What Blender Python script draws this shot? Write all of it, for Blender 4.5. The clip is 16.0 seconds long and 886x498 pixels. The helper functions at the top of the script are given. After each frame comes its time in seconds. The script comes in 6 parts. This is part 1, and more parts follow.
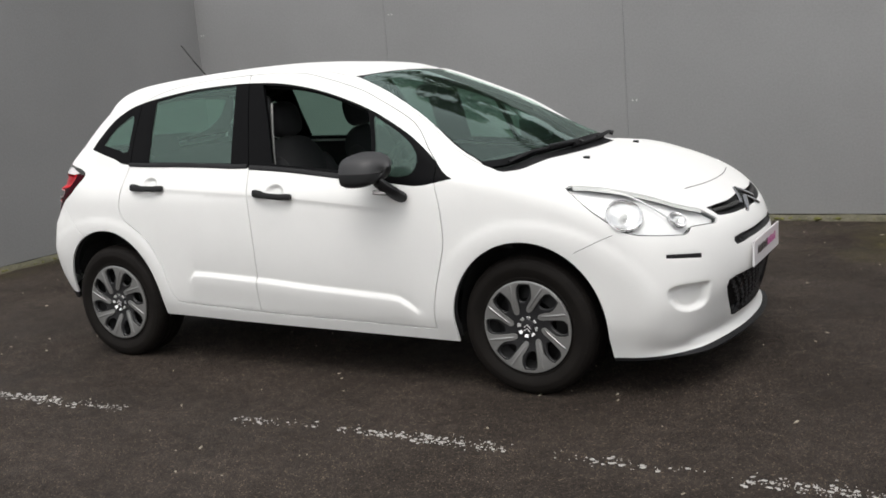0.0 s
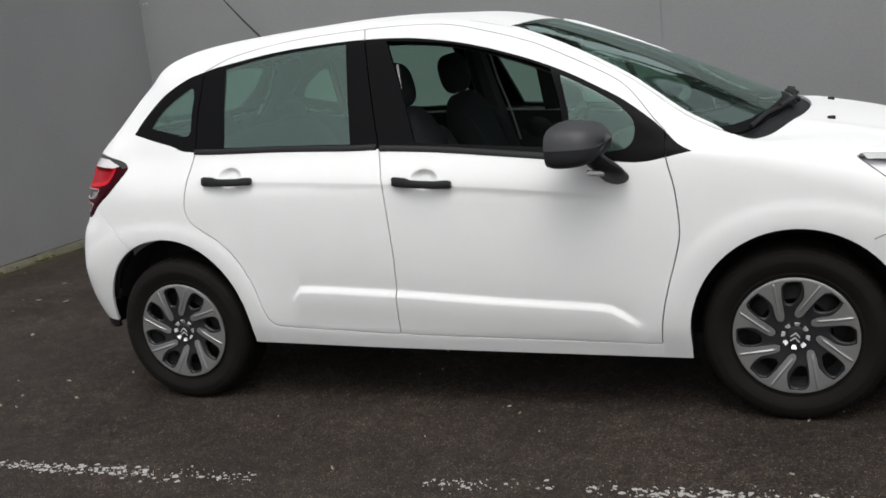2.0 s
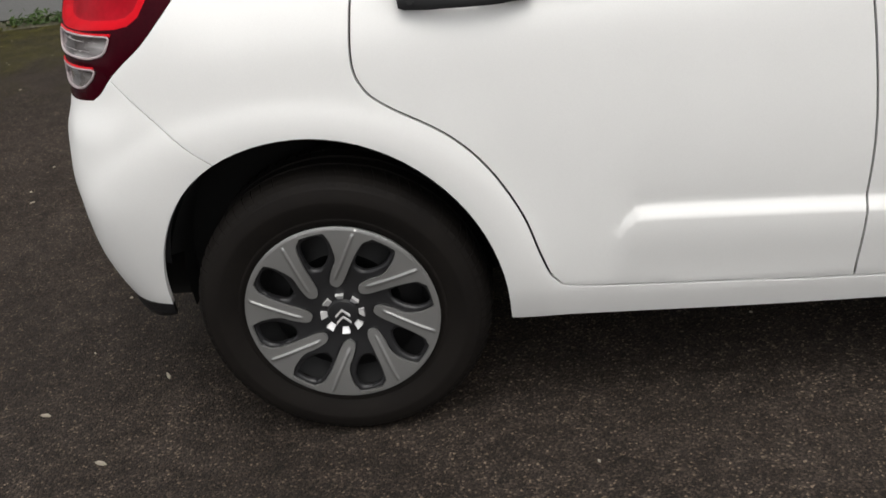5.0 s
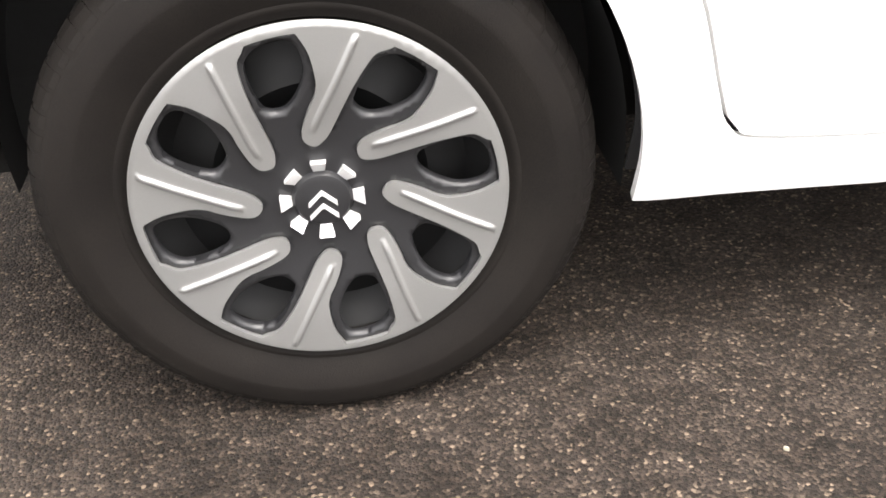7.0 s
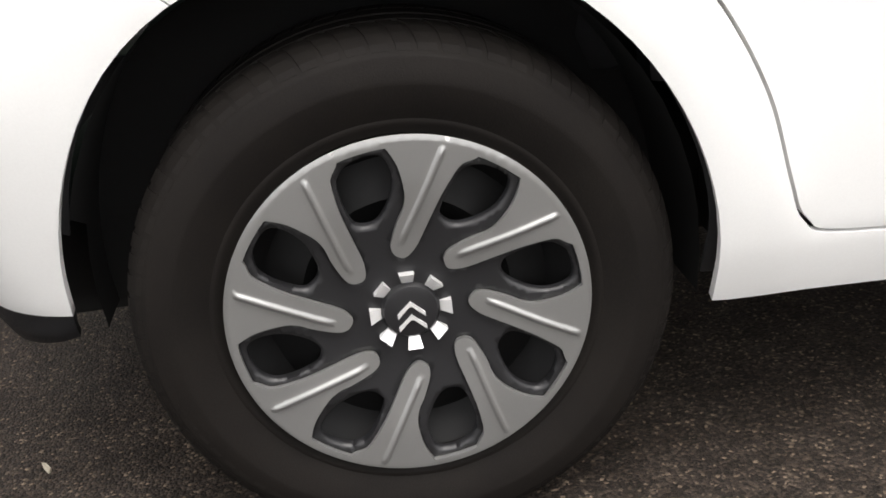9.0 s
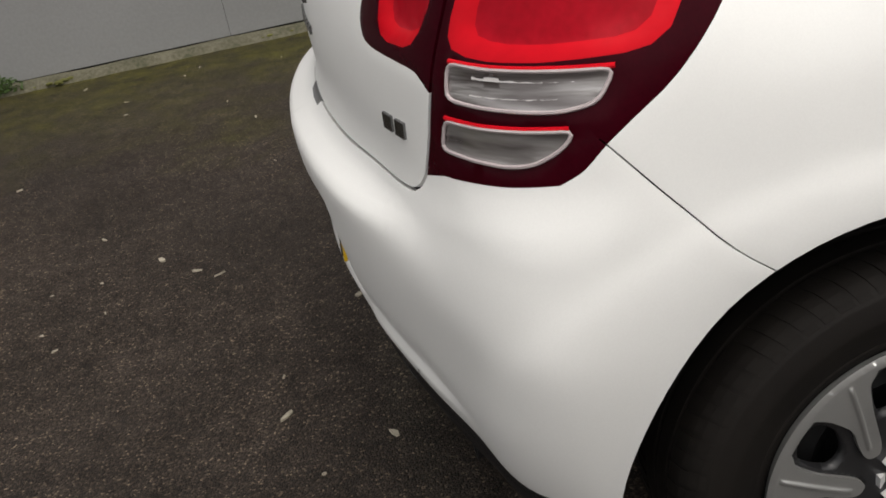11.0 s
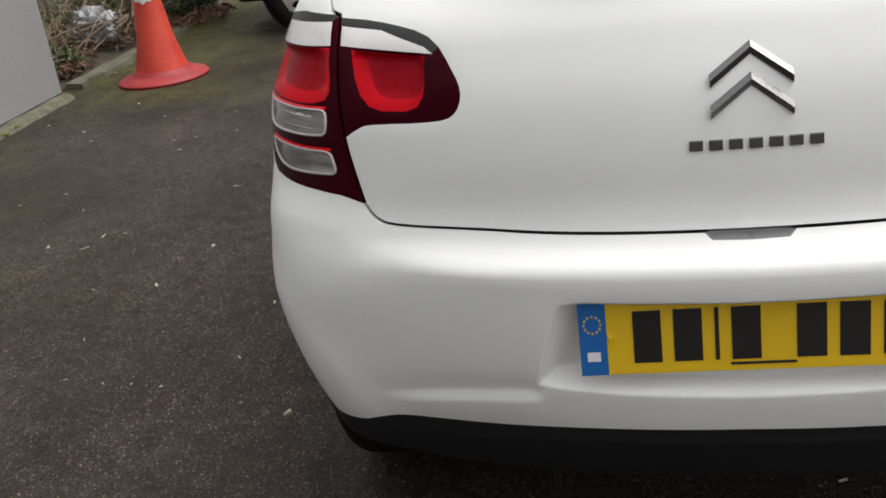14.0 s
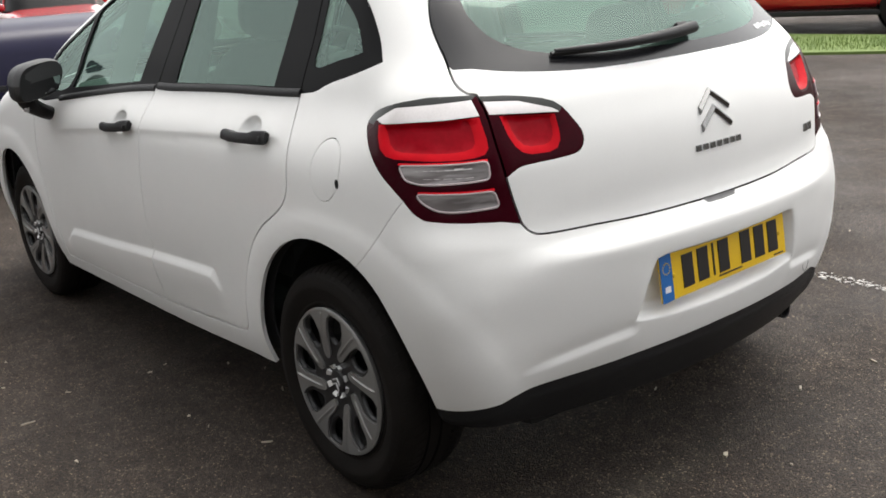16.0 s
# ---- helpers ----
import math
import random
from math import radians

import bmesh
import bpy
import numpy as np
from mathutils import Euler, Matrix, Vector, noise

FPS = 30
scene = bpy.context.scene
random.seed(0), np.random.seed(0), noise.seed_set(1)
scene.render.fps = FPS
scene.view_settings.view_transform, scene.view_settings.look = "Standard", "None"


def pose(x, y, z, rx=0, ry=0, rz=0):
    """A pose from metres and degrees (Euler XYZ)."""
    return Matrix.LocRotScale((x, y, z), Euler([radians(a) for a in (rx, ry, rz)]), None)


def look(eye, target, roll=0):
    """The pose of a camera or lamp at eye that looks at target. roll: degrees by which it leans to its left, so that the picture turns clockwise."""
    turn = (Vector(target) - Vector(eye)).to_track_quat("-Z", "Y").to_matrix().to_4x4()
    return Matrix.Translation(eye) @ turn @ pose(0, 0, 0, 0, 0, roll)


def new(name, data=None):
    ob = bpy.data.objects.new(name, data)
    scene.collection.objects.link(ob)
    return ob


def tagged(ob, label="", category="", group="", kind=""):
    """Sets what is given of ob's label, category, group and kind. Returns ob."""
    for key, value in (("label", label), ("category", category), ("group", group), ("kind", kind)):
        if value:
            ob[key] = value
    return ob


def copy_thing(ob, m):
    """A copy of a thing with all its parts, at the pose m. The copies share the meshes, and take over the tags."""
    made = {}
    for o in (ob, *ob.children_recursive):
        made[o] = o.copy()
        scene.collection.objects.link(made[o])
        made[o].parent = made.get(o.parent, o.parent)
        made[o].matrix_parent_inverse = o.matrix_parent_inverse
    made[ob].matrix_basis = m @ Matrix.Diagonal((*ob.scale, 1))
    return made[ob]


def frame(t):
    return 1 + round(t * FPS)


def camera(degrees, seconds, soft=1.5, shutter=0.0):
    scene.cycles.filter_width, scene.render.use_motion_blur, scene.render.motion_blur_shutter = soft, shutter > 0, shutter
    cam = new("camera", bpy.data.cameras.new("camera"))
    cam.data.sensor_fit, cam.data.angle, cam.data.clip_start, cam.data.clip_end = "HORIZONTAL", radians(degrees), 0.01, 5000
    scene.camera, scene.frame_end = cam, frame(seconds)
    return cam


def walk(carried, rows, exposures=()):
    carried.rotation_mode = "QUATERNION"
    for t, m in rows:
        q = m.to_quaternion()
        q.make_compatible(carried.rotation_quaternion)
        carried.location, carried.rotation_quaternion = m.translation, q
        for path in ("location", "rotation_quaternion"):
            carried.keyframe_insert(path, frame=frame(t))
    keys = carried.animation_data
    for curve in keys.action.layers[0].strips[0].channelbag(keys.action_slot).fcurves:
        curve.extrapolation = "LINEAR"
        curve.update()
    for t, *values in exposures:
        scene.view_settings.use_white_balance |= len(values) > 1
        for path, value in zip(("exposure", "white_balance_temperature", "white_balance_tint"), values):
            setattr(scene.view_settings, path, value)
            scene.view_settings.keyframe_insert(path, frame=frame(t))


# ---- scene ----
cam = camera(47.6, 16.0, soft=1.7)
PATH = [
    (0, (4.249, -4.59, 1.436), (3.268, -2.884, 1.078), -4.7),
    (0.5, (3.959, -4.565, 1.462), (3.023, -2.838, 1.089), -5.0),
    (1, (3.528, -4.463, 1.412), (2.646, -2.705, 1.051), -5.2),
    (1.5, (3.058, -4.354, 1.418), (2.251, -2.565, 1.032), -5.6),
    (2, (2.584, -4.213, 1.432), (1.858, -2.398, 1.008), -6.2),
    (2.5, (2.106, -4.047, 1.404), (1.472, -2.204, 0.956), -6.4),
    (3, (1.673, -3.819, 1.412), (1.117, -1.965, 0.91), -7.2),
    (3.5, (1.291, -3.546, 1.424), (0.806, -1.692, 0.853), -7.8),
    (4, (0.903, -3.263, 1.402), (0.535, -1.402, 0.768), -7.6),
    (4.5, (0.629, -2.915, 1.383), (0.348, -1.082, 0.635), -8.1),
    (5, (0.441, -2.567, 1.352), (0.227, -0.802, 0.436), -8.4),
    (5.2, (0.355, -2.454, 1.332), (0.197, -0.722, 0.345), -8.0),
    (7.3, (0.01, -1.734, 0.727), (0.208, -0.071, -0.366), -3.2),
    (7.5, (-0.01, -1.74, 0.658), (0.228, 0.013, -0.274), -3.5),
    (8, (0.003, -1.739, 0.627), (0.214, 0.105, -0.116), -4.6),
    (8.2, (-0.006, -1.746, 0.626), (0.226, 0.113, -0.074), -4.6),
    (10.3, (-0.157, -1.865, 1.216), (-0.214, -0.103, 0.272), -11.0),
    (10.5, (-0.281, -1.858, 1.225), (-0.305, -0.085, 0.299), -11.7),
    (11, (-0.649, -1.726, 1.25), (-0.453, 0.051, 0.354), -10.8),
    (11.5, (-1.004, -1.502, 1.264), (-0.458, 0.211, 0.388), -11.0),
    (12, (-1.309, -1.228, 1.265), (-0.346, 0.28, 0.37), -9.7),
    (12.5, (-1.537, -0.941, 1.281), (-0.219, 0.304, 0.436), -8.2),
    (13, (-1.744, -0.616, 1.329), (-0.183, 0.311, 0.489), -8.8),
    (13.5, (-1.898, -0.266, 1.325), (-0.216, 0.41, 0.478), -9.1),
    (14, (-1.998, 0.163, 1.331), (-0.197, 0.547, 0.549), -7.6),
    (14.5, (-2.141, 0.657, 1.37), (-0.272, 0.736, 0.662), -6.2),
    (15, (-2.106, 1.171, 1.354), (-0.25, 0.865, 0.675), -5.9),
    (15.5, (-2.066, 1.641, 1.33), (-0.341, 0.842, 0.708), -4.9),
    (16, (-2.13, 2.065, 1.375), (-0.614, 0.891, 0.808), -4.3),
]
walk(cam, [(t, look(eye, target, roll)) for t, eye, target, roll in PATH],
     exposures=[(0, 0.57, 6400, 10), (1, 0.44, 6350, 10), (2, 0.40, 6250, 10), (2.7, 0.36, 6150, 10), (3.7, 0.40, 6400, 10), (5.2, 0.52, 6450, 10), (7.3, 2.55, 6550, 12), (7.7, 2.45, 6550, 12), (8.2, 1.95, 6500, 12), (10.3, 0.72, 6500, 10),
                (11, 0.44, 6650, 10), (11.5, 0.45, 6650, 10), (12, 0.70, 6650, 10), (12.5, 0.85, 6600, 10), (13, 0.87, 6450, 10), (13.5, 0.85, 6400, 10), (14, 1.0, 6400, 10), (14.5, 1.33, 6450, 10), (15, 1.53, 6480, 10), (15.5, 1.55, 6500, 10), (16, 1.47, 6500, 10)])

# ---- daylight: a bright overcast sky ----
world = bpy.data.worlds.new("world")
scene.world = world
world.use_nodes = True
wn = world.node_tree
sky = wn.nodes.new("ShaderNodeTexSky")
sky.sky_type, sky.sun_disc = "NISHITA", False
sky.sun_elevation, sky.sun_rotation, sky.air_density, sky.dust_density = radians(66), radians(160), 1.0, 4.0
grey = wn.nodes.new("ShaderNodeHueSaturation")
grey.inputs["Saturation"].default_value = 0.12
wn.links.new(sky.outputs[0], grey.inputs["Color"])
warm = wn.nodes.new("ShaderNodeMix")
warm.data_type, warm.blend_type = "RGBA", "MULTIPLY"
warm.inputs[0].default_value, warm.inputs[7].default_value = 1.0, (1.0, 0.985, 0.955, 1)
wn.links.new(grey.outputs[0], warm.inputs[6])
wn.links.new(warm.outputs[2], wn.nodes["Background"].inputs[0])
wn.nodes["Background"].inputs[1].default_value = 0.15
sun_data = bpy.data.lights.new("sun", "SUN")
sun_data.energy, sun_data.angle, sun_data.color = 0.45, radians(40), (1.0, 0.94, 0.86)
sun = new("sun", sun_data)
sun.matrix_world = look((1.4, -4.0, 9.5), (0, 0, 0))

# ---- materials ----
def material(name, colour, rough=0.5, metal=0.0, grain=None, bump=0.0, scale=200.0, vary=0.15, blotch=3.0, coat=0.0, spec=0.5):
    """A surface with variation at two scales: fine grain and broad blotches."""
    m = bpy.data.materials.new(name)
    m.use_nodes = True
    n, l = m.node_tree.nodes, m.node_tree.links
    b = n["Principled BSDF"]
    b.inputs["Base Color"].default_value = (*colour, 1)
    b.inputs["Roughness"].default_value, b.inputs["Metallic"].default_value = rough, metal
    b.inputs["Coat Weight"].default_value, b.inputs["Coat Roughness"].default_value = coat, 0.03
    b.inputs["Specular IOR Level"].default_value = spec
    tc = n.new("ShaderNodeTexCoord")
    if vary:
        big = n.new("ShaderNodeTexNoise")
        big.inputs["Scale"].default_value, big.inputs["Detail"].default_value = blotch, 6
        l.new(tc.outputs["Object"], big.inputs["Vector"])
        fine = n.new("ShaderNodeTexNoise")
        fine.inputs["Scale"].default_value, fine.inputs["Detail"].default_value = scale, 3
        l.new(tc.outputs["Object"], fine.inputs["Vector"])
        mix = n.new("ShaderNodeMix")
        mix.data_type = "FLOAT"
        mix.inputs[0].default_value = 0.5
        l.new(big.outputs["Fac"], mix.inputs[2])
        l.new(fine.outputs["Fac"], mix.inputs[3])
        ramp = n.new("ShaderNodeValToRGB")
        lo = grain or tuple(c * (1 - vary) for c in colour)
        ramp.color_ramp.elements[0].position, ramp.color_ramp.elements[1].position = 0.36, 0.62
        ramp.color_ramp.elements[0].color, ramp.color_ramp.elements[1].color = (*lo, 1), (*colour, 1)
        l.new(mix.outputs[0], ramp.inputs[0])
        l.new(ramp.outputs[0], b.inputs["Base Color"])
        if bump:
            bp = n.new("ShaderNodeBump")
            bp.inputs["Strength"].default_value, bp.inputs["Distance"].default_value = 1.0, bump
            l.new(fine.outputs["Fac"], bp.inputs["Height"])
            l.new(bp.outputs[0], b.inputs["Normal"])
    return m


def glass(name, colour, rough=0.0, clear=1.0, shiny=0.05, gloss=(0.80, 1.0, 0.92)):
    """A thin pane: mostly see-through, with the sharp reflection of its surface."""
    m = bpy.data.materials.new(name)
    m.use_nodes = True
    n, l = m.node_tree.nodes, m.node_tree.links
    n.remove(n["Principled BSDF"])
    see, shine, mix, fr = n.new("ShaderNodeBsdfTransparent"), n.new("ShaderNodeBsdfGlossy"), n.new("ShaderNodeMixShader"), n.new("ShaderNodeLayerWeight")
    see.inputs[0].default_value = (*colour, 1)
    shine.inputs["Color"].default_value = (*gloss, 1)
    shine.inputs["Roughness"].default_value = rough
    fr.inputs[0].default_value = 0.5
    curve, base = n.new("ShaderNodeMath"), n.new("ShaderNodeMapRange")
    curve.operation = "POWER"
    curve.inputs[1].default_value = 5.5
    base.inputs[3].default_value, base.inputs[4].default_value = shiny, 1.0
    film, haze = n.new("ShaderNodeMixShader"), n.new("ShaderNodeBsdfDiffuse")
    film.inputs[0].default_value = 1 - clear
    haze.inputs[0].default_value = (0.17, 0.265, 0.225, 1)
    l.new(see.outputs[0], film.inputs[1])
    l.new(haze.outputs[0], film.inputs[2])
    l.new(fr.outputs["Facing"], curve.inputs[0])
    l.new(curve.outputs[0], base.inputs[0])
    l.new(base.outputs[0], mix.inputs[0])
    l.new(film.outputs[0], mix.inputs[1])
    l.new(shine.outputs[0], mix.inputs[2])
    l.new(mix.outputs[0], n["Material Output"].inputs[0])
    return m


def asphalt_material():
    m = bpy.data.materials.new("worn damp asphalt")
    m.use_nodes = True
    n, l = m.node_tree.nodes, m.node_tree.links
    b = n["Principled BSDF"]
    tc = n.new("ShaderNodeTexCoord")
    def noise_of(scale, detail=4, rough=0.6):
        t = n.new("ShaderNodeTexNoise")
        t.inputs["Scale"].default_value, t.inputs["Detail"].default_value, t.inputs["Roughness"].default_value = scale, detail, rough
        l.new(tc.outputs["Object"], t.inputs["Vector"])
        return t.outputs["Fac"]
    def ramp_of(src, stops):
        r = n.new("ShaderNodeValToRGB")
        r.color_ramp.elements[0].position, r.color_ramp.elements[0].color = stops[0][0], (*stops[0][1], 1)
        r.color_ramp.elements[1].position, r.color_ramp.elements[1].color = stops[-1][0], (*stops[-1][1], 1)
        for p, c in stops[1:-1]:
            e = r.color_ramp.elements.new(p)
            e.color = (*c, 1)
        l.new(src, r.inputs[0])
        return r.outputs[0]
    def mixed(fac, a, c, mode="MIX"):
        x = n.new("ShaderNodeMix")
        x.data_type, x.blend_type = "RGBA", mode
        if isinstance(fac, float):
            x.inputs[0].default_value = fac
        else:
            l.new(fac, x.inputs[0])
        l.new(a, x.inputs[6])
        l.new(c, x.inputs[7])
        return x.outputs[2]
    base = mixed(1.0, ramp_of(noise_of(1.3, 6), [(0.35, (0.022, 0.0175, 0.0147)), (0.65, (0.037, 0.030, 0.0258))]), ramp_of(noise_of(14, 5, 0.7), [(0.36, (0.68, 0.66, 0.64)), (0.64, (1.3, 1.3, 1.3))]), "MULTIPLY")
    vor = n.new("ShaderNodeTexVoronoi")
    vor.inputs["Scale"].default_value = 230
    l.new(tc.outputs["Object"], vor.inputs["Vector"])
    sep = n.new("ShaderNodeSeparateColor")
    l.new(vor.outputs["Color"], sep.inputs[0])
    chips = ramp_of(sep.outputs[0], [(0.0, (0.4, 0.4, 0.4)), (0.5, (0.85, 0.83, 0.8)), (0.85, (1.6, 1.52, 1.4)), (0.95, (2.5, 2.4, 2.15)), (1.0, (6.0, 5.8, 5.0))])
    col = mixed(1.0, base, chips, "MULTIPLY")
    # moss and dirt collect in uneven patches along the foot of the walls
    pos = n.new("ShaderNodeSeparateXYZ")
    l.new(tc.outputs["Object"], pos.inputs[0])
    def math_of(op, a, c):
        x = n.new("ShaderNodeMath")
        x.operation = op
        for k, v in enumerate((a, c)):
            if isinstance(v, (int, float)):
                x.inputs[k].default_value = v
            else:
                l.new(v, x.inputs[k])
        return x.outputs[0]
    edge = math_of("ADD", math_of("MULTIPLY", math_of("SUBTRACT", pos.outputs[1], 2.0), 0.55), math_of("MULTIPLY", math_of("SUBTRACT", noise_of(1.7, 7), 0.5), 2.4))
    edge2 = math_of("ADD", math_of("MULTIPLY", math_of("SUBTRACT", -2.9, pos.outputs[0]), 0.9), math_of("MULTIPLY", math_of("SUBTRACT", noise_of(2.1, 7), 0.5), 2.0))
    # away from the corner the north strip grows thin, and round the cone it spreads
    edge = math_of("SUBTRACT", edge, math_of("MULTIPLY", math_of("MAXIMUM", math_of("SUBTRACT", pos.outputs[0], 0.3), 0.0), 0.35))
    edge3 = math_of("MINIMUM", math_of("MULTIPLY", math_of("SUBTRACT", pos.outputs[0], 3.1), 0.9), math_of("MULTIPLY", math_of("SUBTRACT", pos.outputs[1], 2.15), 0.9))
    edge3 = math_of("ADD", edge3, math_of("MULTIPLY", math_of("SUBTRACT", noise_of(1.3, 7), 0.5), 2.4))
    # it stays near the walls
    edge = math_of("MINIMUM", edge, math_of("MULTIPLY", math_of("SUBTRACT", 5.4, pos.outputs[1]), 0.9))
    edge2 = math_of("MINIMUM", edge2, math_of("MULTIPLY", math_of("ADD", pos.outputs[0], 5.0), 0.9))
    edge2 = math_of("MINIMUM", edge2, math_of("ADD", pos.outputs[1], 1.2))
    edge3 = math_of("MINIMUM", edge3, math_of("MULTIPLY", math_of("SUBTRACT", 8.6, pos.outputs[0]), 0.9))
    both = math_of("MAXIMUM", math_of("MAXIMUM", edge, edge2), edge3)
    fac = n.new("ShaderNodeClamp")
    l.new(both, fac.inputs[0])
    moss = ramp_of(noise_of(9, 6), [(0.35, (0.026, 0.022, 0.010)), (0.5, (0.052, 0.049, 0.011)), (0.7, (0.092, 0.088, 0.016))])
    col = mixed(math_of("MULTIPLY", fac.outputs[0], 0.85), col, mixed(0.35, moss, chips, "MULTIPLY"))
    l.new(col, b.inputs["Base Color"])
    b.inputs["Specular IOR Level"].default_value = 0.18
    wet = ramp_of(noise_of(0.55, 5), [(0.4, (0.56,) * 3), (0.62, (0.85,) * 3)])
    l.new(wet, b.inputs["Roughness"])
    h = n.new("ShaderNodeTexVoronoi")
    h.inputs["Scale"].default_value = 230
    l.new(tc.outputs["Object"], h.inputs["Vector"])
    height = math_of("SUBTRACT", math_of("MULTIPLY", noise_of(30, 5), 0.6), h.outputs["Distance"])
    bp = n.new("ShaderNodeBump")
    bp.inputs["Strength"].default_value, bp.inputs["Distance"].default_value = 1.0, 0.0025
    l.new(height, bp.inputs["Height"])
    l.new(bp.outputs[0], b.inputs["Normal"])
    return m


def ribbed_lens():
    """Clear lamp lens over a smoky silver reflector, streaked along its length."""
    m = material("clear lamp lens", (0.5, 0.48, 0.48), 0.14, 0.6, vary=0.0, coat=0.6)
    n, l = m.node_tree.nodes, m.node_tree.links
    b = n["Principled BSDF"]
    tc, mp, noise, ramp, bump = n.new("ShaderNodeTexCoord"), n.new("ShaderNodeMapping"), n.new("ShaderNodeTexNoise"), n.new("ShaderNodeValToRGB"), n.new("ShaderNodeBump")
    mp.inputs["Scale"].default_value = (4, 4, 34)
    noise.inputs["Scale"].default_value, noise.inputs["Detail"].default_value = 1.6, 3
    l.new(tc.outputs["Object"], mp.inputs["Vector"])
    l.new(mp.outputs[0], noise.inputs["Vector"])
    ramp.color_ramp.elements[0].position, ramp.color_ramp.elements[1].position = 0.40, 0.66
    ramp.color_ramp.elements[0].color, ramp.color_ramp.elements[1].color = (0.16, 0.142, 0.142, 1), (0.47, 0.45, 0.45, 1)
    l.new(noise.outputs["Fac"], ramp.inputs[0])
    l.new(ramp.outputs[0], b.inputs["Base Color"])
    bump.inputs["Distance"].default_value = 0.002
    l.new(noise.outputs["Fac"], bump.inputs["Height"])
    l.new(bump.outputs[0], b.inputs["Normal"])
    return m


PAINT = material("white car paint", (0.80, 0.80, 0.79), 0.5, vary=0.035, blotch=6, scale=400, coat=0.1, spec=0.35)
BLACK = material("matt black plastic", (0.011, 0.011, 0.012), 0.5, bump=0.0004, scale=900, vary=0.3, spec=0.3)
PILLAR = material("satin black film", (0.0035, 0.0035, 0.004), 0.45, vary=0.15, scale=300, spec=0.07)
RUBBER = material("tyre rubber", (0.0058, 0.0047, 0.0042), 0.7, grain=(0.0108, 0.0090, 0.0076), bump=0.0003, scale=500, blotch=12, spec=0.16)
SILVER = material("silver wheel paint", (0.31, 0.31, 0.305), 0.32, metal=0.6, vary=0.06, scale=800)
GREY = material("dark grey wheel paint", (0.015, 0.015, 0.0165), 0.42, vary=0.15, scale=500)
CHROME = material("chrome", (0.42, 0.42, 0.43), 0.10, metal=1.0, vary=0.05)
BRIGHT = material("bright silver foil", (0.82, 0.82, 0.82), 0.25, metal=0.35, vary=0.05)
EDGE_GREY = material("clear moulded lens rim", (0.50, 0.43, 0.44), 0.3, vary=0.15, blotch=20)
# boot notch: the shade in the recess is put into this grey
NOTCH = material("shaded boot notch", (0.17, 0.17, 0.17), 0.7, vary=0.1)
# badge chrome: the dark surroundings it mirrors are put into its colour
DARK_CHROME = material("darkened chrome", (0.22, 0.22, 0.22), 0.25, metal=1.0, vary=0.15)
STEEL = material("dull steel", (0.010, 0.010, 0.0105), 0.6, metal=0.4, vary=0.3, scale=60)
DARK = material("dark cavity", (0.006, 0.006, 0.006), 0.9, vary=0.2)
RED_DARK = material("deep red lens", (0.034, 0.0010, 0.0045), 0.2, vary=0.2, blotch=30, coat=0.0, spec=0.06)
# RED is brighter than RED_MID: the bowl walls' glow is put into the colour
RED = material("bright red lens", (0.60, 0.005, 0.014), 0.3, vary=0.1, blotch=20, scale=40, coat=0.0, spec=0.08)
RED_MID = material("red lamp bowl", (0.38, 0.004, 0.014), 0.3, grain=(0.30, 0.003, 0.010), vary=0.1, blotch=14, scale=90, spec=0.08)
SMOKE = material("smoky grey lamp edge", (0.030, 0.032, 0.030), 0.3, vary=0.15, blotch=20, spec=0.4)
LENS = ribbed_lens()
WHITE_LENS = material("milky lens strip", (0.72, 0.69, 0.69), 0.22, vary=0.1, coat=1.0)
REFLECTOR = material("silver reflector", (0.93, 0.93, 0.935), 0.3, metal=0.05, vary=0.04, blotch=5, scale=20)
BAND = material("black printed glass band", (0.012, 0.012, 0.014), 0.22, vary=0.3, blotch=9, scale=260, bump=0.00006, spec=0.45)
TINT = glass("green tinted glass", (0.45, 0.70, 0.58), clear=0.83, shiny=0.08)
SCREEN = glass("green windscreen glass", (0.55, 0.68, 0.62), clear=0.96, shiny=0.15)
CLEAR = glass("clear glass", (0.96, 0.965, 0.96), clear=0.995, gloss=(1.0, 1.0, 1.0))
LINING = material("pale grey roof lining", (0.30, 0.30, 0.29), 0.9, vary=0.1, scale=500)
FABRIC = material("black seat cloth", (0.020, 0.020, 0.022), 0.9, bump=0.0008, scale=700, vary=0.35)
TRIM = material("dark grey moulded trim", (0.028, 0.028, 0.030), 0.6, bump=0.0004, scale=600, vary=0.25)
YELLOW = material("yellow number plate", (0.78, 0.50, 0.012), 0.28, vary=0.05, coat=0.5)
PLATE_WHITE = material("white number plate", (0.78, 0.76, 0.78), 0.3, vary=0.05)
CAP = material("satin grey mirror cap", (0.030, 0.030, 0.032), 0.5, bump=0.0003, scale=900, vary=0.15)
LAMP_BAND = material("frosted lamp band", (0.60, 0.61, 0.60), 0.35, vary=0.12, blotch=20)
GRILLE_GREY = material("grey grille plastic", (0.035, 0.034, 0.033), 0.5, vary=0.2)
DISH = material("bright lamp dish", (0.90, 0.90, 0.91), 0.16, metal=0.85, vary=0.03)
MIRROR = material("mirror glass", (0.75, 0.77, 0.78), 0.03, metal=1.0, vary=0.0)
BLUE = material("blue plate band", (0.015, 0.13, 0.42), 0.3, vary=0.08)
INK = material("black lettering", (0.012, 0.010, 0.010), 0.4, vary=0.1)
PINK = material("magenta print", (0.55, 0.12, 0.35), 0.4, vary=0.1)
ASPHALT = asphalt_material()


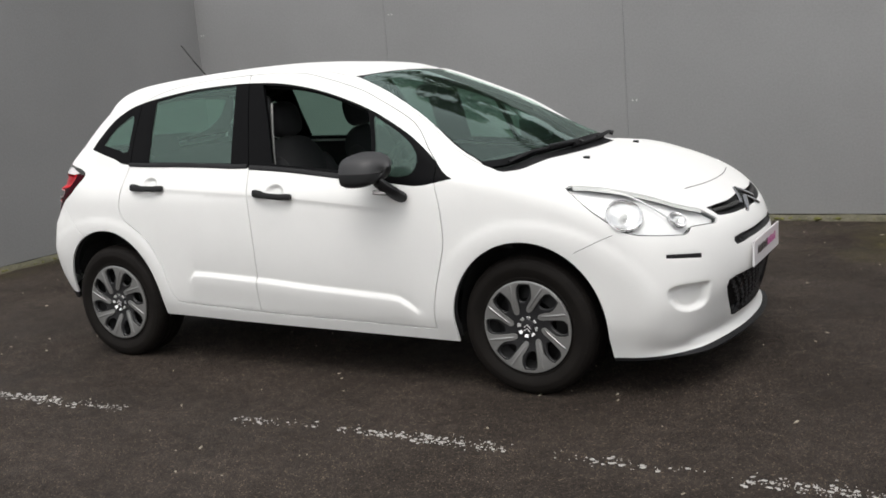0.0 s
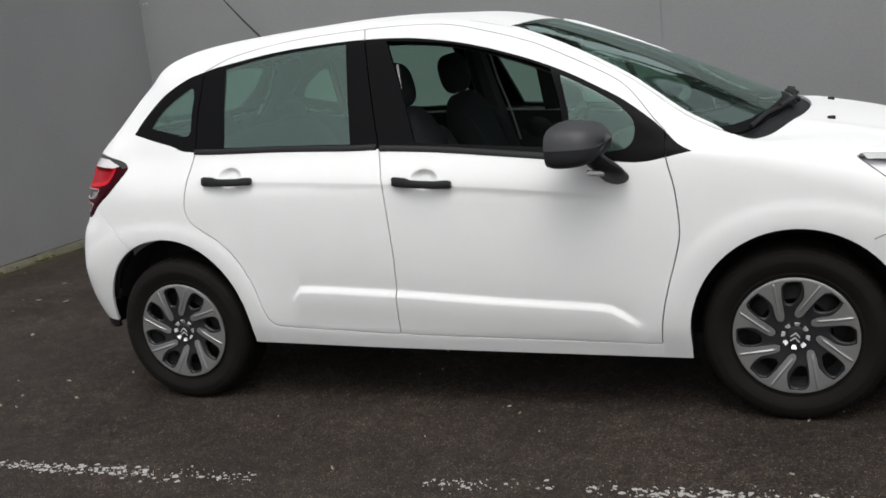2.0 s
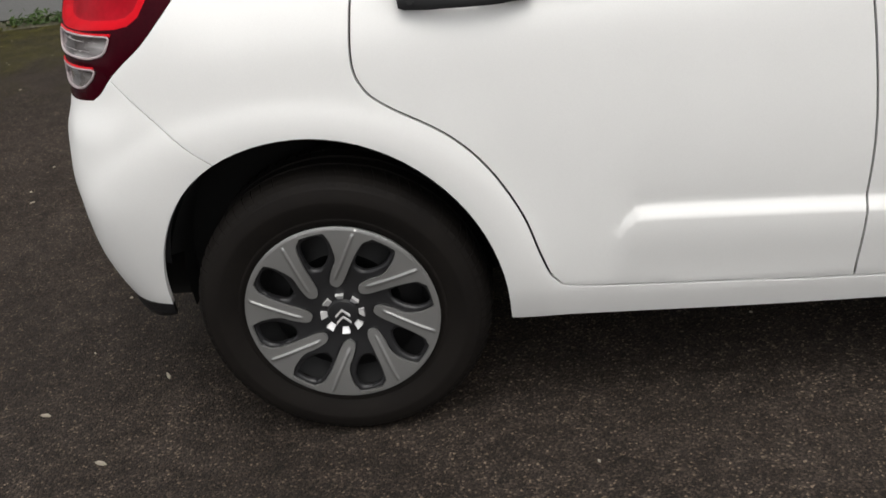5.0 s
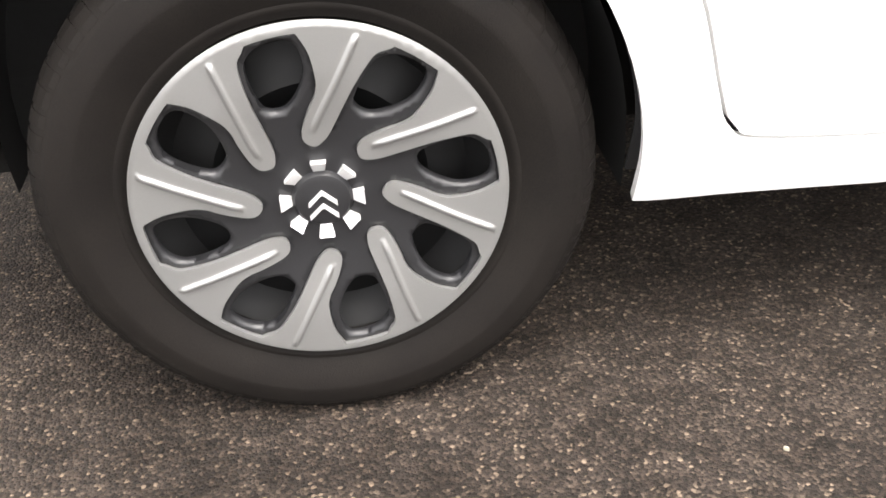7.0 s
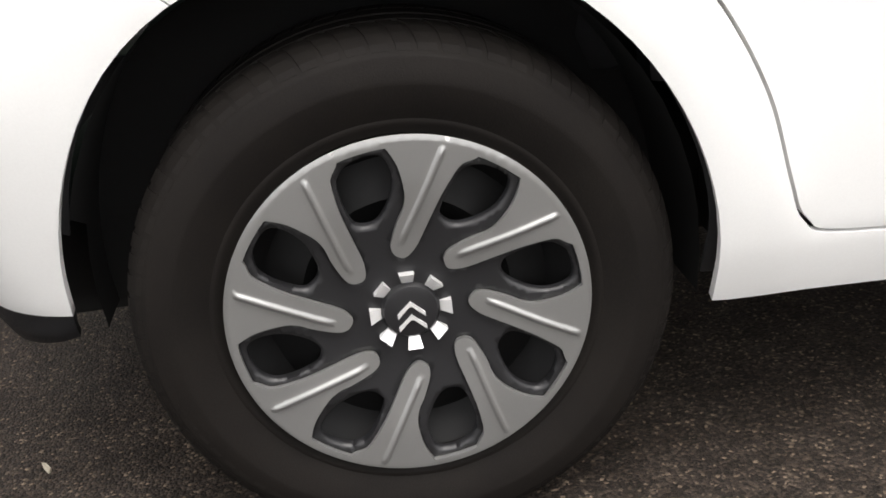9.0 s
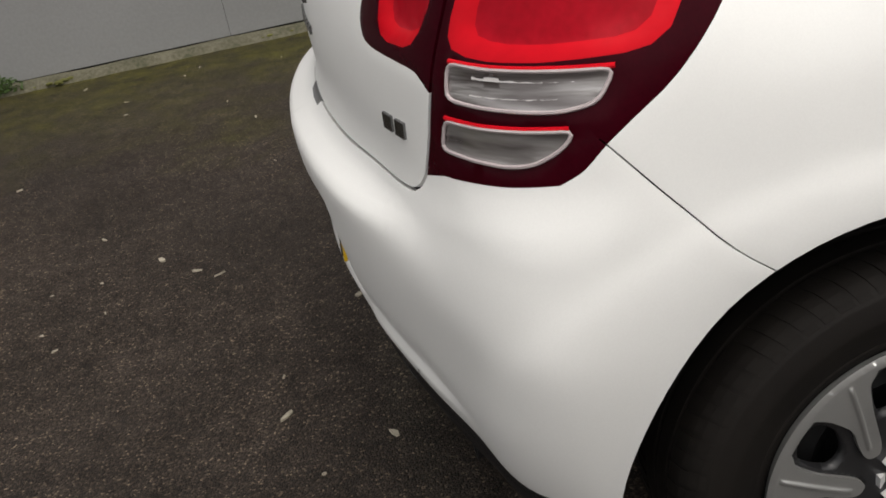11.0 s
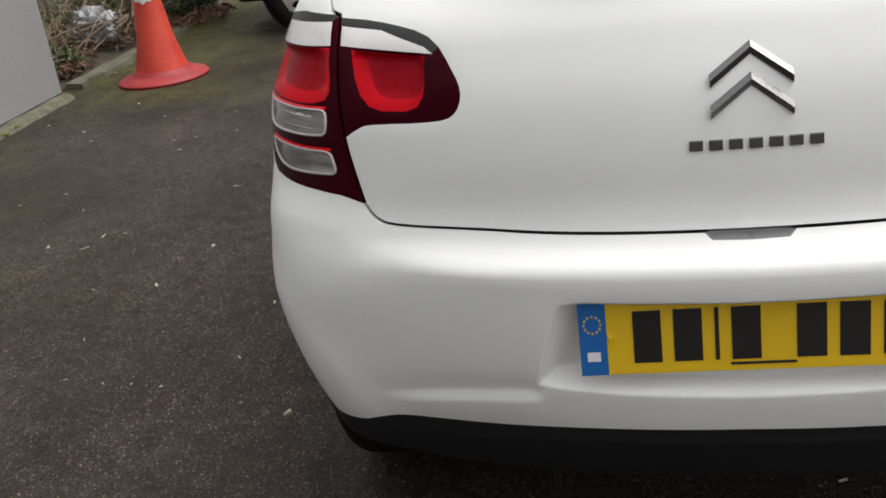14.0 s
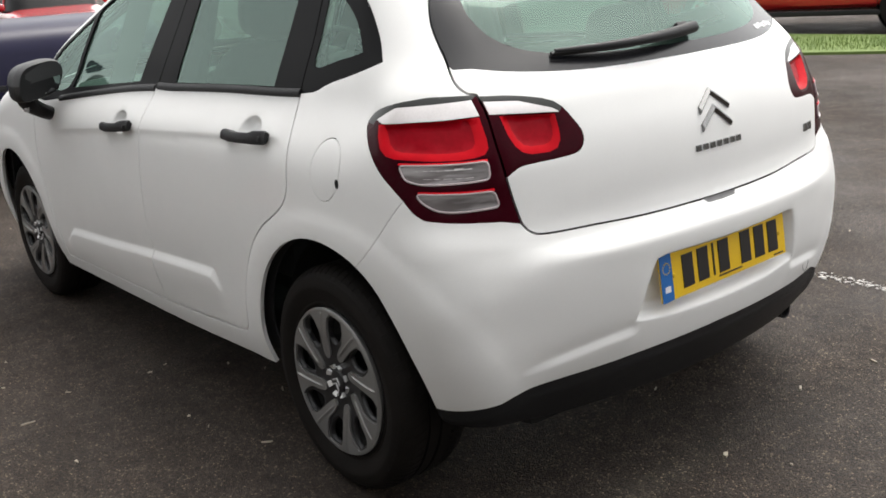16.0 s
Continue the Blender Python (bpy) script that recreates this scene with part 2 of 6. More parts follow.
# ---- building tools ----
def empty(name, m=None):
    ob = new(name)
    ob.empty_display_size = 0.2
    if m is not None:
        ob.matrix_world = m
    return ob


def part(name, bm, mat, parent=None, label="", smooth=True, m=None):
    """Link a bmesh as one mesh object under a thing or a part."""
    me = bpy.data.meshes.new(name)
    bmesh.ops.recalc_face_normals(bm, faces=bm.faces[:])
    bm.to_mesh(me)
    bm.free()
    me.materials.append(mat)
    if smooth:
        me.shade_smooth()
        me.set_sharp_from_angle(angle=radians(38))
    ob = new(name, me)
    ob.parent = parent
    if m is not None:
        ob.matrix_basis = m
    return tagged(ob, label)


def mesh_ob(name, verts, faces, mat, parent=None, label="", smooth=False):
    me = bpy.data.meshes.new(name)
    me.from_pydata([tuple(v) for v in verts], [], [tuple(f) for f in faces])
    me.materials.append(mat)
    if smooth:
        me.shade_smooth()
        me.set_sharp_from_angle(angle=radians(38))
    ob = new(name, me)
    ob.parent = parent
    return tagged(ob, label)


def block(bm, a, b, bevel=0.0, m=None):
    """A box between two corners with rounded edges, added to bm."""
    vs = bmesh.ops.create_cube(bm, size=1)["verts"]
    for v in vs:
        v.co = Vector([(a[i] + b[i]) / 2 + v.co[i] * (b[i] - a[i]) for i in range(3)])
    if bevel:
        es = list({e for v in vs for e in v.link_edges})
        r = bmesh.ops.bevel(bm, geom=es, offset=bevel, segments=2, affect="EDGES", profile=0.6)
        vs = list({v for f in r["faces"] for v in f.verts} | {v for v in vs if v.is_valid})
    if m is not None:
        bmesh.ops.transform(bm, matrix=m, verts=vs)
    return vs


def lathe(bm, profile, n=64, axis="y", m=None):
    """Turn a profile of (radius, height) round an axis."""
    rings = []
    for r, h in profile:
        ring = []
        for i in range(n):
            a = 2 * math.pi * i / n
            p = (r * math.cos(a), h, r * math.sin(a)) if axis == "y" else (r * math.cos(a), r * math.sin(a), h)
            ring.append(bm.verts.new(m @ Vector(p) if m is not None else p))
        rings.append(ring)
    for p, q in zip(rings, rings[1:]):
        for i in range(n):
            bm.faces.new((p[i], p[(i + 1) % n], q[(i + 1) % n], q[i]))
    return rings


def tube(bm, pts, radius, n=8):
    """A round rod along points; radius may be one number or one for each point."""
    pts = [Vector(p) for p in pts]
    rings = []
    for i, p in enumerate(pts):
        d = (pts[min(i + 1, len(pts) - 1)] - pts[max(i - 1, 0)]).normalized()
        u = d.orthogonal().normalized() if not rings else (u - d * u.dot(d)).normalized()
        w = d.cross(u)
        r = radius[i] if isinstance(radius, (list, tuple)) else radius
        rings.append([bm.verts.new(p + r * (math.cos(2 * math.pi * k / n) * u + math.sin(2 * math.pi * k / n) * w)) for k in range(n)])
    for p, q in zip(rings, rings[1:]):
        for k in range(n):
            bm.faces.new((p[k], p[(k + 1) % n], q[(k + 1) % n], q[k]))
    bm.faces.new(rings[0])
    bm.faces.new(rings[-1])


def prism(bm, outline, a, b, axis="y", m=None):
    """Extrude a 2D outline between two heights along an axis."""
    def at(p, h):
        c = (p[0], h, p[1]) if axis == "y" else (h, p[0], p[1]) if axis == "x" else (p[0], p[1], h)
        return m @ Vector(c) if m is not None else c
    lo = [bm.verts.new(at(p, a)) for p in outline]
    hi = [bm.verts.new(at(p, b)) for p in outline]
    k = len(outline)
    for i in range(k):
        bm.faces.new((lo[i], lo[(i + 1) % k], hi[(i + 1) % k], hi[i]))
    bm.faces.new(lo)
    bm.faces.new(hi)


def loft(bm, rings, caps=True):
    """Skin closed rings of equal length."""
    vs = [[bm.verts.new(p) for p in r] for r in rings]
    k = len(rings[0])
    for p, q in zip(vs, vs[1:]):
        for i in range(k):
            bm.faces.new((p[i], p[(i + 1) % k], q[(i + 1) % k], q[i]))
    if caps:
        bm.faces.new(vs[0])
        bm.faces.new(vs[-1])


def cushion(bm, size, m, power=3.0, nu=20, nv=12):
    """A pillow-like superellipsoid."""
    def sp(c, e):
        return math.copysign(abs(c) ** (2 / e), c)
    rings = []
    for j in range(nv + 1):
        v = -math.pi / 2 + math.pi * j / nv
        rings.append([m @ Vector((size[0] * sp(math.cos(v), power) * sp(math.cos(u), power), size[1] * sp(math.cos(v), power) * sp(math.sin(u), power), size[2] * sp(math.sin(v), power)))
                      for u in [2 * math.pi * i / nu for i in range(nu)]])
    loft(bm, rings, False)
    bmesh.ops.remove_doubles(bm, verts=bm.verts[:], dist=1e-5)


# ---- the car's outer skin: one smooth solid, cut into panels ----
# x runs to the nose from the rear axle, y to the car's left, z up
def spline(pts, n=12, closed=False):
    P, out = np.array(pts, float), []
    N = len(P)
    for i in range(N if closed else N - 1):
        p1, p2 = P[i], P[(i + 1) % N]
        p0 = P[i - 1] if (i > 0 or closed) else 2 * p1 - p2
        p3 = P[(i + 2) % N] if (i + 2 < N or closed) else 2 * p2 - p1
        for j in range(n):
            t = j / n
            out.append(0.5 * (2 * p1 + (p2 - p0) * t + (2 * p0 - 5 * p1 + 4 * p2 - p3) * t * t + (3 * p1 - p0 - 3 * p2 + p3) * t ** 3))
    if not closed:
        out.append(P[-1])
    return np.array(out)


def smooth_line(x, xs, ys):
    """Monotone cubic interpolation."""
    xs, ys = np.array(xs, float), np.array(ys, float)
    h = np.diff(xs)
    d = np.diff(ys) / h
    m = np.zeros(len(xs))
    m[0], m[-1] = d[0], d[-1]
    for i in range(1, len(xs) - 1):
        if d[i - 1] * d[i] > 0:
            a, b = 2 * h[i] + h[i - 1], h[i] + 2 * h[i - 1]
            m[i] = (a + b) / (a / d[i - 1] + b / d[i])
    x = np.clip(x, xs[0], xs[-1])
    k = np.clip(np.searchsorted(xs, x) - 1, 0, len(h) - 1)
    t = (x - xs[k]) / h[k]
    return (2 * t ** 3 - 3 * t * t + 1) * ys[k] + (t ** 3 - 2 * t * t + t) * h[k] * m[k] + (3 * t * t - 2 * t ** 3) * ys[k + 1] + (t ** 3 - t * t) * h[k] * m[k + 1]


def ease(t):
    t = np.clip(t, 0, 1)
    return t * t * (3 - 2 * t)


# centre-line profile of the car from the side (x, z)
PROFILE = [(-.45, .10), (-.568, .24), (-.630, .36), (-.667, .47), (-.680, .56), (-.684, .63), (-.685, .670), (-.676, .689), (-.637, .712), (-.630, .76), (-.632, .83), (-.622, .91), (-.600, .98),
           (-.560, 1.06), (-.455, 1.18), (-.335, 1.30), (-.245, 1.378), (-.19, 1.434), (-.10, 1.474), (.05, 1.502), (.4, 1.524), (.8, 1.536), (1.1, 1.526), (1.35, 1.503),
           (1.7, 1.398), (2.1, 1.237), (2.45, 1.080), (2.62, 1.040), (2.85, .985), (3.03, .915), (3.15, .840), (3.225, .755), (3.27, .64), (3.290, .5), (3.270, .38), (3.205, .25), (3.02, .10)]
CELL, GX, GZ = 0.01, -1.2, -0.1


def profile_field(outline):
    X, Z = np.meshgrid(GX + CELL * np.arange(520), GZ + CELL * np.arange(200), indexing="ij")
    poly = spline(outline, 6, True)
    d, ins = np.full(X.shape, 1e9), np.zeros(X.shape, bool)
    for (ax, az), (bx, bz) in zip(poly, np.roll(poly, -1, 0)):
        ex, ez, wx, wz = bx - ax, bz - az, X - ax, Z - az
        t = np.clip((wx * ex + wz * ez) / (ex * ex + ez * ez + 1e-12), 0, 1)
        d = np.minimum(d, (wx - t * ex) ** 2 + (wz - t * ez) ** 2)
        c = ((az <= Z) & (bz > Z)) | ((bz <= Z) & (az > Z))
        ins ^= c & (X < ax + (Z - az) / (bz - az + 1e-15) * ex)
    return np.where(ins, -1, 1) * np.sqrt(d)


FIELD = profile_field(PROFILE)
# at the corners the bumper runs up to the lamps without a ledge
plain = [p for p in PROFILE if not (-.69 < p[0] < -.62 and .64 < p[1] < .80)]
CORNER_FIELD = profile_field([(x + .010, z) for x, z in plain[:6]] + [(-.664, .690), (-.650, .740), (-.639, .785)] + plain[6:])


def profile_distance(x, z, field=FIELD):
    u, v = (x - GX) / CELL, (z - GZ) / CELL
    i = np.clip(np.floor(u).astype(int), 1, FIELD.shape[0] - 3)
    j = np.clip(np.floor(v).astype(int), 1, FIELD.shape[1] - 3)
    a, b = np.clip(u - i, 0, 1), np.clip(v - j, 0, 1)
    def w(t):
        return [(-t + 2 * t * t - t ** 3) / 2, (2 - 5 * t * t + 3 * t ** 3) / 2, (t + 4 * t * t - 3 * t ** 3) / 2, (-t * t + t ** 3) / 2]
    wa, wb, r = w(a), w(b), 0
    for p in range(4):
        for q in range(4):
            r = r + wa[p] * wb[q] * field[i + p - 1, j + q - 1]
    return r


def half_width(x, z):
    p = smooth_line(x, [-.7, -.45, -.2, 0, .4, 1.2, 2.0, 2.466, 2.75, 3.0, 3.3], [.755, .800, .825, .834, .842, .85, .848, .845, .828, .785, .69])
    q = smooth_line(z, [.10, .20, .26, .34, .5, .65, .8, .92, 1.04, 1.2, 1.42, 1.55], [-.085, -.062, -.044, -.018, -.004, 0, -.006, -.022, -.062, -.132, -.232, -.295])
    # the rear bumper tucks in towards the ground
    # the rear bumper stands a little proud of the body beside it
    p = p + .011 * ease((.84 - z) / .12) * ease((-.20 - x) / .22)
    return p + q - .046 * ease((.60 - z) / .36) * ease((-.10 - x) / .30)


def solid(x, y, z):
    """Below zero inside the car's skin."""
    y = np.abs(y)
    bend = smooth_line(x, [-.5, .2, .7, 1.1, 1.7, 2.2, 3.2], [-.27, -.24, -.05, .05, .26, .37, .33])
    crown = smooth_line(x, [-.6, -.3, .2, 1.2, 2.2, 2.7, 3.2], [.02, .12, .14, .12, .10, .10, .04])
    k = smooth_line(x, [-.6, -.2, .3, 1.2, 2.2, 2.8, 3.2], [.15, .12, .10, .08, .09, .11, .16])
    # the ledge under the tailgate fades out towards the corners
    # and the bumper stands out a little more in the middle
    u = x + bend * y * y + (.005 - .010 * y * y) * ease((.77 - z) / .10) * ease((-.1 - x) / .3)
    v, w = z + crown * y * y, ease((y - .36) / .34)
    a = profile_distance(u, v) * (1 - w) + profile_distance(u, v, CORNER_FIELD) * w
    # the bumper turns its corners more tightly than the lamps above it
    k = k - .055 * ease((-.15 - x) / .25) * ease((.80 - z) / .10)
    b = (y - half_width(x, z)) * 0.95
    h = np.maximum(k - np.abs(a - b), 0) / k
    return np.maximum(a, b) + h * h * k * 0.25


def cast(o, d, far=1.6):
    """From inside along d to the skin."""
    lo, hi = np.zeros(len(o)), np.full(len(o), far)
    for _ in range(26):
        m = (lo + hi) / 2
        p = o + d * m[:, None]
        ins = solid(p[:, 0], p[:, 1], p[:, 2]) < 0
        lo, hi = np.where(ins, m, lo), np.where(ins, hi, m)
    return o + d * ((lo + hi) / 2)[:, None]


# the sides, nose and tail are unrolled to (s, z): s is x along the flank, and an angle round the ends
XR, XF, TURN = 0.15, 2.35, 0.75
S_MIN, S_MAX = XR - TURN * math.pi / 2, XF + TURN * math.pi / 2


def unroll(x, y):
    x, y = np.asarray(x, float), np.abs(np.asarray(y, float))
    return np.where(x < XR, XR - TURN * np.arctan2(XR - x, y), np.where(x > XF, XF + TURN * np.arctan2(x - XF, y), x))


def rays(s):
    o = np.stack([np.clip(s, XR, XF), 0 * s, 0 * s], 1)
    a = np.where(s < XR, (s - XR) / TURN, np.where(s > XF, (s - XF) / TURN, 0))
    return o, np.stack([np.sin(a), np.cos(a), 0 * s], 1)


def side(pts, n=0):
    """(x, z) points seen from the side, as (s, z)."""
    p = spline(pts, n) if n else np.array(pts, float)
    o = np.stack([p[:, 0], 0 * p[:, 0], p[:, 1]], 1)
    q = cast(o, np.tile([0., 1., 0.], (len(p), 1)))
    return np.stack([unroll(q[:, 0], q[:, 1]), p[:, 1]], 1)


def rear(pts, n=0, sign=-1, x0=0.1):
    """(y, z) points seen from behind, as (s, z)."""
    p = spline(pts, n) if n else np.array(pts, float)
    o = np.stack([0 * p[:, 0] + x0, p[:, 0], p[:, 1]], 1)
    q = cast(o, np.tile([float(sign), 0., 0.], (len(p), 1)))
    return np.stack([unroll(q[:, 0], q[:, 1]), p[:, 1]], 1)


def front(pts, n=0):
    return rear(pts, n, 1, 2.4)


def above(pts, n=0):
    """(x, y) points seen from above, as (s, z)."""
    p = spline(pts, n) if n else np.array(pts, float)
    o = np.stack([p[:, 0], p[:, 1], 0 * p[:, 0] + 0.6], 1)
    q = cast(o, np.tile([0., 0., 1.], (len(p), 1)))
    return np.stack([unroll(q[:, 0], q[:, 1]), q[:, 2]], 1)


def join(*lines):
    return np.concatenate(lines)


def dist_to(line, p, closed=False):
    """Distance of points p to a polyline."""
    best = np.full(len(p), 1e9)
    q = np.vstack([line, line[:1]]) if closed else line
    for a, b in zip(q, q[1:]):
        e = b - a
        t = np.clip(((p - a) @ e) / (e @ e + 1e-12), 0, 1)
        best = np.minimum(best, np.hypot(*(p - a - t[:, None] * e).T))
    return best


def within(poly, p):
    ins = np.zeros(len(p), bool)
    for (ax, az), (bx, bz) in zip(poly, np.roll(poly, -1, 0)):
        c = ((az <= p[:, 1]) & (bz > p[:, 1])) | ((bz <= p[:, 1]) & (az > p[:, 1]))
        ins ^= c & (p[:, 0] < ax + (p[:, 1] - az) / (bz - az + 1e-15) * (bx - ax))
    return ins


def resample(line, step):
    seg = np.hypot(*np.diff(line, axis=0).T)
    keep = [line[0]]
    for a, b, length in zip(line, line[1:], seg):
        k = max(1, int(round(length / step)))
        for j in range(1, k + 1):
            keep.append(a + (b - a) * j / k)
    return np.array(keep)


def offset(line, d):
    t = np.gradient(line, axis=0)
    t /= np.hypot(*t.T)[:, None] + 1e-12
    return line + d * np.stack([-t[:, 1], t[:, 0]], 1)


def triangulate(border, lines, step):
    """A flat triangle mesh inside border that follows all the lines."""
    from mathutils import geometry
    pts, edges = [], []
    for ln, closed in [(border, True)] + lines:
        ln = resample(np.vstack([ln, ln[:1]]) if closed else ln, step * 0.8)
        if closed:
            ln = ln[:-1]
        k = len(pts)
        pts += [tuple(p) for p in ln]
        edges += [(k + i, k + i + 1) for i in range(len(ln) - 1)] + ([(k + len(ln) - 1, k)] if closed else [])
    fixed = np.array(pts)
    lo, hi = border.min(0), border.max(0)
    rows = np.arange(lo[1], hi[1], step * 0.87)
    grid = np.array([(x, z) for j, z in enumerate(rows) for x in np.arange(lo[0] + (j % 2) * step / 2, hi[0], step)])
    grid = grid[within(border, grid)]
    cells = {}
    for p in fixed:
        cells.setdefault((int(p[0] // step), int(p[1] // step)), []).append(p)
    keep = []
    for p in grid:
        i, j = int(p[0] // step), int(p[1] // step)
        if all(abs(q[0] - p[0]) + abs(q[1] - p[1]) > step * 0.55 for a in (-1, 0, 1) for b in (-1, 0, 1) for q in cells.get((i + a, j + b), ())):
            keep.append(p)
    pts += [tuple(p) for p in keep]
    v, _, f, _, _, _ = geometry.delaunay_2d_cdt([Vector(p) for p in pts], edges, [], 0, 1e-5)
    v, f = np.array([(p[0], p[1]) for p in v]), np.array([t for t in f if len(t) == 3])
    c = v[f].mean(1)
    return v, f[within(border, c)]


class Skin:
    """A triangulated stretch of the skin, with the region of each triangle."""
    def __init__(self, flat, tris, place, eps=0.0015, face=None):
        self.flat, self.tris = flat, tris
        self.P = place(flat)
        du = place(flat + [eps, 0]) - place(flat - [eps, 0])
        dv = place(flat + [0, eps]) - place(flat - [0, eps])
        N = np.cross(du, dv)
        self.N = N / (np.linalg.norm(N, axis=1)[:, None] + 1e-12)
        if (self.N * ((self.P - [1.2, 0, 0.6]) if face is None else np.array(face))).sum(1).mean() < 0:
            self.N *= -1
        self.region = np.array(["body"] * len(tris), dtype=object)
        self.mid = flat[tris].mean(1)

    def mark(self, name, poly, only=None):
        m = within(poly, self.mid)
        if only is not None:
            m &= np.isin(self.region, only)
        self.region[m] = name

    def gap(self, line, width, closed=False, name="gap"):
        near = dist_to(line, self.mid, closed) < width / 2
        self.region[near] = name

    def panel(self, name, regions, mat, parent, which="both", thick=0.012, sink=0.0, label="", bend=0.08, low=None):
        """The triangles of some regions as one mesh with turned-in edges. which: both (one piece over the middle), right or left."""
        use = np.isin(self.region, regions)
        if low is not None:
            # leave out the undersides of both ends
            use &= ~((self.mid[:, 1] < low) & ((self.mid[:, 0] < -.15) | (self.mid[:, 0] > 2.7)))
        t = self.tris[use]
        if not len(t):
            return None
        verts, norms, faces, index = [], [], [], {}
        for sgn in {"both": (-1, 1), "right": (-1,), "left": (1,)}[which]:
            flip = np.array([1, sgn, 1])
            for tri in t:
                f = []
                for i in tri:
                    key = (i, 0 if abs(self.P[i][1]) < 5e-4 else sgn)
                    if key not in index:
                        index[key] = len(verts)
                        verts.append((self.P[i] - self.N[i] * sink) * flip)
                        norms.append(self.N[i] * flip)
                    f.append(index[key])
                a, b, c = (verts[k] for k in f)
                if np.dot(np.cross(b - a, c - a), norms[f[0]]) < 0:
                    f.reverse()
                faces.append(tuple(f))
        count = {}
        for f in faces:
            for a, b in ((f[0], f[1]), (f[1], f[2]), (f[2], f[0])):
                count[(a, b)] = count.get((a, b), 0) + 1
        ring = [e for e in count if (e[1], e[0]) not in count]
        rim = {}
        for a, b in ring:
            d = np.cross(verts[b] - verts[a], norms[a])
            for k in (a, b):
                rim[k] = rim.get(k, 0) + d
        low = {}
        for k, d in rim.items():
            d = d / (np.linalg.norm(d) + 1e-12)
            low[k] = (len(verts), len(verts) + 1)
            verts += [verts[k], verts[k] - norms[k] * thick]
            norms += [d, d]
            norms[k] = norms[k] + d * bend
        for a, b in ring:
            faces.append((low[b][0], low[a][0], low[a][1], low[b][1]))
        me = bpy.data.meshes.new(name)
        me.from_pydata([tuple(v) for v in verts], [], faces)
        me.shade_smooth()
        me.normals_split_custom_set_from_vertices([tuple(n / (np.linalg.norm(n) + 1e-12)) for n in norms])
        me.materials.append(mat)
        ob = new(name, me)
        ob.parent = parent
        return tagged(ob, label)


# ---- outlines of the car's panels ----
centre_top = rear([(0, 1.392), (.2, 1.390), (.38, 1.384), (.47, 1.372)], 4)
roof_edge = above([(-.03, .478), (.10, .502), (.30, .516), (.55, .520), (.85, .516), (1.1, .508), (1.30, .490)], 4)
screen_edge = above([(1.45, .466), (1.58, .497), (1.72, .537), (1.95, .618), (2.12, .672), (2.24, .695)], 3)
wing_edge = above([(2.32, .703), (2.45, .708), (2.60, .702), (2.70, .668)], 3)
lamp_top = above([(2.76, .625), (2.86, .560), (3.0, .452)], 3)
hood_front = above([(3.035, .36), (3.065, .20), (3.075, .08), (3.078, 0)], 3)
top_edge = join(centre_top, roof_edge, screen_edge, wing_edge, lamp_top, hood_front)
bottom_edge = join(front([(0, .205), (.3, .20), (.55, .19)], 3), side([(2.83, .18), (2.80, .19), (2.1, .232), (1.2, .252), (.35, .270), (-.36, .310), (-.40, .300)]), rear([(.62, .281), (.5, .271), (.25, .267), (0, .267)], 3))
top_edge[0, 0], top_edge[-1, 0], bottom_edge[0, 0], bottom_edge[-1, 0] = S_MIN, S_MAX, S_MAX, S_MIN
border = join(top_edge, bottom_edge)

frame_line = side([(-.178, 1.135), (-.135, 1.195), (-.04, 1.285), (.07, 1.346), (.16, 1.372), (.26, 1.392), (.51, 1.424), (.80, 1.437), (1.04, 1.431), (1.21, 1.410), (1.37, 1.375), (1.54, 1.322),
                   (1.69, 1.262), (1.83, 1.190), (1.955, 1.118), (2.05, 1.052), (2.15, .957)], 4)
belt_line = side([(2.15, .957), (2.06, .937), (1.98, .926), (1.89, .932), (1.51, .975), (1.13, 1.012), (.64, 1.036), (.15, 1.049), (.02, 1.083), (-.178, 1.135)], 4)
dlo = join(frame_line, belt_line)
quarter_glass = side([(-.085, 1.158), (-.03, 1.228), (.05, 1.283), (.118, 1.308), (.118, 1.20), (.112, 1.118), (.02, 1.135)], 3)
rear_glass = join(side([(.272, 1.378), (.42, 1.402), (.60, 1.420), (.825, 1.428)], 3), side([(.845, 1.25), (.872, 1.043), (.60, 1.052), (.292, 1.060), (.278, 1.22)]))
front_glass = join(side([(1.0, 1.424), (1.20, 1.402), (1.37, 1.366), (1.54, 1.313), (1.655, 1.268)], 3), side([(1.69, 1.16), (1.725, .985), (1.5, 1.003), (1.14, 1.034), (1.07, 1.24)]))
front_quarter = side([(1.69, 1.246), (1.81, 1.182), (1.905, 1.120), (1.955, 1.065), (1.952, 1.000), (1.90, .968), (1.757, .988), (1.722, 1.12)], 3)
b_seam = side([(.895, 1.477), (.91, 1.42), (.945, 1.24), (.993, 1.024), (1.013, .905), (1.033, .651), (1.027, .467), (1.018, .312)], 4)
rear_seam = side([(.165, 1.374), (.15, 1.2), (.152, 1.049), (.124, .930), (.112, .840), (.125, .790), (.165, .752), (.265, .690), (.335, .617), (.392, .512), (.422, .410), (.445, .355), (.50, .333), (.78, .322),
                  (1.018, .312), (1.5, .300), (2.015, .287)], 5)
front_seam = side([(2.06, 1.045), (2.062, .941), (2.088, .83), (2.099, .69), (2.082, .60), (2.050, .489), (2.024, .375), (2.015, .287)], 4)
door_top = side([(.165, 1.374), (.30, 1.425), (.55, 1.463), (.895, 1.477), (1.10, 1.476), (1.25, 1.464), (1.406, 1.425), (1.54, 1.383), (1.633, 1.345), (1.83, 1.247), (1.932, 1.180), (2.02, 1.085), (2.06, 1.045)], 5)
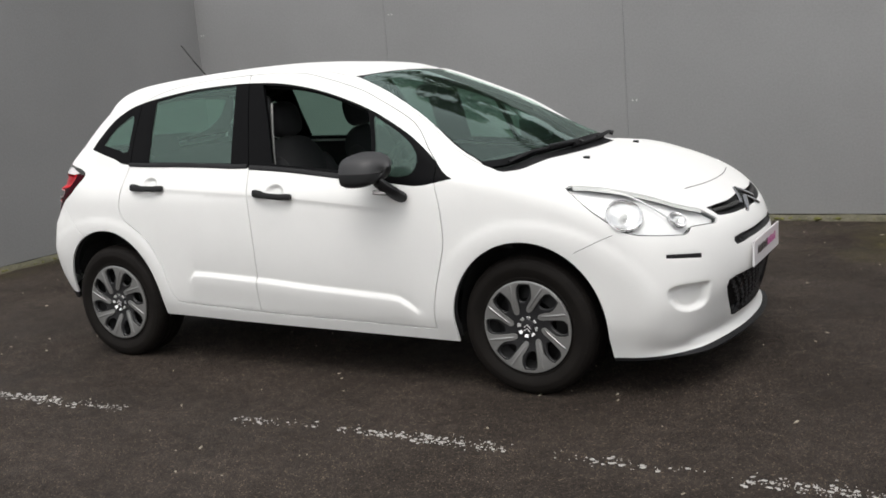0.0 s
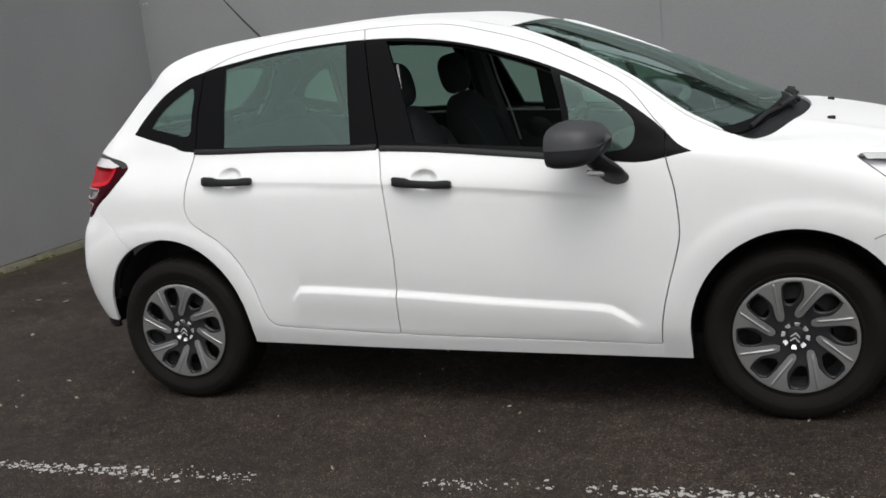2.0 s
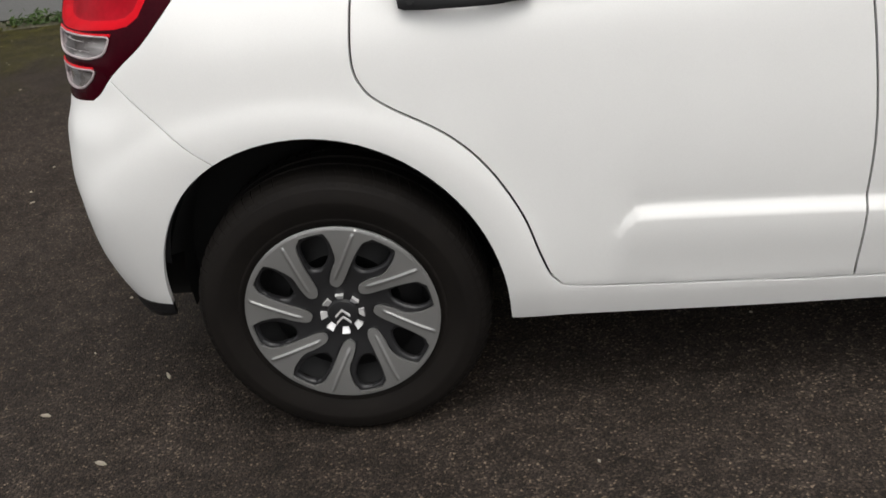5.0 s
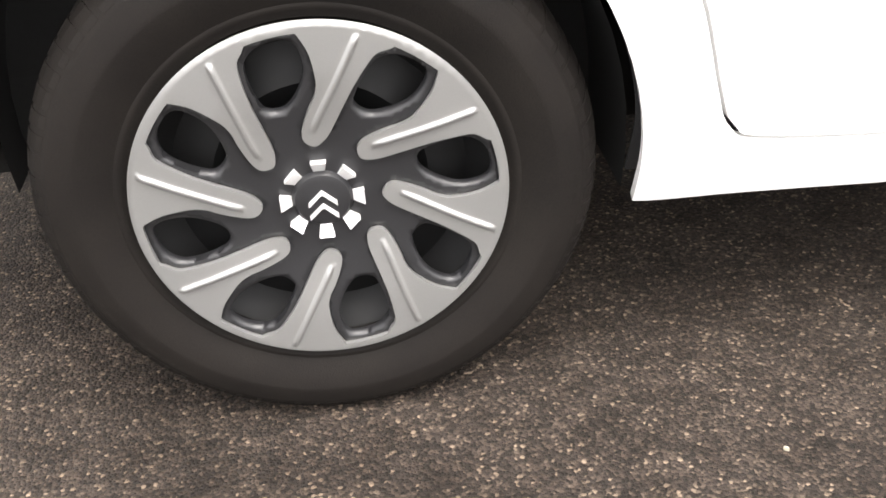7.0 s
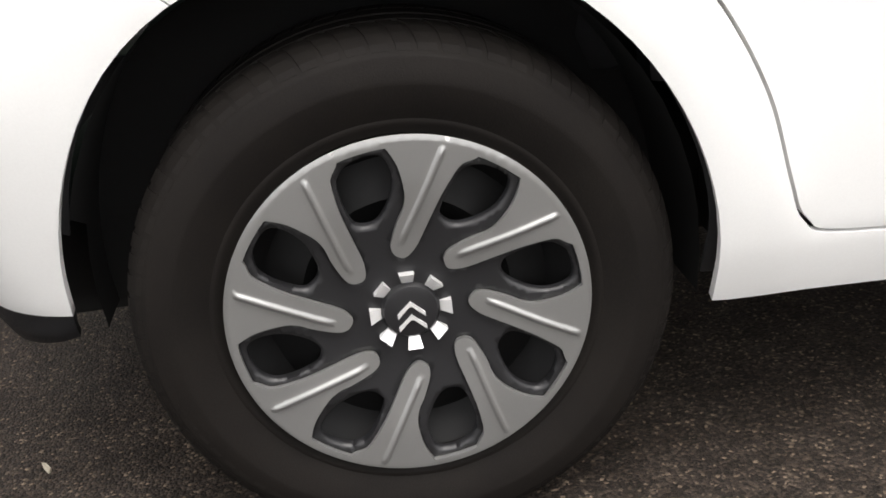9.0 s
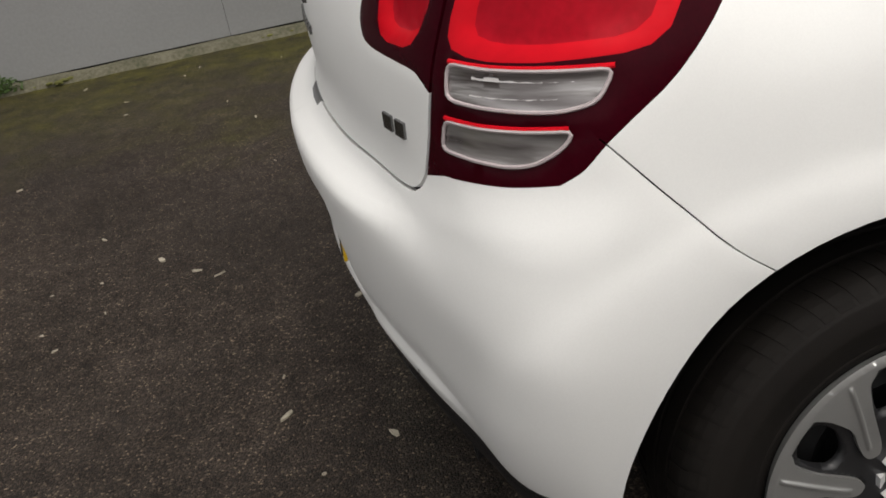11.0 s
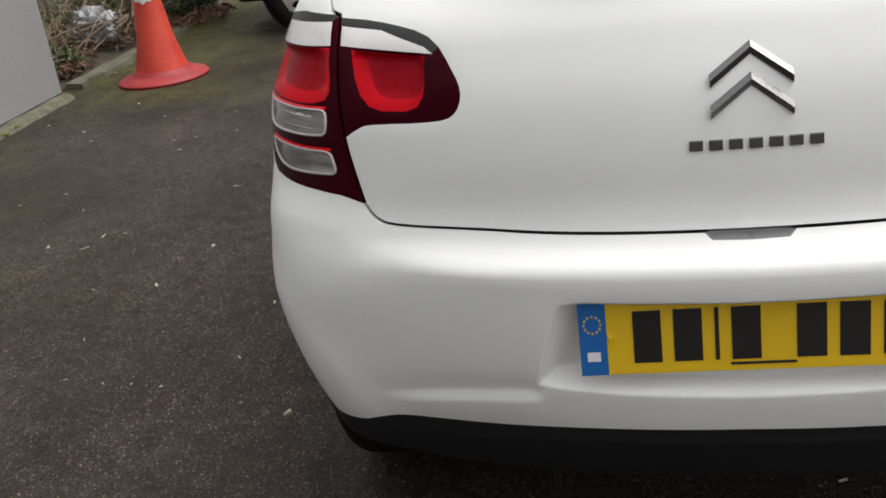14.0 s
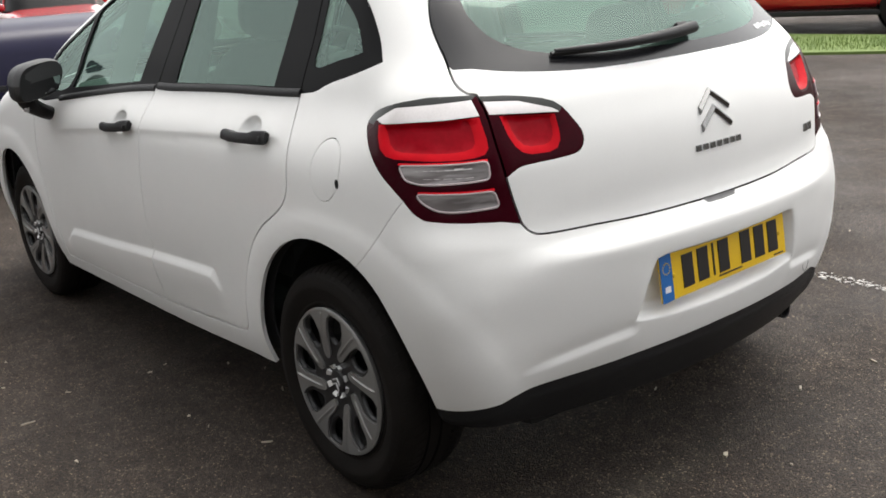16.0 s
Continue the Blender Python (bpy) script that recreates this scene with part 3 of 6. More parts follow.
wing_cut = join(front_seam[:1], above([(2.17, .700), (2.19, .66)]))
rear_door_area = join(b_seam, rear_seam[:-10][::-1], door_top[1:15])
front_door_area = join(b_seam[:1], door_top[15:], front_seam, side([(1.5, .300)]), b_seam[::-1])


def ellipse(cx, cz, rx, rz, a0=0, a1=360, n=48):
    return [(cx + rx * math.cos(radians(a0 + (a1 - a0) * i / n)), cz + rz * math.sin(radians(a0 + (a1 - a0) * i / n))) for i in range(n + 1)]


rear_arch = join(side(ellipse(-.018, .31, .367, .397, -4, 184, 40)), side([(-.385, .20), (.345, .20)]))
front_arch = join(side(ellipse(2.466, .31, .352, .376, -4, 184, 40)), side([(2.114, .15), (2.83, .15)]))

tail_gap = rear([(.595, .765), (.606, .81), (.617, .872), (.622, .95), (.616, 1.052)], 4)
gate_side = rear([(.616, 1.052), (.636, 1.061), (.642, 1.10), (.615, 1.22), (.55, 1.33), (.51, 1.378)], 4)
gate_low = rear([(0, .720), (.255, .721), (.40, .726), (.54, .733), (.578, .745), (.595, .765)], 4)
gate_area = join(gate_low, tail_gap, gate_side, rear([(.5, 1.40), (0, 1.40)]), np.array([[S_MIN - .02, 1.3], [S_MIN - .02, .720]]))
screen_area = join(rear([(0, 1.070), (.31, 1.072), (.49, 1.085), (.60, 1.104), (.640, 1.116), (.615, 1.22), (.55, 1.33), (.48, 1.40), (0, 1.40)], 3), np.array([[S_MIN - .02, 1.4], [S_MIN - .02, 1.07]]))
screen_glass = join(rear([(0, 1.098), (.2, 1.10), (.40, 1.115), (.505, 1.150), (.535, 1.215), (.51, 1.30), (.475, 1.345), (.3, 1.360), (0, 1.362)], 3), np.array([[S_MIN - .02, 1.362], [S_MIN - .02, 1.098]]))
body_lamp = join(tail_gap, side([(-.36, 1.055), (-.285, 1.045), (-.215, 1.028), (-.185, 1.002), (-.205, .968), (-.275, .900), (-.330, .862), (-.365, .836), (-.393, .810), (-.42, .794)], 3), rear([(.74, .788), (.69, .784), (.64, .778), (.595, .765)]))
gate_lamp = join(rear([(.618, 1.049), (.54, 1.041), (.46, 1.019), (.425, .972), (.413, .938), (.427, .908), (.465, .898), (.565, .894), (.592, .887), (.618, .872)], 3), tail_gap[9:])
def rounded(poly, r=.010):
    """A closed outline with its corners turned into short arcs."""
    out, n = [], len(poly)
    for k in range(n):
        p, a, b = poly[k], poly[k - 1], poly[(k + 1) % n]
        ra, rb = min(r, .48 * np.hypot(*(a - p))), min(r, .48 * np.hypot(*(b - p)))
        u, v = p + (a - p) * ra / np.hypot(*(a - p)), p + (b - p) * rb / np.hypot(*(b - p))
        out += [u * (1 - t) ** 2 + 2 * p * t * (1 - t) + v * t * t for t in (0, .33, .67, 1)]
    return np.array(out)


def bowl_floor(area, k=.80):
    """The floor of a lamp bowl: it keeps to the bowl's upper edge."""
    top = (area[0] + area[-1]) / 2 - [0, .007]
    return top + (area - top) * [k, k + .02]


lamp_white = join(rear([(.632, 1.043), (.634, 1.010)]), side([(-.26, 1.001), (-.225, 1.009), (-.29, 1.036)]))
lamp_red = join(rear([(.636, 1.007), (.637, .962), (.640, .942), (.650, .930), (.672, .925), (.70, .923)]), side([(-.42, .923), (-.33, .927), (-.300, .932), (-.275, .946), (-.255, .972), (-.243, .999)]))
lamp_reverse = rounded(join(rear([(.648, .916), (.652, .876), (.744, .873)]), side([(-.405, .873), (-.366, .881), (-.342, .914)])), .012)
lamp_fog = rounded(join(rear([(.648, .850), (.640, .813), (.736, .811)]), side([(-.440, .816), (-.410, .834), (-.395, .853)])), .011)
gate_white = rear([(.612, 1.037), (.54, 1.030), (.468, 1.005), (.455, .995), (.54, 1.003), (.614, 1.010)])
gate_red = rear([(.594, 1.004), (.590, .962), (.582, .938), (.568, .922), (.548, .915), (.505, .914), (.485, .920), (.474, .936), (.470, .956), (.468, .992)])
red_floor, gate_floor = bowl_floor(lamp_red), bowl_floor(gate_red)
lamp_cap = join(rear([(.60, 1.09), (.60, 1.046), (.632, 1.043)]), side([(-.29, 1.036), (-.225, 1.009), (-.150, .987), (-.15, 1.09)]))
gate_cap = rear([(.64, 1.09), (.64, 1.039), (.612, 1.037), (.54, 1.030), (.468, 1.005), (.452, .997), (.40, .997), (.40, 1.09)])
bump_seam_r = side([(-.175, .655), (-.23, .700), (-.30, .768), (-.345, .815), (-.372, .843)], 4)
recess = join(rear([(0, .632), (.248, .634), (.282, .628), (.298, .602), (.336, .478), (.20, .466), (0, .462)]), np.array([[S_MIN - .02, .462], [S_MIN - .02, .632]]))
recess_line = rear([(0, .632), (.248, .634), (.282, .628), (.298, .602), (.336, .478), (.20, .466), (0, .462)])
ledge_line = rear([(.330, .474), (.45, .462), (.58, .440), (.66, .425)], 4)
valance = join(rear([(0, .395), (.25, .390), (.38, .385), (.56, .377), (.62, .365), (.66, .350)], 3), side([(-.44, .340), (-.37, .334), (-.36, .2)]), np.array([[S_MIN - .02, .1], [S_MIN - .02, .386]]))
notch = join(rear([(0, .721), (.068, .721), (.054, .709), (0, .708)]), np.array([[S_MIN - .02, .708], [S_MIN - .02, .721]]))
shelf = join(rear([(.01, .690), (.2, .690), (.40, .692), (.55, .702), (.654, .724), (.735, .738)], 3), side([(-.44, .744), (-.41, .765), (-.385, .790), (-.371, .809)]))
fuel_flap = side(ellipse(-.062, .885, .062, .075, 0, 360, 28)[:-1])

lamp_upper = spline([(2.634, .900), (2.657, .913), (2.748, .908), (2.867, .886), (2.955, .859), (3.031, .826), (3.13, .793)], 4)
lamp_lower = np.array([(3.19, .739), (3.171, .719), (3.10, .722), (3.04, .722), (3.018, .700), (3.001, .693), (2.916, .700), (2.847, .707), (2.802, .723), (2.718, .805)])
head_lamp = join(lamp_upper, lamp_lower)
nose_cut = np.array([(3.13, .793), (3.15, .83), (3.17, .86), (3.20, .90)])
brow_low = lamp_upper[5:] - [0, .019]
lamp_brow = join(lamp_upper[3:], brow_low[::-1])
bump_seam_f = side([(2.70, .650), (2.80, .690), (2.88, .728)], 4)
grille_upper = join(front([(0, .822), (.10, .812), (.20, .804), (.31, .800), (.408, .794), (.372, .748), (.27, .742), (.14, .742), (0, .742)]), np.array([[S_MAX + .02, .742], [S_MAX + .02, .822]]))
grille_mid = join(front([(0, .642), (.2, .636), (.335, .630), (.33, .592), (.2, .598), (0, .602)], 2), np.array([[S_MAX + .02, .602], [S_MAX + .02, .642]]))
grille_low = join(front([(0, .468), (.25, .464), (.425, .456), (.42, .39), (.31, .285), (.2, .278), (0, .275)], 2), np.array([[S_MAX + .02, .275], [S_MAX + .02, .468]]))
drl_slot = front([(.730, .622), (.66, .614), (.59, .604), (.594, .585), (.66, .596), (.732, .606)])
fog_pocket = join(front([(.746, .462), (.735, .486), (.70, .496), (.63, .492), (.555, .482), (.550, .44), (.560, .388), (.60, .368), (.66, .366), (.708, .386), (.738, .425)], 3))
lip_line = join(front([(0, .216), (.3, .212), (.55, .203), (.70, .198)], 3), side([(2.80, .196)]))
lip_area = join(lip_line, np.array([[2.6, .1], [S_MAX + .02, .1], [S_MAX + .02, .216]]))
swage = side([(.575, .470), (.597, .497), (.655, .509), (1.024, .492), (1.423, .461), (1.793, .436), (1.87, .415), (1.93, .375)], 4)
shoulder = side([(.18, .944), (.45, .930), (.98, .902), (1.30, .880), (1.70, .842), (1.95, .815)], 4)


def relief(p):
    """How far the panels stand proud of, or below, the plain skin."""
    s, z = p[:, 0], p[:, 1]
    d = np.zeros(len(p))
    # swage along the doors: a ledge under a soft hollow
    on = ease((s - .55) / .06) * ease((1.98 - s) / .10)
    zl = smooth_line(s, swage[:, 0], swage[:, 1])
    u = z - zl
    d += on * np.where(u > 0, -.007 * np.exp(-np.maximum(u, 0) / .05), -.007 + .016 * ease(-u / .034)) * np.where(u < 0, 1 - ease((-u - .04) / .13), 1)
    # shoulder crease through the handles
    on = ease((s - .14) / .08) * ease((1.95 - s) / .35)
    u = z - smooth_line(s, shoulder[:, 0], shoulder[:, 1])
    d += on * .0055 * np.where(u > 0, np.exp(-(u / .06) ** 2), np.exp(-(u / .014) ** 2))
    # hollows behind the handles
    for hx, hz in ((.335, .946), (1.183, .905)):
        q = ((s - hx) / .060) ** 2 + ((z - hz) / .040) ** 2
        d -= .026 * ease((1 - q) / .95)
    # flared wheel arches
    for ax, az in ((-.018, .31), (2.466, .31)):
        r = np.hypot(s - ax, z - az)
        d += (.006 * np.exp(-((r - .405) / .06) ** 2) + .0035 * ease((.475 - r) / .04)) * ease((z - .2) / .2)
    # hollow for the rear number plate and the ledges beside it
    edge = dist_to(recess_line, p)
    d -= np.where(within(recess, p), .043 * ease(edge / .026), 0)
    q = dist_to(ledge_line, p)
    zl = smooth_line(s, ledge_line[::-1, 0] if ledge_line[0, 0] > ledge_line[-1, 0] else ledge_line[:, 0], ledge_line[::-1, 1] if ledge_line[0, 0] > ledge_line[-1, 0] else ledge_line[:, 1])
    on = ease((s - ledge_line[:, 0].min() + .02) / .04) * ease((ledge_line[:, 0].max() - s) / .12)
    u = z - zl
    d += on * np.where(u > 0, -.008 * np.exp(-u / .03), -.008 + .012 * ease(-u / .03)) * np.where(u < 0, 1 - ease((-u - .03) / .06), 1)
    # shelf round the top of the rear bumper
    zl = smooth_line(s, shelf[::-1, 0] if shelf[0, 0] > shelf[-1, 0] else shelf[:, 0], shelf[::-1, 1] if shelf[0, 0] > shelf[-1, 0] else shelf[:, 1])
    u = z - zl
    on = ease((shelf[:, 0].max() - s) / .10) * ease((z - .36) / .05)
    d += on * .008 * np.where(u > 0, np.clip(1 - u / .045, 0, 1), 1 - ease(-u / .25))
    # the black valance stands proud of the bumper over it
    d += np.where(within(valance, p), .009 * ease(dist_to(valance[:-2], p) / .035), 0)
    # pockets in the nose
    for area, deep in ((fog_pocket, .030), (drl_slot, .02), (grille_upper, .03), (grille_mid, .03), (grille_low, .04), (notch, .02)):
        d -= np.where(within(area, p), deep * ease(dist_to(area, p, True) / (.03 if area is fog_pocket else .02)), 0)
    # lamps sit a little below the paint
    for area in (lamp_reverse, lamp_fog):
        d -= np.where(within(area, p), .005 * ease(dist_to(area, p, True) / .006), 0)
    for area, floor in ((lamp_red, red_floor), (gate_red, gate_floor)):
        inside = within(area, p)
        a, b = dist_to(area, p), dist_to(floor, p, True)
        d -= np.where(inside, .018 * np.where(within(floor, p), 1, a / (a + b + 1e-9)) * ease(dist_to(area, p, True) / .007), 0)
    return d


def skin_place(p):
    o, w = rays(np.clip(p[:, 0], S_MIN, S_MAX))
    # a hair past the middle the skin is mirrored, so that it stays smooth there
    o[:, 2] = p[:, 1]
    q = cast(o, w)
    return q + w * relief(p)[:, None]


SEAM = 0.0046
hollows = [side(ellipse(hx, hz, .060 * k, .040 * k, 0, 360, 20)[:-1]) for hx, hz in ((.335, .946), (1.183, .905)) for k in (1.0, .85, .7, .55, .3)]
probe = offset(recess_line, .01)
RECESS_STEPS = [k * (1 if within(recess, probe[2:3])[0] else -1) for k in (.0065, .013, .0195, .026)]
lines = [(l, True) for l in (dlo, quarter_glass, rear_glass, front_glass, front_quarter, rear_arch, front_arch, body_lamp, gate_lamp, lamp_white, lamp_red, lamp_reverse, lamp_fog, gate_white, gate_red, red_floor, gate_floor,
                             head_lamp, drl_slot, fog_pocket)] + [(brow_low, False), (nose_cut, False)]
lines += [(l[:-2], False) for l in (screen_area, screen_glass, recess, valance, notch, grille_upper, grille_mid, grille_low)]
lines += [(wing_cut, False), (bump_seam_f, False), (bump_seam_r, False), (lip_line, False), *[(swage - [0, k], False) for k in (-.012, 0, .008, .017, .026, .034)], *[(shoulder - [0, k], False) for k in (-.012, 0, .007, .014)], *[(shelf - [0, k], False) for k in (-.02, -.01, 0, .01)], *[(ledge_line - [0, k], False) for k in (-.01, 0, .01, .02, .03)], *[(offset(recess_line, k), False) for k in RECESS_STEPS], (tail_gap, False)]
for l in (b_seam, rear_seam, front_seam, gate_low, gate_side, bump_seam_r, bump_seam_f, tail_gap):
    w = .0016 if l is bump_seam_r or l is bump_seam_f else SEAM
    lines += [(offset(l, w / 2), False), (offset(l, -w / 2), False)]
lines += [(offset(door_top, .0017), False), (offset(door_top, -.0017), False)]
for k in (-.0011, .0011):
    c = fuel_flap.mean(0)
    lines.append((c + (fuel_flap - c) * (1 + k / .065), True))
lines += [(l, True) for l in hollows] + [(fog_pocket.mean(0) + (fog_pocket - fog_pocket.mean(0)) * k, True) for k in (.85, .7, .5)]
flat, tris = triangulate(border, lines, 0.02)
skin = Skin(flat, tris, skin_place)
skin.mark("rear_door", rear_door_area)
skin.mark("front_door", front_door_area)
skin.mark("wing", join(wing_cut[::-1], front_seam, side([(2.015, .25), (2.3, .15), (2.85, .3)]), bump_seam_f, np.array([[3.1, .75], [3.1, 1.2], [2.2, 1.2]])), ["body"])
skin.mark("gate", gate_area)
skin.mark("front_bumper", join(bump_seam_f, np.array([[S_MAX + .05, .99], [S_MAX + .05, 0], [2.62, 0]])), ["body", "wing"])
skin.mark("rear_bumper", join(gate_low, rear([(.62, .80), (.70, .815)]), side([(-.40, .85)]), bump_seam_r[::-1], side([(-.15, .1)]), np.array([[S_MIN - .02, .1], [S_MIN - .02, .715]])))
for name, area in (("valance", valance), ("plate_hollow", recess), ("notch", notch), ("screen_band", screen_area), ("screen_glass", screen_glass), ("body_lamp", body_lamp), ("gate_lamp", gate_lamp),
                   ("lamp_white", lamp_white), ("lamp_red", lamp_red), ("lamp_reverse", lamp_reverse), ("lamp_fog", lamp_fog), ("gate_white", gate_white), ("gate_red", gate_red), ("red_floor", red_floor), ("gate_floor", gate_floor),
                   ("head_lamp", head_lamp), ("lamp_brow", lamp_brow), ("grille_upper", grille_upper), ("grille_mid", grille_mid), ("grille_low", grille_low), ("drl_slot", drl_slot), ("lip", lip_area)):
    skin.mark(name, area)
skin.mark("lamp_cap", lamp_cap, ["body_lamp"])
skin.mark("gate_cap", gate_cap, ["gate_lamp"])
# the paint over the head lamp belongs to the wing, that beyond it to the nose
over = np.isin(skin.region, ["wing", "front_bumper", "body"]) & (skin.mid[:, 0] > 2.62) & (skin.mid[:, 1] > np.interp(skin.mid[:, 0], lamp_upper[:, 0], lamp_upper[:, 1]))
inner = skin.mid[:, 0] > np.interp(skin.mid[:, 1], nose_cut[:, 1], nose_cut[:, 0])
skin.region[over & ~inner] = "wing"
skin.region[over & inner] = "front_bumper"
in_dlo = within(dlo, skin.mid)
skin.region[in_dlo & (skin.region == "rear_door")] = "rear_frame"
skin.region[in_dlo & (skin.region == "front_door")] = "front_frame"
skin.region[in_dlo & np.isin(skin.region, ["body", "wing"])] = "quarter_trim"
skin.region[(skin.region == "quarter_trim") & (skin.mid[:, 0] > 1.5)] = "corner_trim"
for name, area in (("quarter_glass", quarter_glass), ("rear_glass", rear_glass), ("front_glass", front_glass), ("front_quarter", front_quarter)):
    skin.mark(name, area)
for l in (b_seam, rear_seam, front_seam, gate_low, gate_side, tail_gap):
    skin.gap(l, SEAM)
skin.gap(bump_seam_r, .0016)
skin.gap(door_top, .0034)
skin.mark("fuel_flap", fuel_flap, ["body"])
near = dist_to(fuel_flap, skin.mid, True) < .0010
skin.region[near & np.isin(skin.region, ["body", "fuel_flap"])] = "fuel_gap"
skin.mark("arch", rear_arch)
skin.mark("arch", front_arch)

# ---- the top: bonnet, windscreen, roof ----
edge3 = skin_place(top_edge)
outline = edge3[:, :2].copy()
outline[0, 1] = outline[-1, 1] = 0


def top_place(p):
    o = np.stack([p[:, 0], np.maximum(p[:, 1], 0), 0 * p[:, 0] + .6], 1)
    q = cast(o, np.tile([0., 0., 1.], (len(p), 1)))
    # two soft ridges in the bonnet
    q[:, 2] += .006 * np.exp(-((p[:, 1] - .46 + .10 * (p[:, 0] - 2.5)) / .05) ** 2) * ease((p[:, 0] - 2.45) / .1) * ease((3.05 - p[:, 0]) / .2)
    return q


header = spline([(1.475, -.01), (1.47, .2), (1.462, .36), (1.452, .44), (1.445, .60)], 4)
cowl_back = spline([(2.44, -.01), (2.42, .25), (2.375, .48), (2.30, .64), (2.24, .76)], 4)
cowl_front = spline([(2.515, -.01), (2.50, .22), (2.455, .46), (2.37, .65), (2.29, .80)], 4)
band_top = spline([(1.488, -.01), (1.483, .2), (1.476, .36), (1.488, .455)], 4)
band_low = spline([(2.405, -.01), (2.388, .25), (2.345, .47), (2.225, .670)], 4)
band_side = spline([(1.488, .455), (1.72, .522), (1.95, .602), (2.225, .670)], 4)
glass_area = join(band_top, band_side, band_low[::-1])
top_lines = [(l, False) for l in (header, cowl_back, cowl_front, band_top, band_low, band_side)] + [(offset(cowl_front, -.003), False), (offset(header, .003), False)]
flat, tris = triangulate(outline, top_lines, 0.03)
top = Skin(flat, tris, top_place)
top.region[:] = "bonnet"
top.mark("roof", join(header, [[1.3, .9], [-.8, .9], [-.8, -.02]]))
top.mark("screen_band", join(header, cowl_back[::-1]))
top.mark("screen_glass", glass_area)
top.mark("cowl", join(cowl_back, cowl_front[::-1]))

# ---- the white car ----
car = tagged(empty("car"), "white five-door hatchback with black handles and mirrors on asphalt", "car")
for which in ("right", "left"):
    skin.panel("body_side", ["body"] + (["fuel_flap", "fuel_gap"] if which == "right" else []), PAINT, car, which)
    skin.panel("front_wing", ["wing"], PAINT, car, which, bend=0.08)
    d = skin.panel("rear_door", ["rear_door"], PAINT, car, which)
    skin.panel("window_frame", ["rear_frame"], PILLAR, d, which, bend=0)
    skin.panel("window_glass", ["rear_glass"], TINT, d, which, 0.0006, 0.003, bend=0).visible_shadow = False
    d = skin.panel("front_door", ["front_door"], PAINT, car, which)
    skin.panel("window_frame", ["front_frame"], PILLAR, d, which, 0.02, bend=0)
    skin.panel("quarter_light", ["front_quarter"], TINT, d, which, 0.0006, 0.003, bend=0).visible_shadow = False
    if which == "left":
        skin.panel("window_glass", ["front_glass"], TINT, d, which, 0.0006, 0.006, bend=0).visible_shadow = False
        skin.panel("fuel_flap", ["fuel_flap"], PAINT, car, which)
    q = skin.panel("quarter_trim", ["quarter_trim"], PILLAR, car, which, bend=0)
    skin.panel("quarter_glass", ["quarter_glass"], TINT, q, which, 0.0006, 0.002, bend=0).visible_shadow = False
    skin.panel("corner_trim", ["corner_trim"], PILLAR, car, which, bend=0)
    t = skin.panel("tail_lamp", ["body_lamp"], RED_DARK, car, which, 0.02, label="deep red wraparound tail lamp")
    skin.panel("white_strip", ["lamp_white"], WHITE_LENS, t, which)
    skin.panel("red_lens", ["lamp_red"], RED, t, which, 0.008, bend=0)
    skin.panel("red_bowl", ["red_floor"], RED_MID, t, which, bend=0)
    skin.panel("lamp_cap", ["lamp_cap"], SMOKE, t, which, 0.02)
    skin.panel("reversing_lens", ["lamp_reverse"], LENS, t, which)
    skin.panel("fog_lens", ["lamp_fog"], LENS, t, which)
    t = skin.panel("head_lamp", ["head_lamp", "lamp_brow"], CLEAR, car, which, 0.001, bend=0, label="clear swept-back head lamp")
    t.visible_shadow = False
    skin.panel("lamp_brow", ["lamp_brow"], LAMP_BAND, t, which, 0.0006, 0.003, bend=0)
    skin.panel("lamp_bowl", ["head_lamp", "lamp_brow"], REFLECTOR, t, which, -0.020, 0.027)
    skin.panel("drl_slot", ["drl_slot"], BLACK, car, which)
gate = skin.panel("tailgate", ["gate"], PAINT, car)
skin.panel("window_surround", ["screen_band"], BAND, gate, bend=0)
skin.panel("rear_window", ["screen_glass"], TINT, gate, "both", 0.0006, bend=0).visible_shadow = False
for which in ("right", "left"):
    t = skin.panel("boot_lamp", ["gate_lamp"], RED_DARK, gate, which, 0.02, label="deep red boot lamp")
    skin.panel("white_strip", ["gate_white"], WHITE_LENS, gate, which)
    skin.panel("red_lens", ["gate_red"], RED, gate, which, 0.008, bend=0)
    skin.panel("red_bowl", ["gate_floor"], RED_MID, gate, which, bend=0)
    skin.panel("lamp_cap", ["gate_cap"], SMOKE, gate, which, 0.02)
bumper = skin.panel("rear_bumper", ["rear_bumper", "plate_hollow"], PAINT, car)
skin.panel("boot_grip", ["notch"], NOTCH, bumper)
skin.panel("valance", ["valance"], BLACK, bumper, label="black plastic rear valance")
nosepiece = skin.panel("front_bumper", ["front_bumper"], PAINT, car)
skin.panel("upper_grille", ["grille_upper"], BLACK, nosepiece)
skin.panel("slot_grille", ["grille_mid"], BLACK, nosepiece)
skin.panel("lower_grille", ["grille_low"], BLACK, nosepiece)
skin.panel("lip", ["lip"], BLACK, nosepiece)
top.panel("bonnet", ["bonnet"], PAINT, car, bend=0.03)
top.panel("roof", ["roof"], PAINT, car)
top.panel("windscreen_band", ["screen_band"], PILLAR, car)
top.panel("windscreen", ["screen_glass"], SCREEN, car, "both", 0.005).visible_shadow = False
top.panel("cowl", ["cowl"], BLACK, car, sink=0.015)

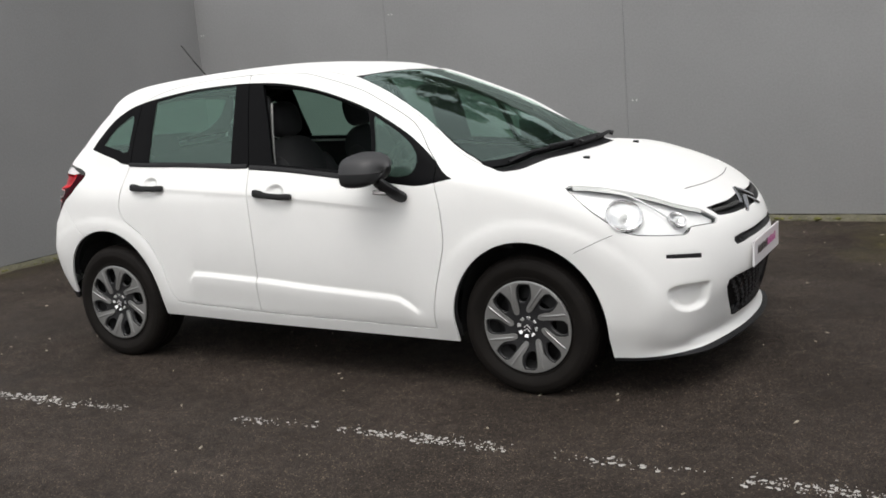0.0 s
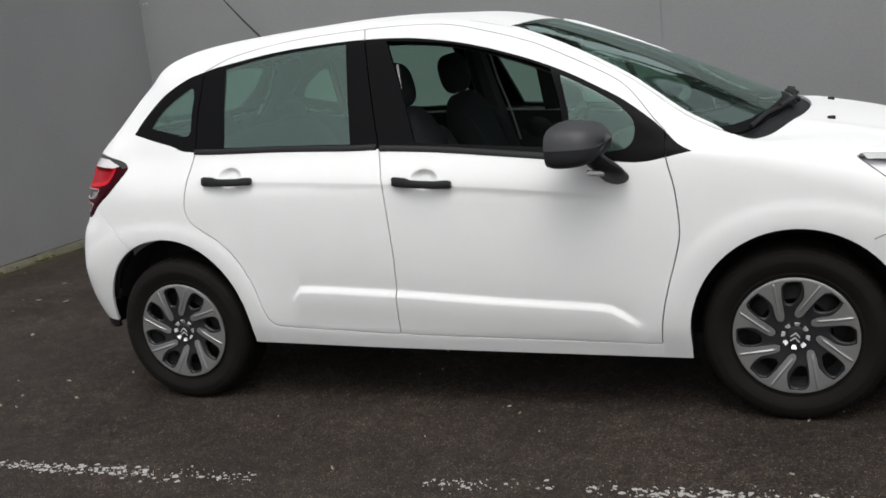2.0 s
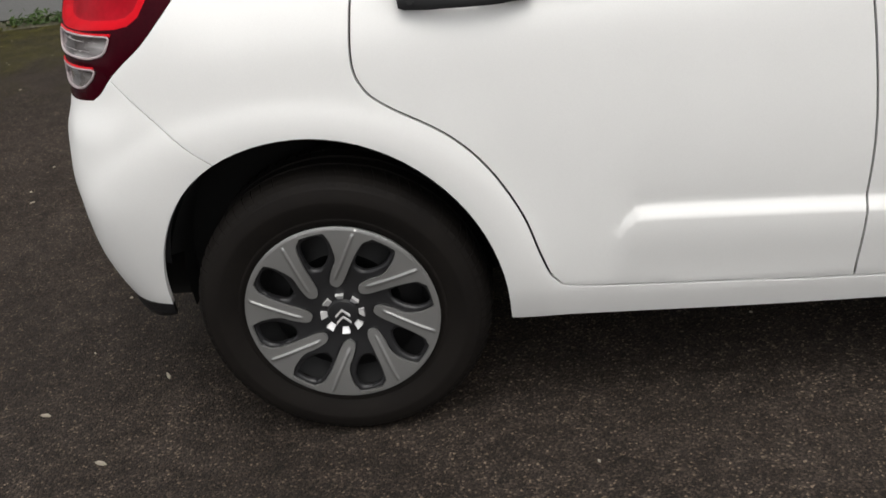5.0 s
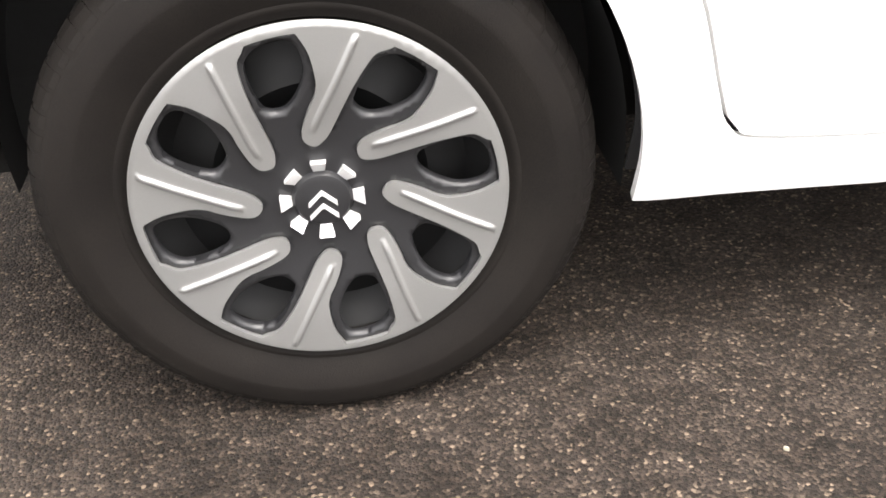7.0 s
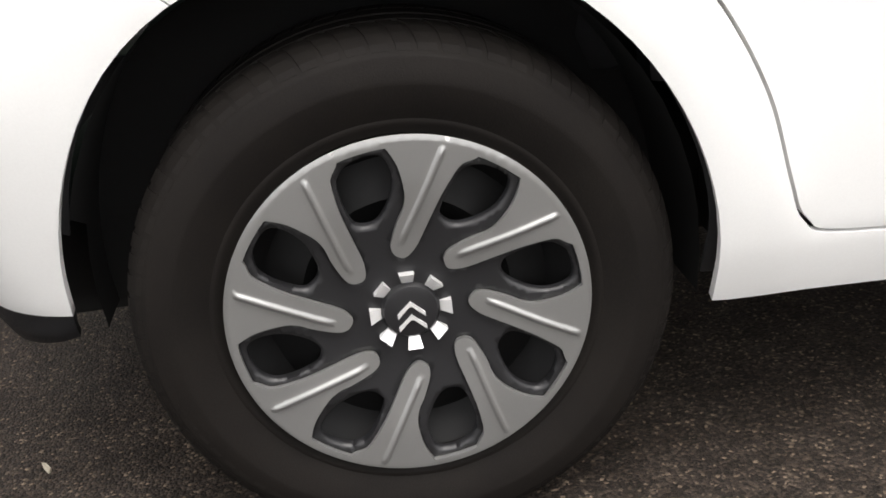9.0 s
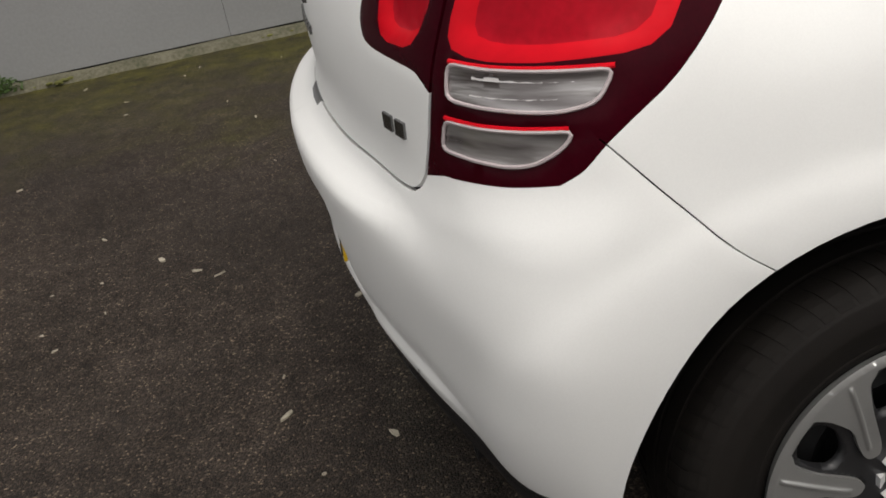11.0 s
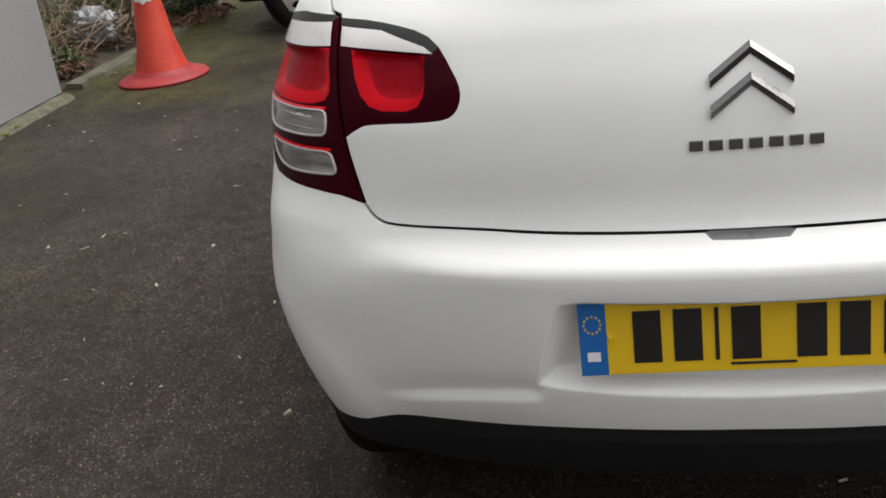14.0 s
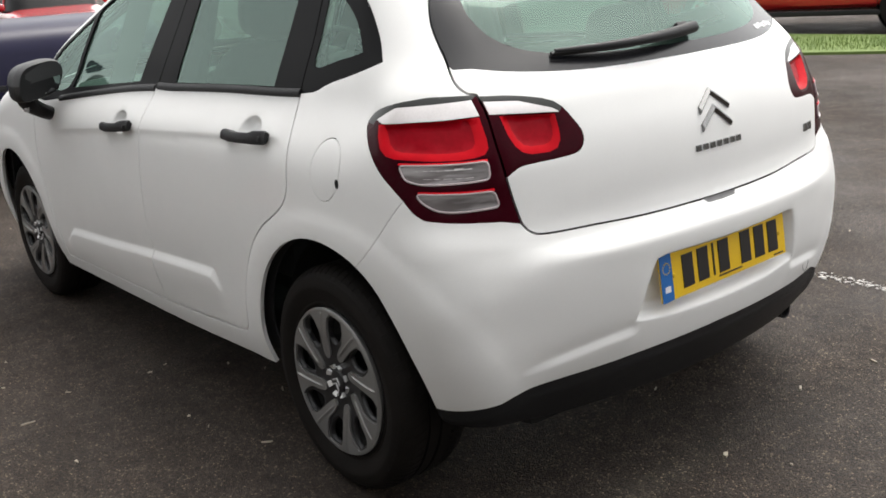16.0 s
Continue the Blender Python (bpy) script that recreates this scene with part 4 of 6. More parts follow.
# dark inner shell behind the panels and their joints, and the lining of the roof
for which in ("right", "left"):
    skin.panel("inner_shell", ["body", "wing", "rear_door", "front_door", "gap", "fuel_flap", "fuel_gap", "drl_slot", "body_lamp", "lamp_red", "red_floor", "lamp_cap", "lamp_white", "lamp_reverse", "lamp_fog", "front_bumper", "rear_bumper"], TRIM, car, which, 0.004, 0.045, low=0.42)
skin.panel("gate_lining", ["gate", "gate_lamp", "gate_red", "gate_floor", "gate_cap", "gate_white"], TRIM, car, "both", 0.004, 0.045)
top.panel("headlining", ["roof"], LINING, car, "both", 0.004, 0.035)
bm = bmesh.new()
block(bm, (-.50, -.56, .235), (3.02, .56, .40), .03)
block(bm, (.42, -.70, .25), (2.02, .70, .36), .03)
part("floor_pan", bm, DARK, car)
for ax, r in ((-.018, .372), (2.466, .362)):
    for sgn in (-1, 1):
        bm = bmesh.new()
        n = 28
        rows = [[bm.verts.new((ax + r * math.cos(radians(-8 + 196 * i / n)) * k, sgn * (y if y < .7 or i < n * .86 or ax > 1 else .64), .31 + r * 1.04 * math.sin(radians(-8 + 196 * i / n)) * k)) for i in range(n + 1)] for y, k in ((.745, 1.0), (.56, 1.0), (.555, .2))]
        for p, q in zip(rows, rows[1:]):
            for i in range(n):
                bm.faces.new((p[i], p[i + 1], q[i + 1], q[i]))
        part("arch_liner", bm, DARK, car)


# ---- wheels ----
COVER_R = 0.204


def polar(pts, turn=0.0):
    return np.array([(r * COVER_R * math.cos(radians(a + turn)), r * COVER_R * math.sin(radians(a + turn))) for r, a in pts])


def wheel_cover_skin():
    ring = polar([(1.0, 360 * i / 220) for i in range(220)])
    spokes, holes, ribs = [], [], []
    for k in range(8):
        a = 45 * k
        spokes.append(spline(polar([(.335, -38.5), (.365, -35.8), (.405, -36.3), (.467, -40), (.543, -44.2), (.605, -47.5), (.689, -48.6), (.833, -46.8), (.93, -44), (.965, -43), (.967, -50), (.967, -58), (.967, -66), (.965, -73), (.925, -72), (.88, -68.6), (.80, -66.6), (.676, -64.1), (.53, -61.2), (.403, -57), (.345, -52), (.318, -45)], a), 3, True))
        holes.append(spline(polar([(.70, -44.3), (.59, -39.5), (.53, -33), (.525, -27), (.55, -22), (.60, -20.3), (.72, -21.3), (.83, -23.4), (.885, -26.5), (.92, -31), (.928, -38), (.90, -42.6), (.81, -44.7)], a), 3, True))
        ribs.append(spline(polar([(.42, -45), (.50, -49.5), (.59, -53.5), (.75, -58), (.945, -61.2)], a), 4))
    holes = [h.mean(0) + (h - h.mean(0)) * .95 for h in holes]
    def place(p):
        r = np.hypot(p[:, 0], p[:, 1]) / COVER_R
        h = .007 + .009 * ease((r - .25) / .55)
        rib = np.full(len(p), 1e9)
        for s in ribs:
            rib = np.minimum(rib, dist_to(s, p))
        h = h + .005 + .0042 * ease(1 - rib / .0055) * ease((r - .38) / .1) * ease((.965 - r) / .05)
        h = h - .006 * ease((r - .982) / .018)
        return np.stack([p[:, 0], -h, p[:, 1]], 1)
    flat, tris = triangulate(ring, [(s, True) for s in spokes + holes] + [(offset(s, k), False) for s in ribs for k in (-.0055, -.0028, 0, .0028, .0055)] + [(polar([(q, 360 * i / 90) for i in range(90)]), True) for q in (.945, .982)], 0.006)
    s = Skin(flat, tris, place, 0.0006, (0, -1, 0))
    s.region[:] = "hub"
    s.region[np.hypot(*s.mid.T) > .945 * COVER_R] = "cover"
    for p in spokes:
        s.mark("cover", p)
    for p in holes:
        s.mark("hole", p)
    # the dark edging beyond the hub itself falls into pieces of its own
    def sides_of(t):
        return [tuple(sorted((t[i], t[i - 1]))) for i in range(3)]
    left = set(np.nonzero(s.region == "hub")[0])
    at = {}
    for k in left:
        for v in sides_of(s.tris[k]):
            at.setdefault(v, []).append(k)
    groups = []
    while left:
        todo, group = [left.pop()], []
        while todo:
            k = todo.pop()
            group.append(k)
            for v in sides_of(s.tris[k]):
                for q in at[v]:
                    if q in left:
                        left.remove(q)
                        todo.append(q)
        groups.append(group)
    groups.sort(key=len)
    s.edges = []
    for g in groups[:-1]:
        s.edges.append("edge" + str(len(s.edges)))
        s.region[g] = s.edges[-1]
    return s


def raw_panel(skin_of, name, regions, mat, parent, thick, sink=0.0):
    """A panel of a skin that does not mirror."""
    return skin_of.panel(name, regions, mat, parent, "left", thick, sink)


def make_wheel():
    bm = bmesh.new()
    # pressed steel wheel behind the cover
    lathe(bm, [(.03, .045), (.09, .05), (.12, .03), (.165, .045), (.185, .03), (.20, .02), (.205, .15), (.06, .16)], 48)
    wheel = part("wheel", bm, STEEL)
    bm = bmesh.new()
    prof = [(.196, .014), (.203, -.004), (.210, -.007), (.2135, -.0098), (.217, -.0102), (.219, -.0096), (.232, -.0160), (.248, -.0208), (.256, -.0222), (.2585, -.0226), (.2615, -.0222),
            (.272, -.0212), (.2825, -.0166), (.2845, -.0162), (.2865, -.0148), (.2880, -.0130), (.296, -.0065), (.3035, .006), (.3075, .019), (.3085, .026), (.3085, .050), (.303, .051), (.303, .058), (.3095, .059),
            (.3095, .088), (.303, .089), (.303, .097), (.3095, .098), (.3095, .128), (.303, .129), (.303, .136), (.3085, .137), (.3085, .160), (.300, .182), (.270, .192), (.22, .186), (.196, .17)]
    lathe(bm, prof, 144)
    part("tyre", bm, RUBBER, wheel, "worn black tyre")
    # blocks of the tread's shoulders, with open grooves between them
    bm = bmesh.new()
    blocks = 76
    for flip in (0, 1):
        for k in range(blocks):
            a = 2 * math.pi * (k + .35 * flip) / blocks
            wide = math.pi / blocks * (.74 + .10 * ((k * 7) % 3 - 1))
            rows = []
            for r, y in ((.2900, -.0118), (.2968, -.0072), (.3050, .0058), (.3094, .0190), (.3102, .0265), (.3102, .0500)):
                yy = y if not flip else .178 - y
                rows.append([bm.verts.new((q * math.cos(a + e * wide + y * .9), yy, q * math.sin(a + e * wide + y * .9))) for q, e in ((r - .006, -1), (r, -1), (r, 1), (r - .006, 1))])
            for p, q in zip(rows, rows[1:]):
                for i in range(3):
                    bm.faces.new((p[i], p[i + 1], q[i + 1], q[i]))
            bm.faces.new(rows[0])
            bm.faces.new(rows[-1])
    tagged(part("tread_block", bm, RUBBER, wheel, smooth=False), kind="stuff")
    # raised marks on the sidewall, too worn to be read
    bm = bmesh.new()
    for start, n, step in ((-24, 8, 4.6), (196, 8, 4.6)):
        for i in range(n):
            a = radians(start + i * step)
            wide = radians(step * .33)
            r0, r1 = (.2635, .2795) if step > 3 else (.236, .244)
            rows = [[bm.verts.new((r * math.cos(a + e), -.0185 - .0038 * (r < .25) - (.0030 if r < .27 else .0008) + .0006 + dy, r * math.sin(a + e))) for e in (-wide, wide)] for r, dy in ((r0, .003), (r0, -.0006), (r1, -.0006), (r1, .003))]
            for p, q in zip(rows, rows[1:]):
                bm.faces.new((p[0], p[1], q[1], q[0]))
    tagged(part("sidewall_mark", bm, RUBBER, wheel, smooth=False), kind="stuff")
    cov = wheel_cover_skin()
    raw_panel(cov, "wheel_cover", ["cover"], SILVER, wheel, .012)
    hub = raw_panel(cov, "hub_cover", ["hub"], GREY, wheel, .014, .006)
    # join the turned-in edges to the face
    bm = bmesh.new()
    bm.from_mesh(hub.data)
    bmesh.ops.remove_doubles(bm, verts=bm.verts[:], dist=1e-6)
    joined = bpy.data.meshes.new("hub_cover")
    bm.to_mesh(joined)
    bm.free()
    joined.materials.append(GREY)
    joined.shade_smooth()
    joined.set_sharp_from_angle(angle=radians(45))
    hub.data = joined
    for e in cov.edges:
        raw_panel(cov, "hole_edge", [e], GREY, wheel, .014, .006)
    for k in range(8):
        bm = bmesh.new()
        a = 45 * k
        out = polar([(.165, a - 10.5), (.165, a + 10.5), (.228, a + 10.5), (.228, a - 10.5)])
        prism(bm, out, -.0125, -.003)
        for v in bm.verts:
            if v.co.y < -.006:
                v.co.y = -.0075 - .009 * (math.hypot(v.co.x, v.co.z) / COVER_R - .165) / .063
        part("silver_insert", bm, BRIGHT, wheel, smooth=False)
    bm = bmesh.new()
    lathe(bm, [(.0001, -.0135), (.024, -.0135), (.030, -.012), (.033, -.008), (.034, -.002)], 40)
    part("hub_cap", bm, GREY, wheel)
    for dz in (.006, -.010):
        bm = bmesh.new()
        chevron(bm, .031, .014, .0052, -.0165, -.012, (0, dz))
        part("emblem", bm, BRIGHT, wheel, smooth=False)
    bm = bmesh.new()
    lathe(bm, [(.05, .075), (.125, .075), (.125, .09), (.05, .09)], 40)
    part("brake_disc", bm, STEEL, wheel)
    return wheel


def chevron(bm, width, rise, bar, a, b, at=(0, 0), m=None, axis="y"):
    """One upward-pointing angle stripe."""
    w = width / 2
    x, z = at
    prism(bm, [(x - w, z - rise / 2), (x, z + rise / 2), (x + w, z - rise / 2), (x + w, z - rise / 2 - bar), (x + w * .1, z + rise / 2 - bar * 1.15), (x - w * .1, z + rise / 2 - bar * 1.15), (x - w, z - rise / 2 - bar)], a, b, axis, m)


HUB_Y = .790
master = make_wheel()
for k, (x, sgn, turn) in enumerate(((0, -1, 0), (2.456, -1, 9), (0, 1, 20), (2.456, 1, -14))):
    m = Matrix.Translation((x, sgn * HUB_Y, .306)) @ Matrix.Rotation(0 if sgn < 0 else math.pi, 4, "Z") @ Matrix.Rotation(radians(turn), 4, "Y")
    if k == 0:
        master.matrix_basis = m
        wheel = master
    else:
        wheel = copy_thing(master, m)
    wheel.parent = car


# ---- outside fittings of the car ----
def skin_at(x, z, sgn):
    """Point and outward normal on the flank."""
    p = skin_place(side([(x, z)]))[0]
    return Vector((p[0], sgn * p[1], p[2]))


def door_handle(x0, x1, z0, z1, sgn):
    a, b = skin_at(x0, z0, sgn), skin_at(x1, z1, sgn)
    bm = bmesh.new()
    n, rings = 24, []
    for i in range(n + 1):
        t = i / n
        p = a.lerp(b, t)
        bow = .007 + .021 * math.sin(math.pi * min(max(t, .06), .94)) ** .6
        # a thick lock end, a slim grip and a medium front end
        grip = min(max((t - .24) / .10, 0), 1) * min(max((.84 - t) / .08, 0), 1)
        h = (.0185 if t < .5 else .0150) * (1 - grip) + .0145 * grip
        p = p + Vector((0, 0, .001 - .0025 * grip))
        if i in (0, n):
            h *= .78
        ring = []
        for k in range(12):
            u = 2 * math.pi * k / 12
            ring.append(p + Vector((0, sgn * (bow + .0075 * math.copysign(abs(math.cos(u)) ** .6, math.cos(u))), h * math.copysign(abs(math.sin(u)) ** .6, math.sin(u)))))
        rings.append(ring)
    loft(bm, rings)
    h = part("door_handle", bm, BLACK, car)
    for t in (.10, .90):
        bm = bmesh.new()
        p = a.lerp(b, t)
        block(bm, (p[0] - .014, p[1] - .020, p[2] - .009), (p[0] + .014, p[1] + .020, p[2] + .009), .003)
        part("handle_mount", bm, BLACK, h)
    bm = bmesh.new()
    p = a.lerp(b, .10) + Vector((0, sgn * .024, 0))
    lathe(bm, [(.0001, -.004), (.006, -.004), (.0065, 0)], 16, m=Matrix.Translation(p) @ Matrix.Rotation(0 if sgn < 0 else math.pi, 4, "Z"))
    part("lock", bm, STEEL, h)


def door_mirror(sgn):
    c = Vector((1.788, sgn * (.955 if sgn < 0 else .932), 1.017 if sgn < 0 else 1.026))
    n = 14

    def shell(angles, grow, flat):
        """A boxy housing from the flat glass side (rear) to the rounded nose."""
        rings = []
        for i in range(n + 1):
            t = 1 - (1 - i / n) ** 2
            x = -.070 + .176 * t
            k = max(math.sqrt(max(1 - (max(t - .15, 0) / .85) ** 3.2, 0.0)), .04) * (1 - .10 * max(1 - t / .2, 0) ** 2) * grow
            ring = []
            for u in angles:
                e = .72 if math.sin(u) > 0 else .50
                cy, cz = math.copysign(abs(math.cos(u)) ** (.62 if cap_side(u) else e), math.cos(u)), math.copysign(abs(math.sin(u)) ** e, math.sin(u))
                # the lower half draws in towards a flat bottom
                w = .098 * k * (1 if cz > 0 else 1 + .13 * cz)
                h = (.068 if cz > 0 else .070) * k
                ring.append(c + Vector((x - .018 * cy * sgn, cy * w, max(cz, flat) * h - .012 * cy * sgn)))
            rings.append(ring)
        return rings

    def cap_side(u):
        return math.sin(u) > 0
    bm = bmesh.new()
    loft(bm, shell([2 * math.pi * j / 32 for j in range(32)], 1.0, -1))
    mir = part("door_mirror", bm, BLACK, car, "black plastic door mirror")
    bm = bmesh.new()
    loft(bm, shell([math.pi * j / 20 for j in range(21)], 1.025, 0))
    part("mirror_cap", bm, CAP, mir, "satin dark grey cap")
    bm = bmesh.new()
    ring = [c + Vector((-.0695 - .0155 * sgn * math.copysign(abs(math.cos(u)) ** .75, math.cos(u)), .078 * math.copysign(abs(math.cos(u)) ** .75, math.cos(u)), .050 * math.copysign(abs(math.sin(u)) ** .75, math.sin(u)))) for u in [2 * math.pi * j / 24 for j in range(24)]]
    loft(bm, [ring, [p + Vector((.004, 0, 0)) for p in ring]])
    part("mirror_glass", bm, MIRROR, mir)
    bm = bmesh.new()
    rings = []
    for t in range(13):
        s = t / 12
        p = Vector((1.832 + .046 * min(s * 1.6, 1) + .012 * s, sgn * (.945 - .030 * s - .080 * s * s), .975 - .102 * s + .010 * s * s))
        rings.append([p + Vector(((.042 + .012 * s) * math.cos(u), .022 * math.cos(u) * sgn, .028 * math.sin(u))) for u in [2 * math.pi * j / 14 for j in range(14)]])
    loft(bm, rings)
    part("mirror_foot", bm, BLACK, mir)
    bm = bmesh.new()
    block(bm, (-.030, -.010, -.009), (.030, .010, .009), .004, Matrix.Translation((1.846, sgn * .930, .912)) @ Matrix.Rotation(sgn * -.45, 4, "Z") @ Matrix.Rotation(.15, 4, "Y"))
    part("indicator_lens", bm, LENS, mir)


for sgn in (-1, 1):
    door_handle(.214, .448, .938, .930, sgn)
    door_handle(1.064, 1.297, .904, .884, sgn)
    door_mirror(sgn)

# rubber strips along the foot of the door windows
for sgn in (-1, 1):
    for a, b in ((.150, .985), (1.000, 1.800)):
        line = belt_line[(belt_line[:, 0] >= a - .02) & (belt_line[:, 0] <= b + .02)]
        at = np.linspace(a, b, 24)
        order = np.argsort(line[:, 0])
        q = skin_place(np.stack([at, np.interp(at, line[order, 0], line[order, 1]) + .002], 1))
        bm = bmesh.new()
        loft(bm, [[Vector((v[0], sgn * (v[1] + dy), v[2] + dz)) for dy, dz in ((-.006, -.010), (.004, -.011), (.0085, -.007), (.009, 0), (.006, .007), (.001, .011), (-.008, .011))] for v in q])
        part("belt_strip", bm, BLACK, car)

# roof spoiler lip over the rear window
bm = bmesh.new()
rings = []
for i in range(29):
    y = -.485 + .97 * i / 28
    t = abs(y) / .485
    x = -.150 + .26 * y * y * 1.9
    z = 1.420 - .13 * y * y
    d = .070 * (1 - .35 * t ** 4)
    rings.append([Vector((x + .10, y, z + .040)), Vector((x + .03, y, z + .026)), Vector((x - d * .75, y, z + .010)), Vector((x - d, y, z - .004)), Vector((x - d * .9, y, z - .018)), Vector((x - .01, y, z - .024)), Vector((x + .08, y, z - .01))])
loft(bm, rings)
part("roof_spoiler", bm, PAINT, car)
bm = bmesh.new()
block(bm, (-.238, -.11, 1.400), (-.226, .11, 1.412), .004)
part("stop_lamp", bm, RED_DARK, car)
# aerial
bm = bmesh.new()
lathe(bm, [(.026, 0), (.024, .012), (.012, .024), (.006, .030)], 20, "z", pose(.10, 0, 1.488))
aerial = part("aerial_base", bm, BLACK, car)
bm = bmesh.new()
tube(bm, [(.10, 0, 1.515), (.02, 0, 1.60), (-.07, 0, 1.70)], [.005, .0042, .003], 8)
part("aerial_rod", bm, BLACK, aerial)

# badges, shown as plain chrome shapes
def ridge_chevron(bm, width, rise, bar, m):
    """An angle stripe with a ridge along its middle."""
    w = width / 2
    rings = []
    for x, z in ((-w, -rise / 2), (-w * .5, 0), (0, rise / 2), (w * .5, 0), (w, -rise / 2)):
        rings.append([m @ Vector(p) for p in ((x, .004, z), (x, -.002, z), (x, -.008, z - bar * .55), (x, -.002, z - bar), (x, .004, z - bar))])
    loft(bm, rings)


def on_tail(y, z, out=0.0):
    p = skin_place(rear([(abs(y), z)]))[0]
    q = skin_place(rear([(abs(y), z + .01)]))[0]
    lean = math.atan2(q[0] - p[0], .01)
    turn = math.atan2(on_tail_x(abs(y) + .01, z) - on_tail_x(max(abs(y) - .01, 0), z), .02 if abs(y) > .01 else .01 + abs(y)) * (1 if y > 0 else -1) if abs(y) > .02 else 0.0
    # local x to the car's right, y outwards to the rear reversed, z up the panel
    return Matrix.Translation((p[0] - out, y, z)) @ Matrix.Rotation(-turn, 4, "Z") @ Matrix.Rotation(lean, 4, "Y") @ Matrix.Rotation(-math.pi / 2, 4, "Z")


def on_tail_x(y, z):
    return skin_place(rear([(y, z)]))[0][0]


for z in (.964, .923):
    bm = bmesh.new()
    m = on_tail(-.004, z + .003)
    ridge_chevron(bm, .112, .043, .019, m)
    part("badge", bm, DARK_CHROME, gate, "chrome chevron badge", smooth=False)
def bar_letter(y, z, w, h, mat, parent, name="badge_bar", deep=.004):
    bm = bmesh.new()
    block(bm, (-w / 2, -deep, -h / 2), (w / 2, .004, h / 2), .001, on_tail(y, z))
    part(name, bm, mat, parent, smooth=False)


for i in range(7):
    bar_letter(.073 - .0272 * i, .850, .019, .015, DARK_CHROME, gate)
for y in (-.498, -.535):
    bar_letter(y, .809, .027, .022, DARK_CHROME, gate)

# rear number plate
plate_x = min(on_tail_x(y, z) for y in (0, .13, .25) for z in (.51, .555, .60))
pm = Matrix.Translation((plate_x - .005, -.003, .565)) @ Matrix.Rotation(.12, 4, "Y") @ Matrix.Rotation(-math.pi / 2, 4, "Z") @ Matrix.Rotation(-.012, 4, "Y")
bm = bmesh.new()
block(bm, (-.260, -.003, -.056), (.260, .003, .056), .001, pm)
plate = part("number_plate", bm, YELLOW, bumper, "yellow rear number plate with blue band", smooth=False)
plate.parent = car
bm = bmesh.new()
block(bm, (-.260, -.0045, -.056), (-.218, -.002, .056), 0, pm)
part("blue_band", bm, BLUE, plate, smooth=False)
bm = bmesh.new()
for k in range(12):
    a = 2 * math.pi * k / 12
    block(bm, (-.239 + .013 * math.cos(a) - .0015, -.0055, .022 + .013 * math.sin(a) - .0015), (-.239 + .013 * math.cos(a) + .0015, -.004, .022 + .013 * math.sin(a) + .0015), 0, pm)
part("star_ring", bm, YELLOW, plate, smooth=False)
bm = bmesh.new()
block(bm, (-.249, -.0055, -.034), (-.229, -.004, -.020), 0, pm)
part("band_mark", bm, PLATE_WHITE, plate, smooth=False)
x = -.182
for k, w in enumerate((.050, .050, .014, .050, None, .050, .050, .050)):
    if w is None:
        x += .033
        continue
    bm = bmesh.new()
    block(bm, (x + .004, -.0048, -.0395), (x + w - .004, -.002, .0395), 0, pm)
    part("plate_bar", bm, INK, plate, smooth=False)
    x += w + .0105
for x0, x1, z in ((-.035, .060, -.046), (.205, .245, -.050)):
    bm = bmesh.new()
    block(bm, (x0, -.0048, z - .0018), (x1, -.002, z + .0018), 0, pm)
    part("maker_line", bm, INK, plate, smooth=False)
for x0 in (-.212, .232):
    bm = bmesh.new()
    lathe(bm, [(.0001, -.0075), (.004, -.007), (.006, -.003)], 14, m=pm @ Matrix.Translation((x0, 0, 0)))
    part("plate_screw", bm, YELLOW, plate)

# tow-eye cover ring, reversing rear wiper, exhaust
bm = bmesh.new()
m = on_tail(-.462, .430)
for i in range(12):
    a0, a1 = math.pi * (1 + i / 12), math.pi * (1 + (i + 1) / 12)
    tube(bm, [m @ Vector((.028 * math.cos(a), -.0008, .026 * math.sin(a))) for a in (a0, a1)], .0005, 5)
part("tow_cover_joint", bm, TRIM, bumper)
bm = bmesh.new()
pts = []
for i in range(13):
    t = i / 12
    y = -.050 + .460 * t
    z = 1.130 - .008 * t - .006 * math.sin(math.pi * t)
    pts.append(Vector((on_tail_x(abs(y), z) - .028 - .012 * math.sin(math.pi * t), y, z)))
tube(bm, pts, [.015 - .010 * (i / 12) ** 1.4 for i in range(13)], 10)
wiper = part("rear_wiper", bm, BLACK, gate)
bm = bmesh.new()
block(bm, (-.022, -.030, -.013), (.022, .012, .013), .006, on_tail(-.005, 1.119))
part("wiper_pivot", bm, BLACK, gate)
bm = bmesh.new()
tube(bm, [p + Vector((.013, 0, -.008)) for p in pts], .006, 6)
part("wiper_blade", bm, BLACK, gate)
bm = bmesh.new()
lathe(bm, [(.020, .0), (.026, .0), (.026, .16), (.020, .16), (.020, .0)], 24, m=pose(-.535, -.475, .262, 0, 0, -90))
part("exhaust", bm, BLACK, car)
bm = bmesh.new()
tube(bm, [(-.45, -.475, .262), (-.1, -.45, .26), (.2, -.2, .24)], .02, 10)
part("exhaust_pipe", bm, STEEL, car)
for i in range(5):
    bm = bmesh.new()
    block(bm, (-.011, -.001, -.002), (.011, .004, .012), .001, on_tail(-.40 - .028 * i, 1.095 + .002 * (i % 2)))
    part("window_sticker", bm, PLATE_WHITE, gate, smooth=False)

# front wipers and washer jets
def on_top(x, y, lift=0.0):
    p = top_place(np.array([[x, abs(y)]]))[0]
    return Vector((p[0], y, p[2] + lift))


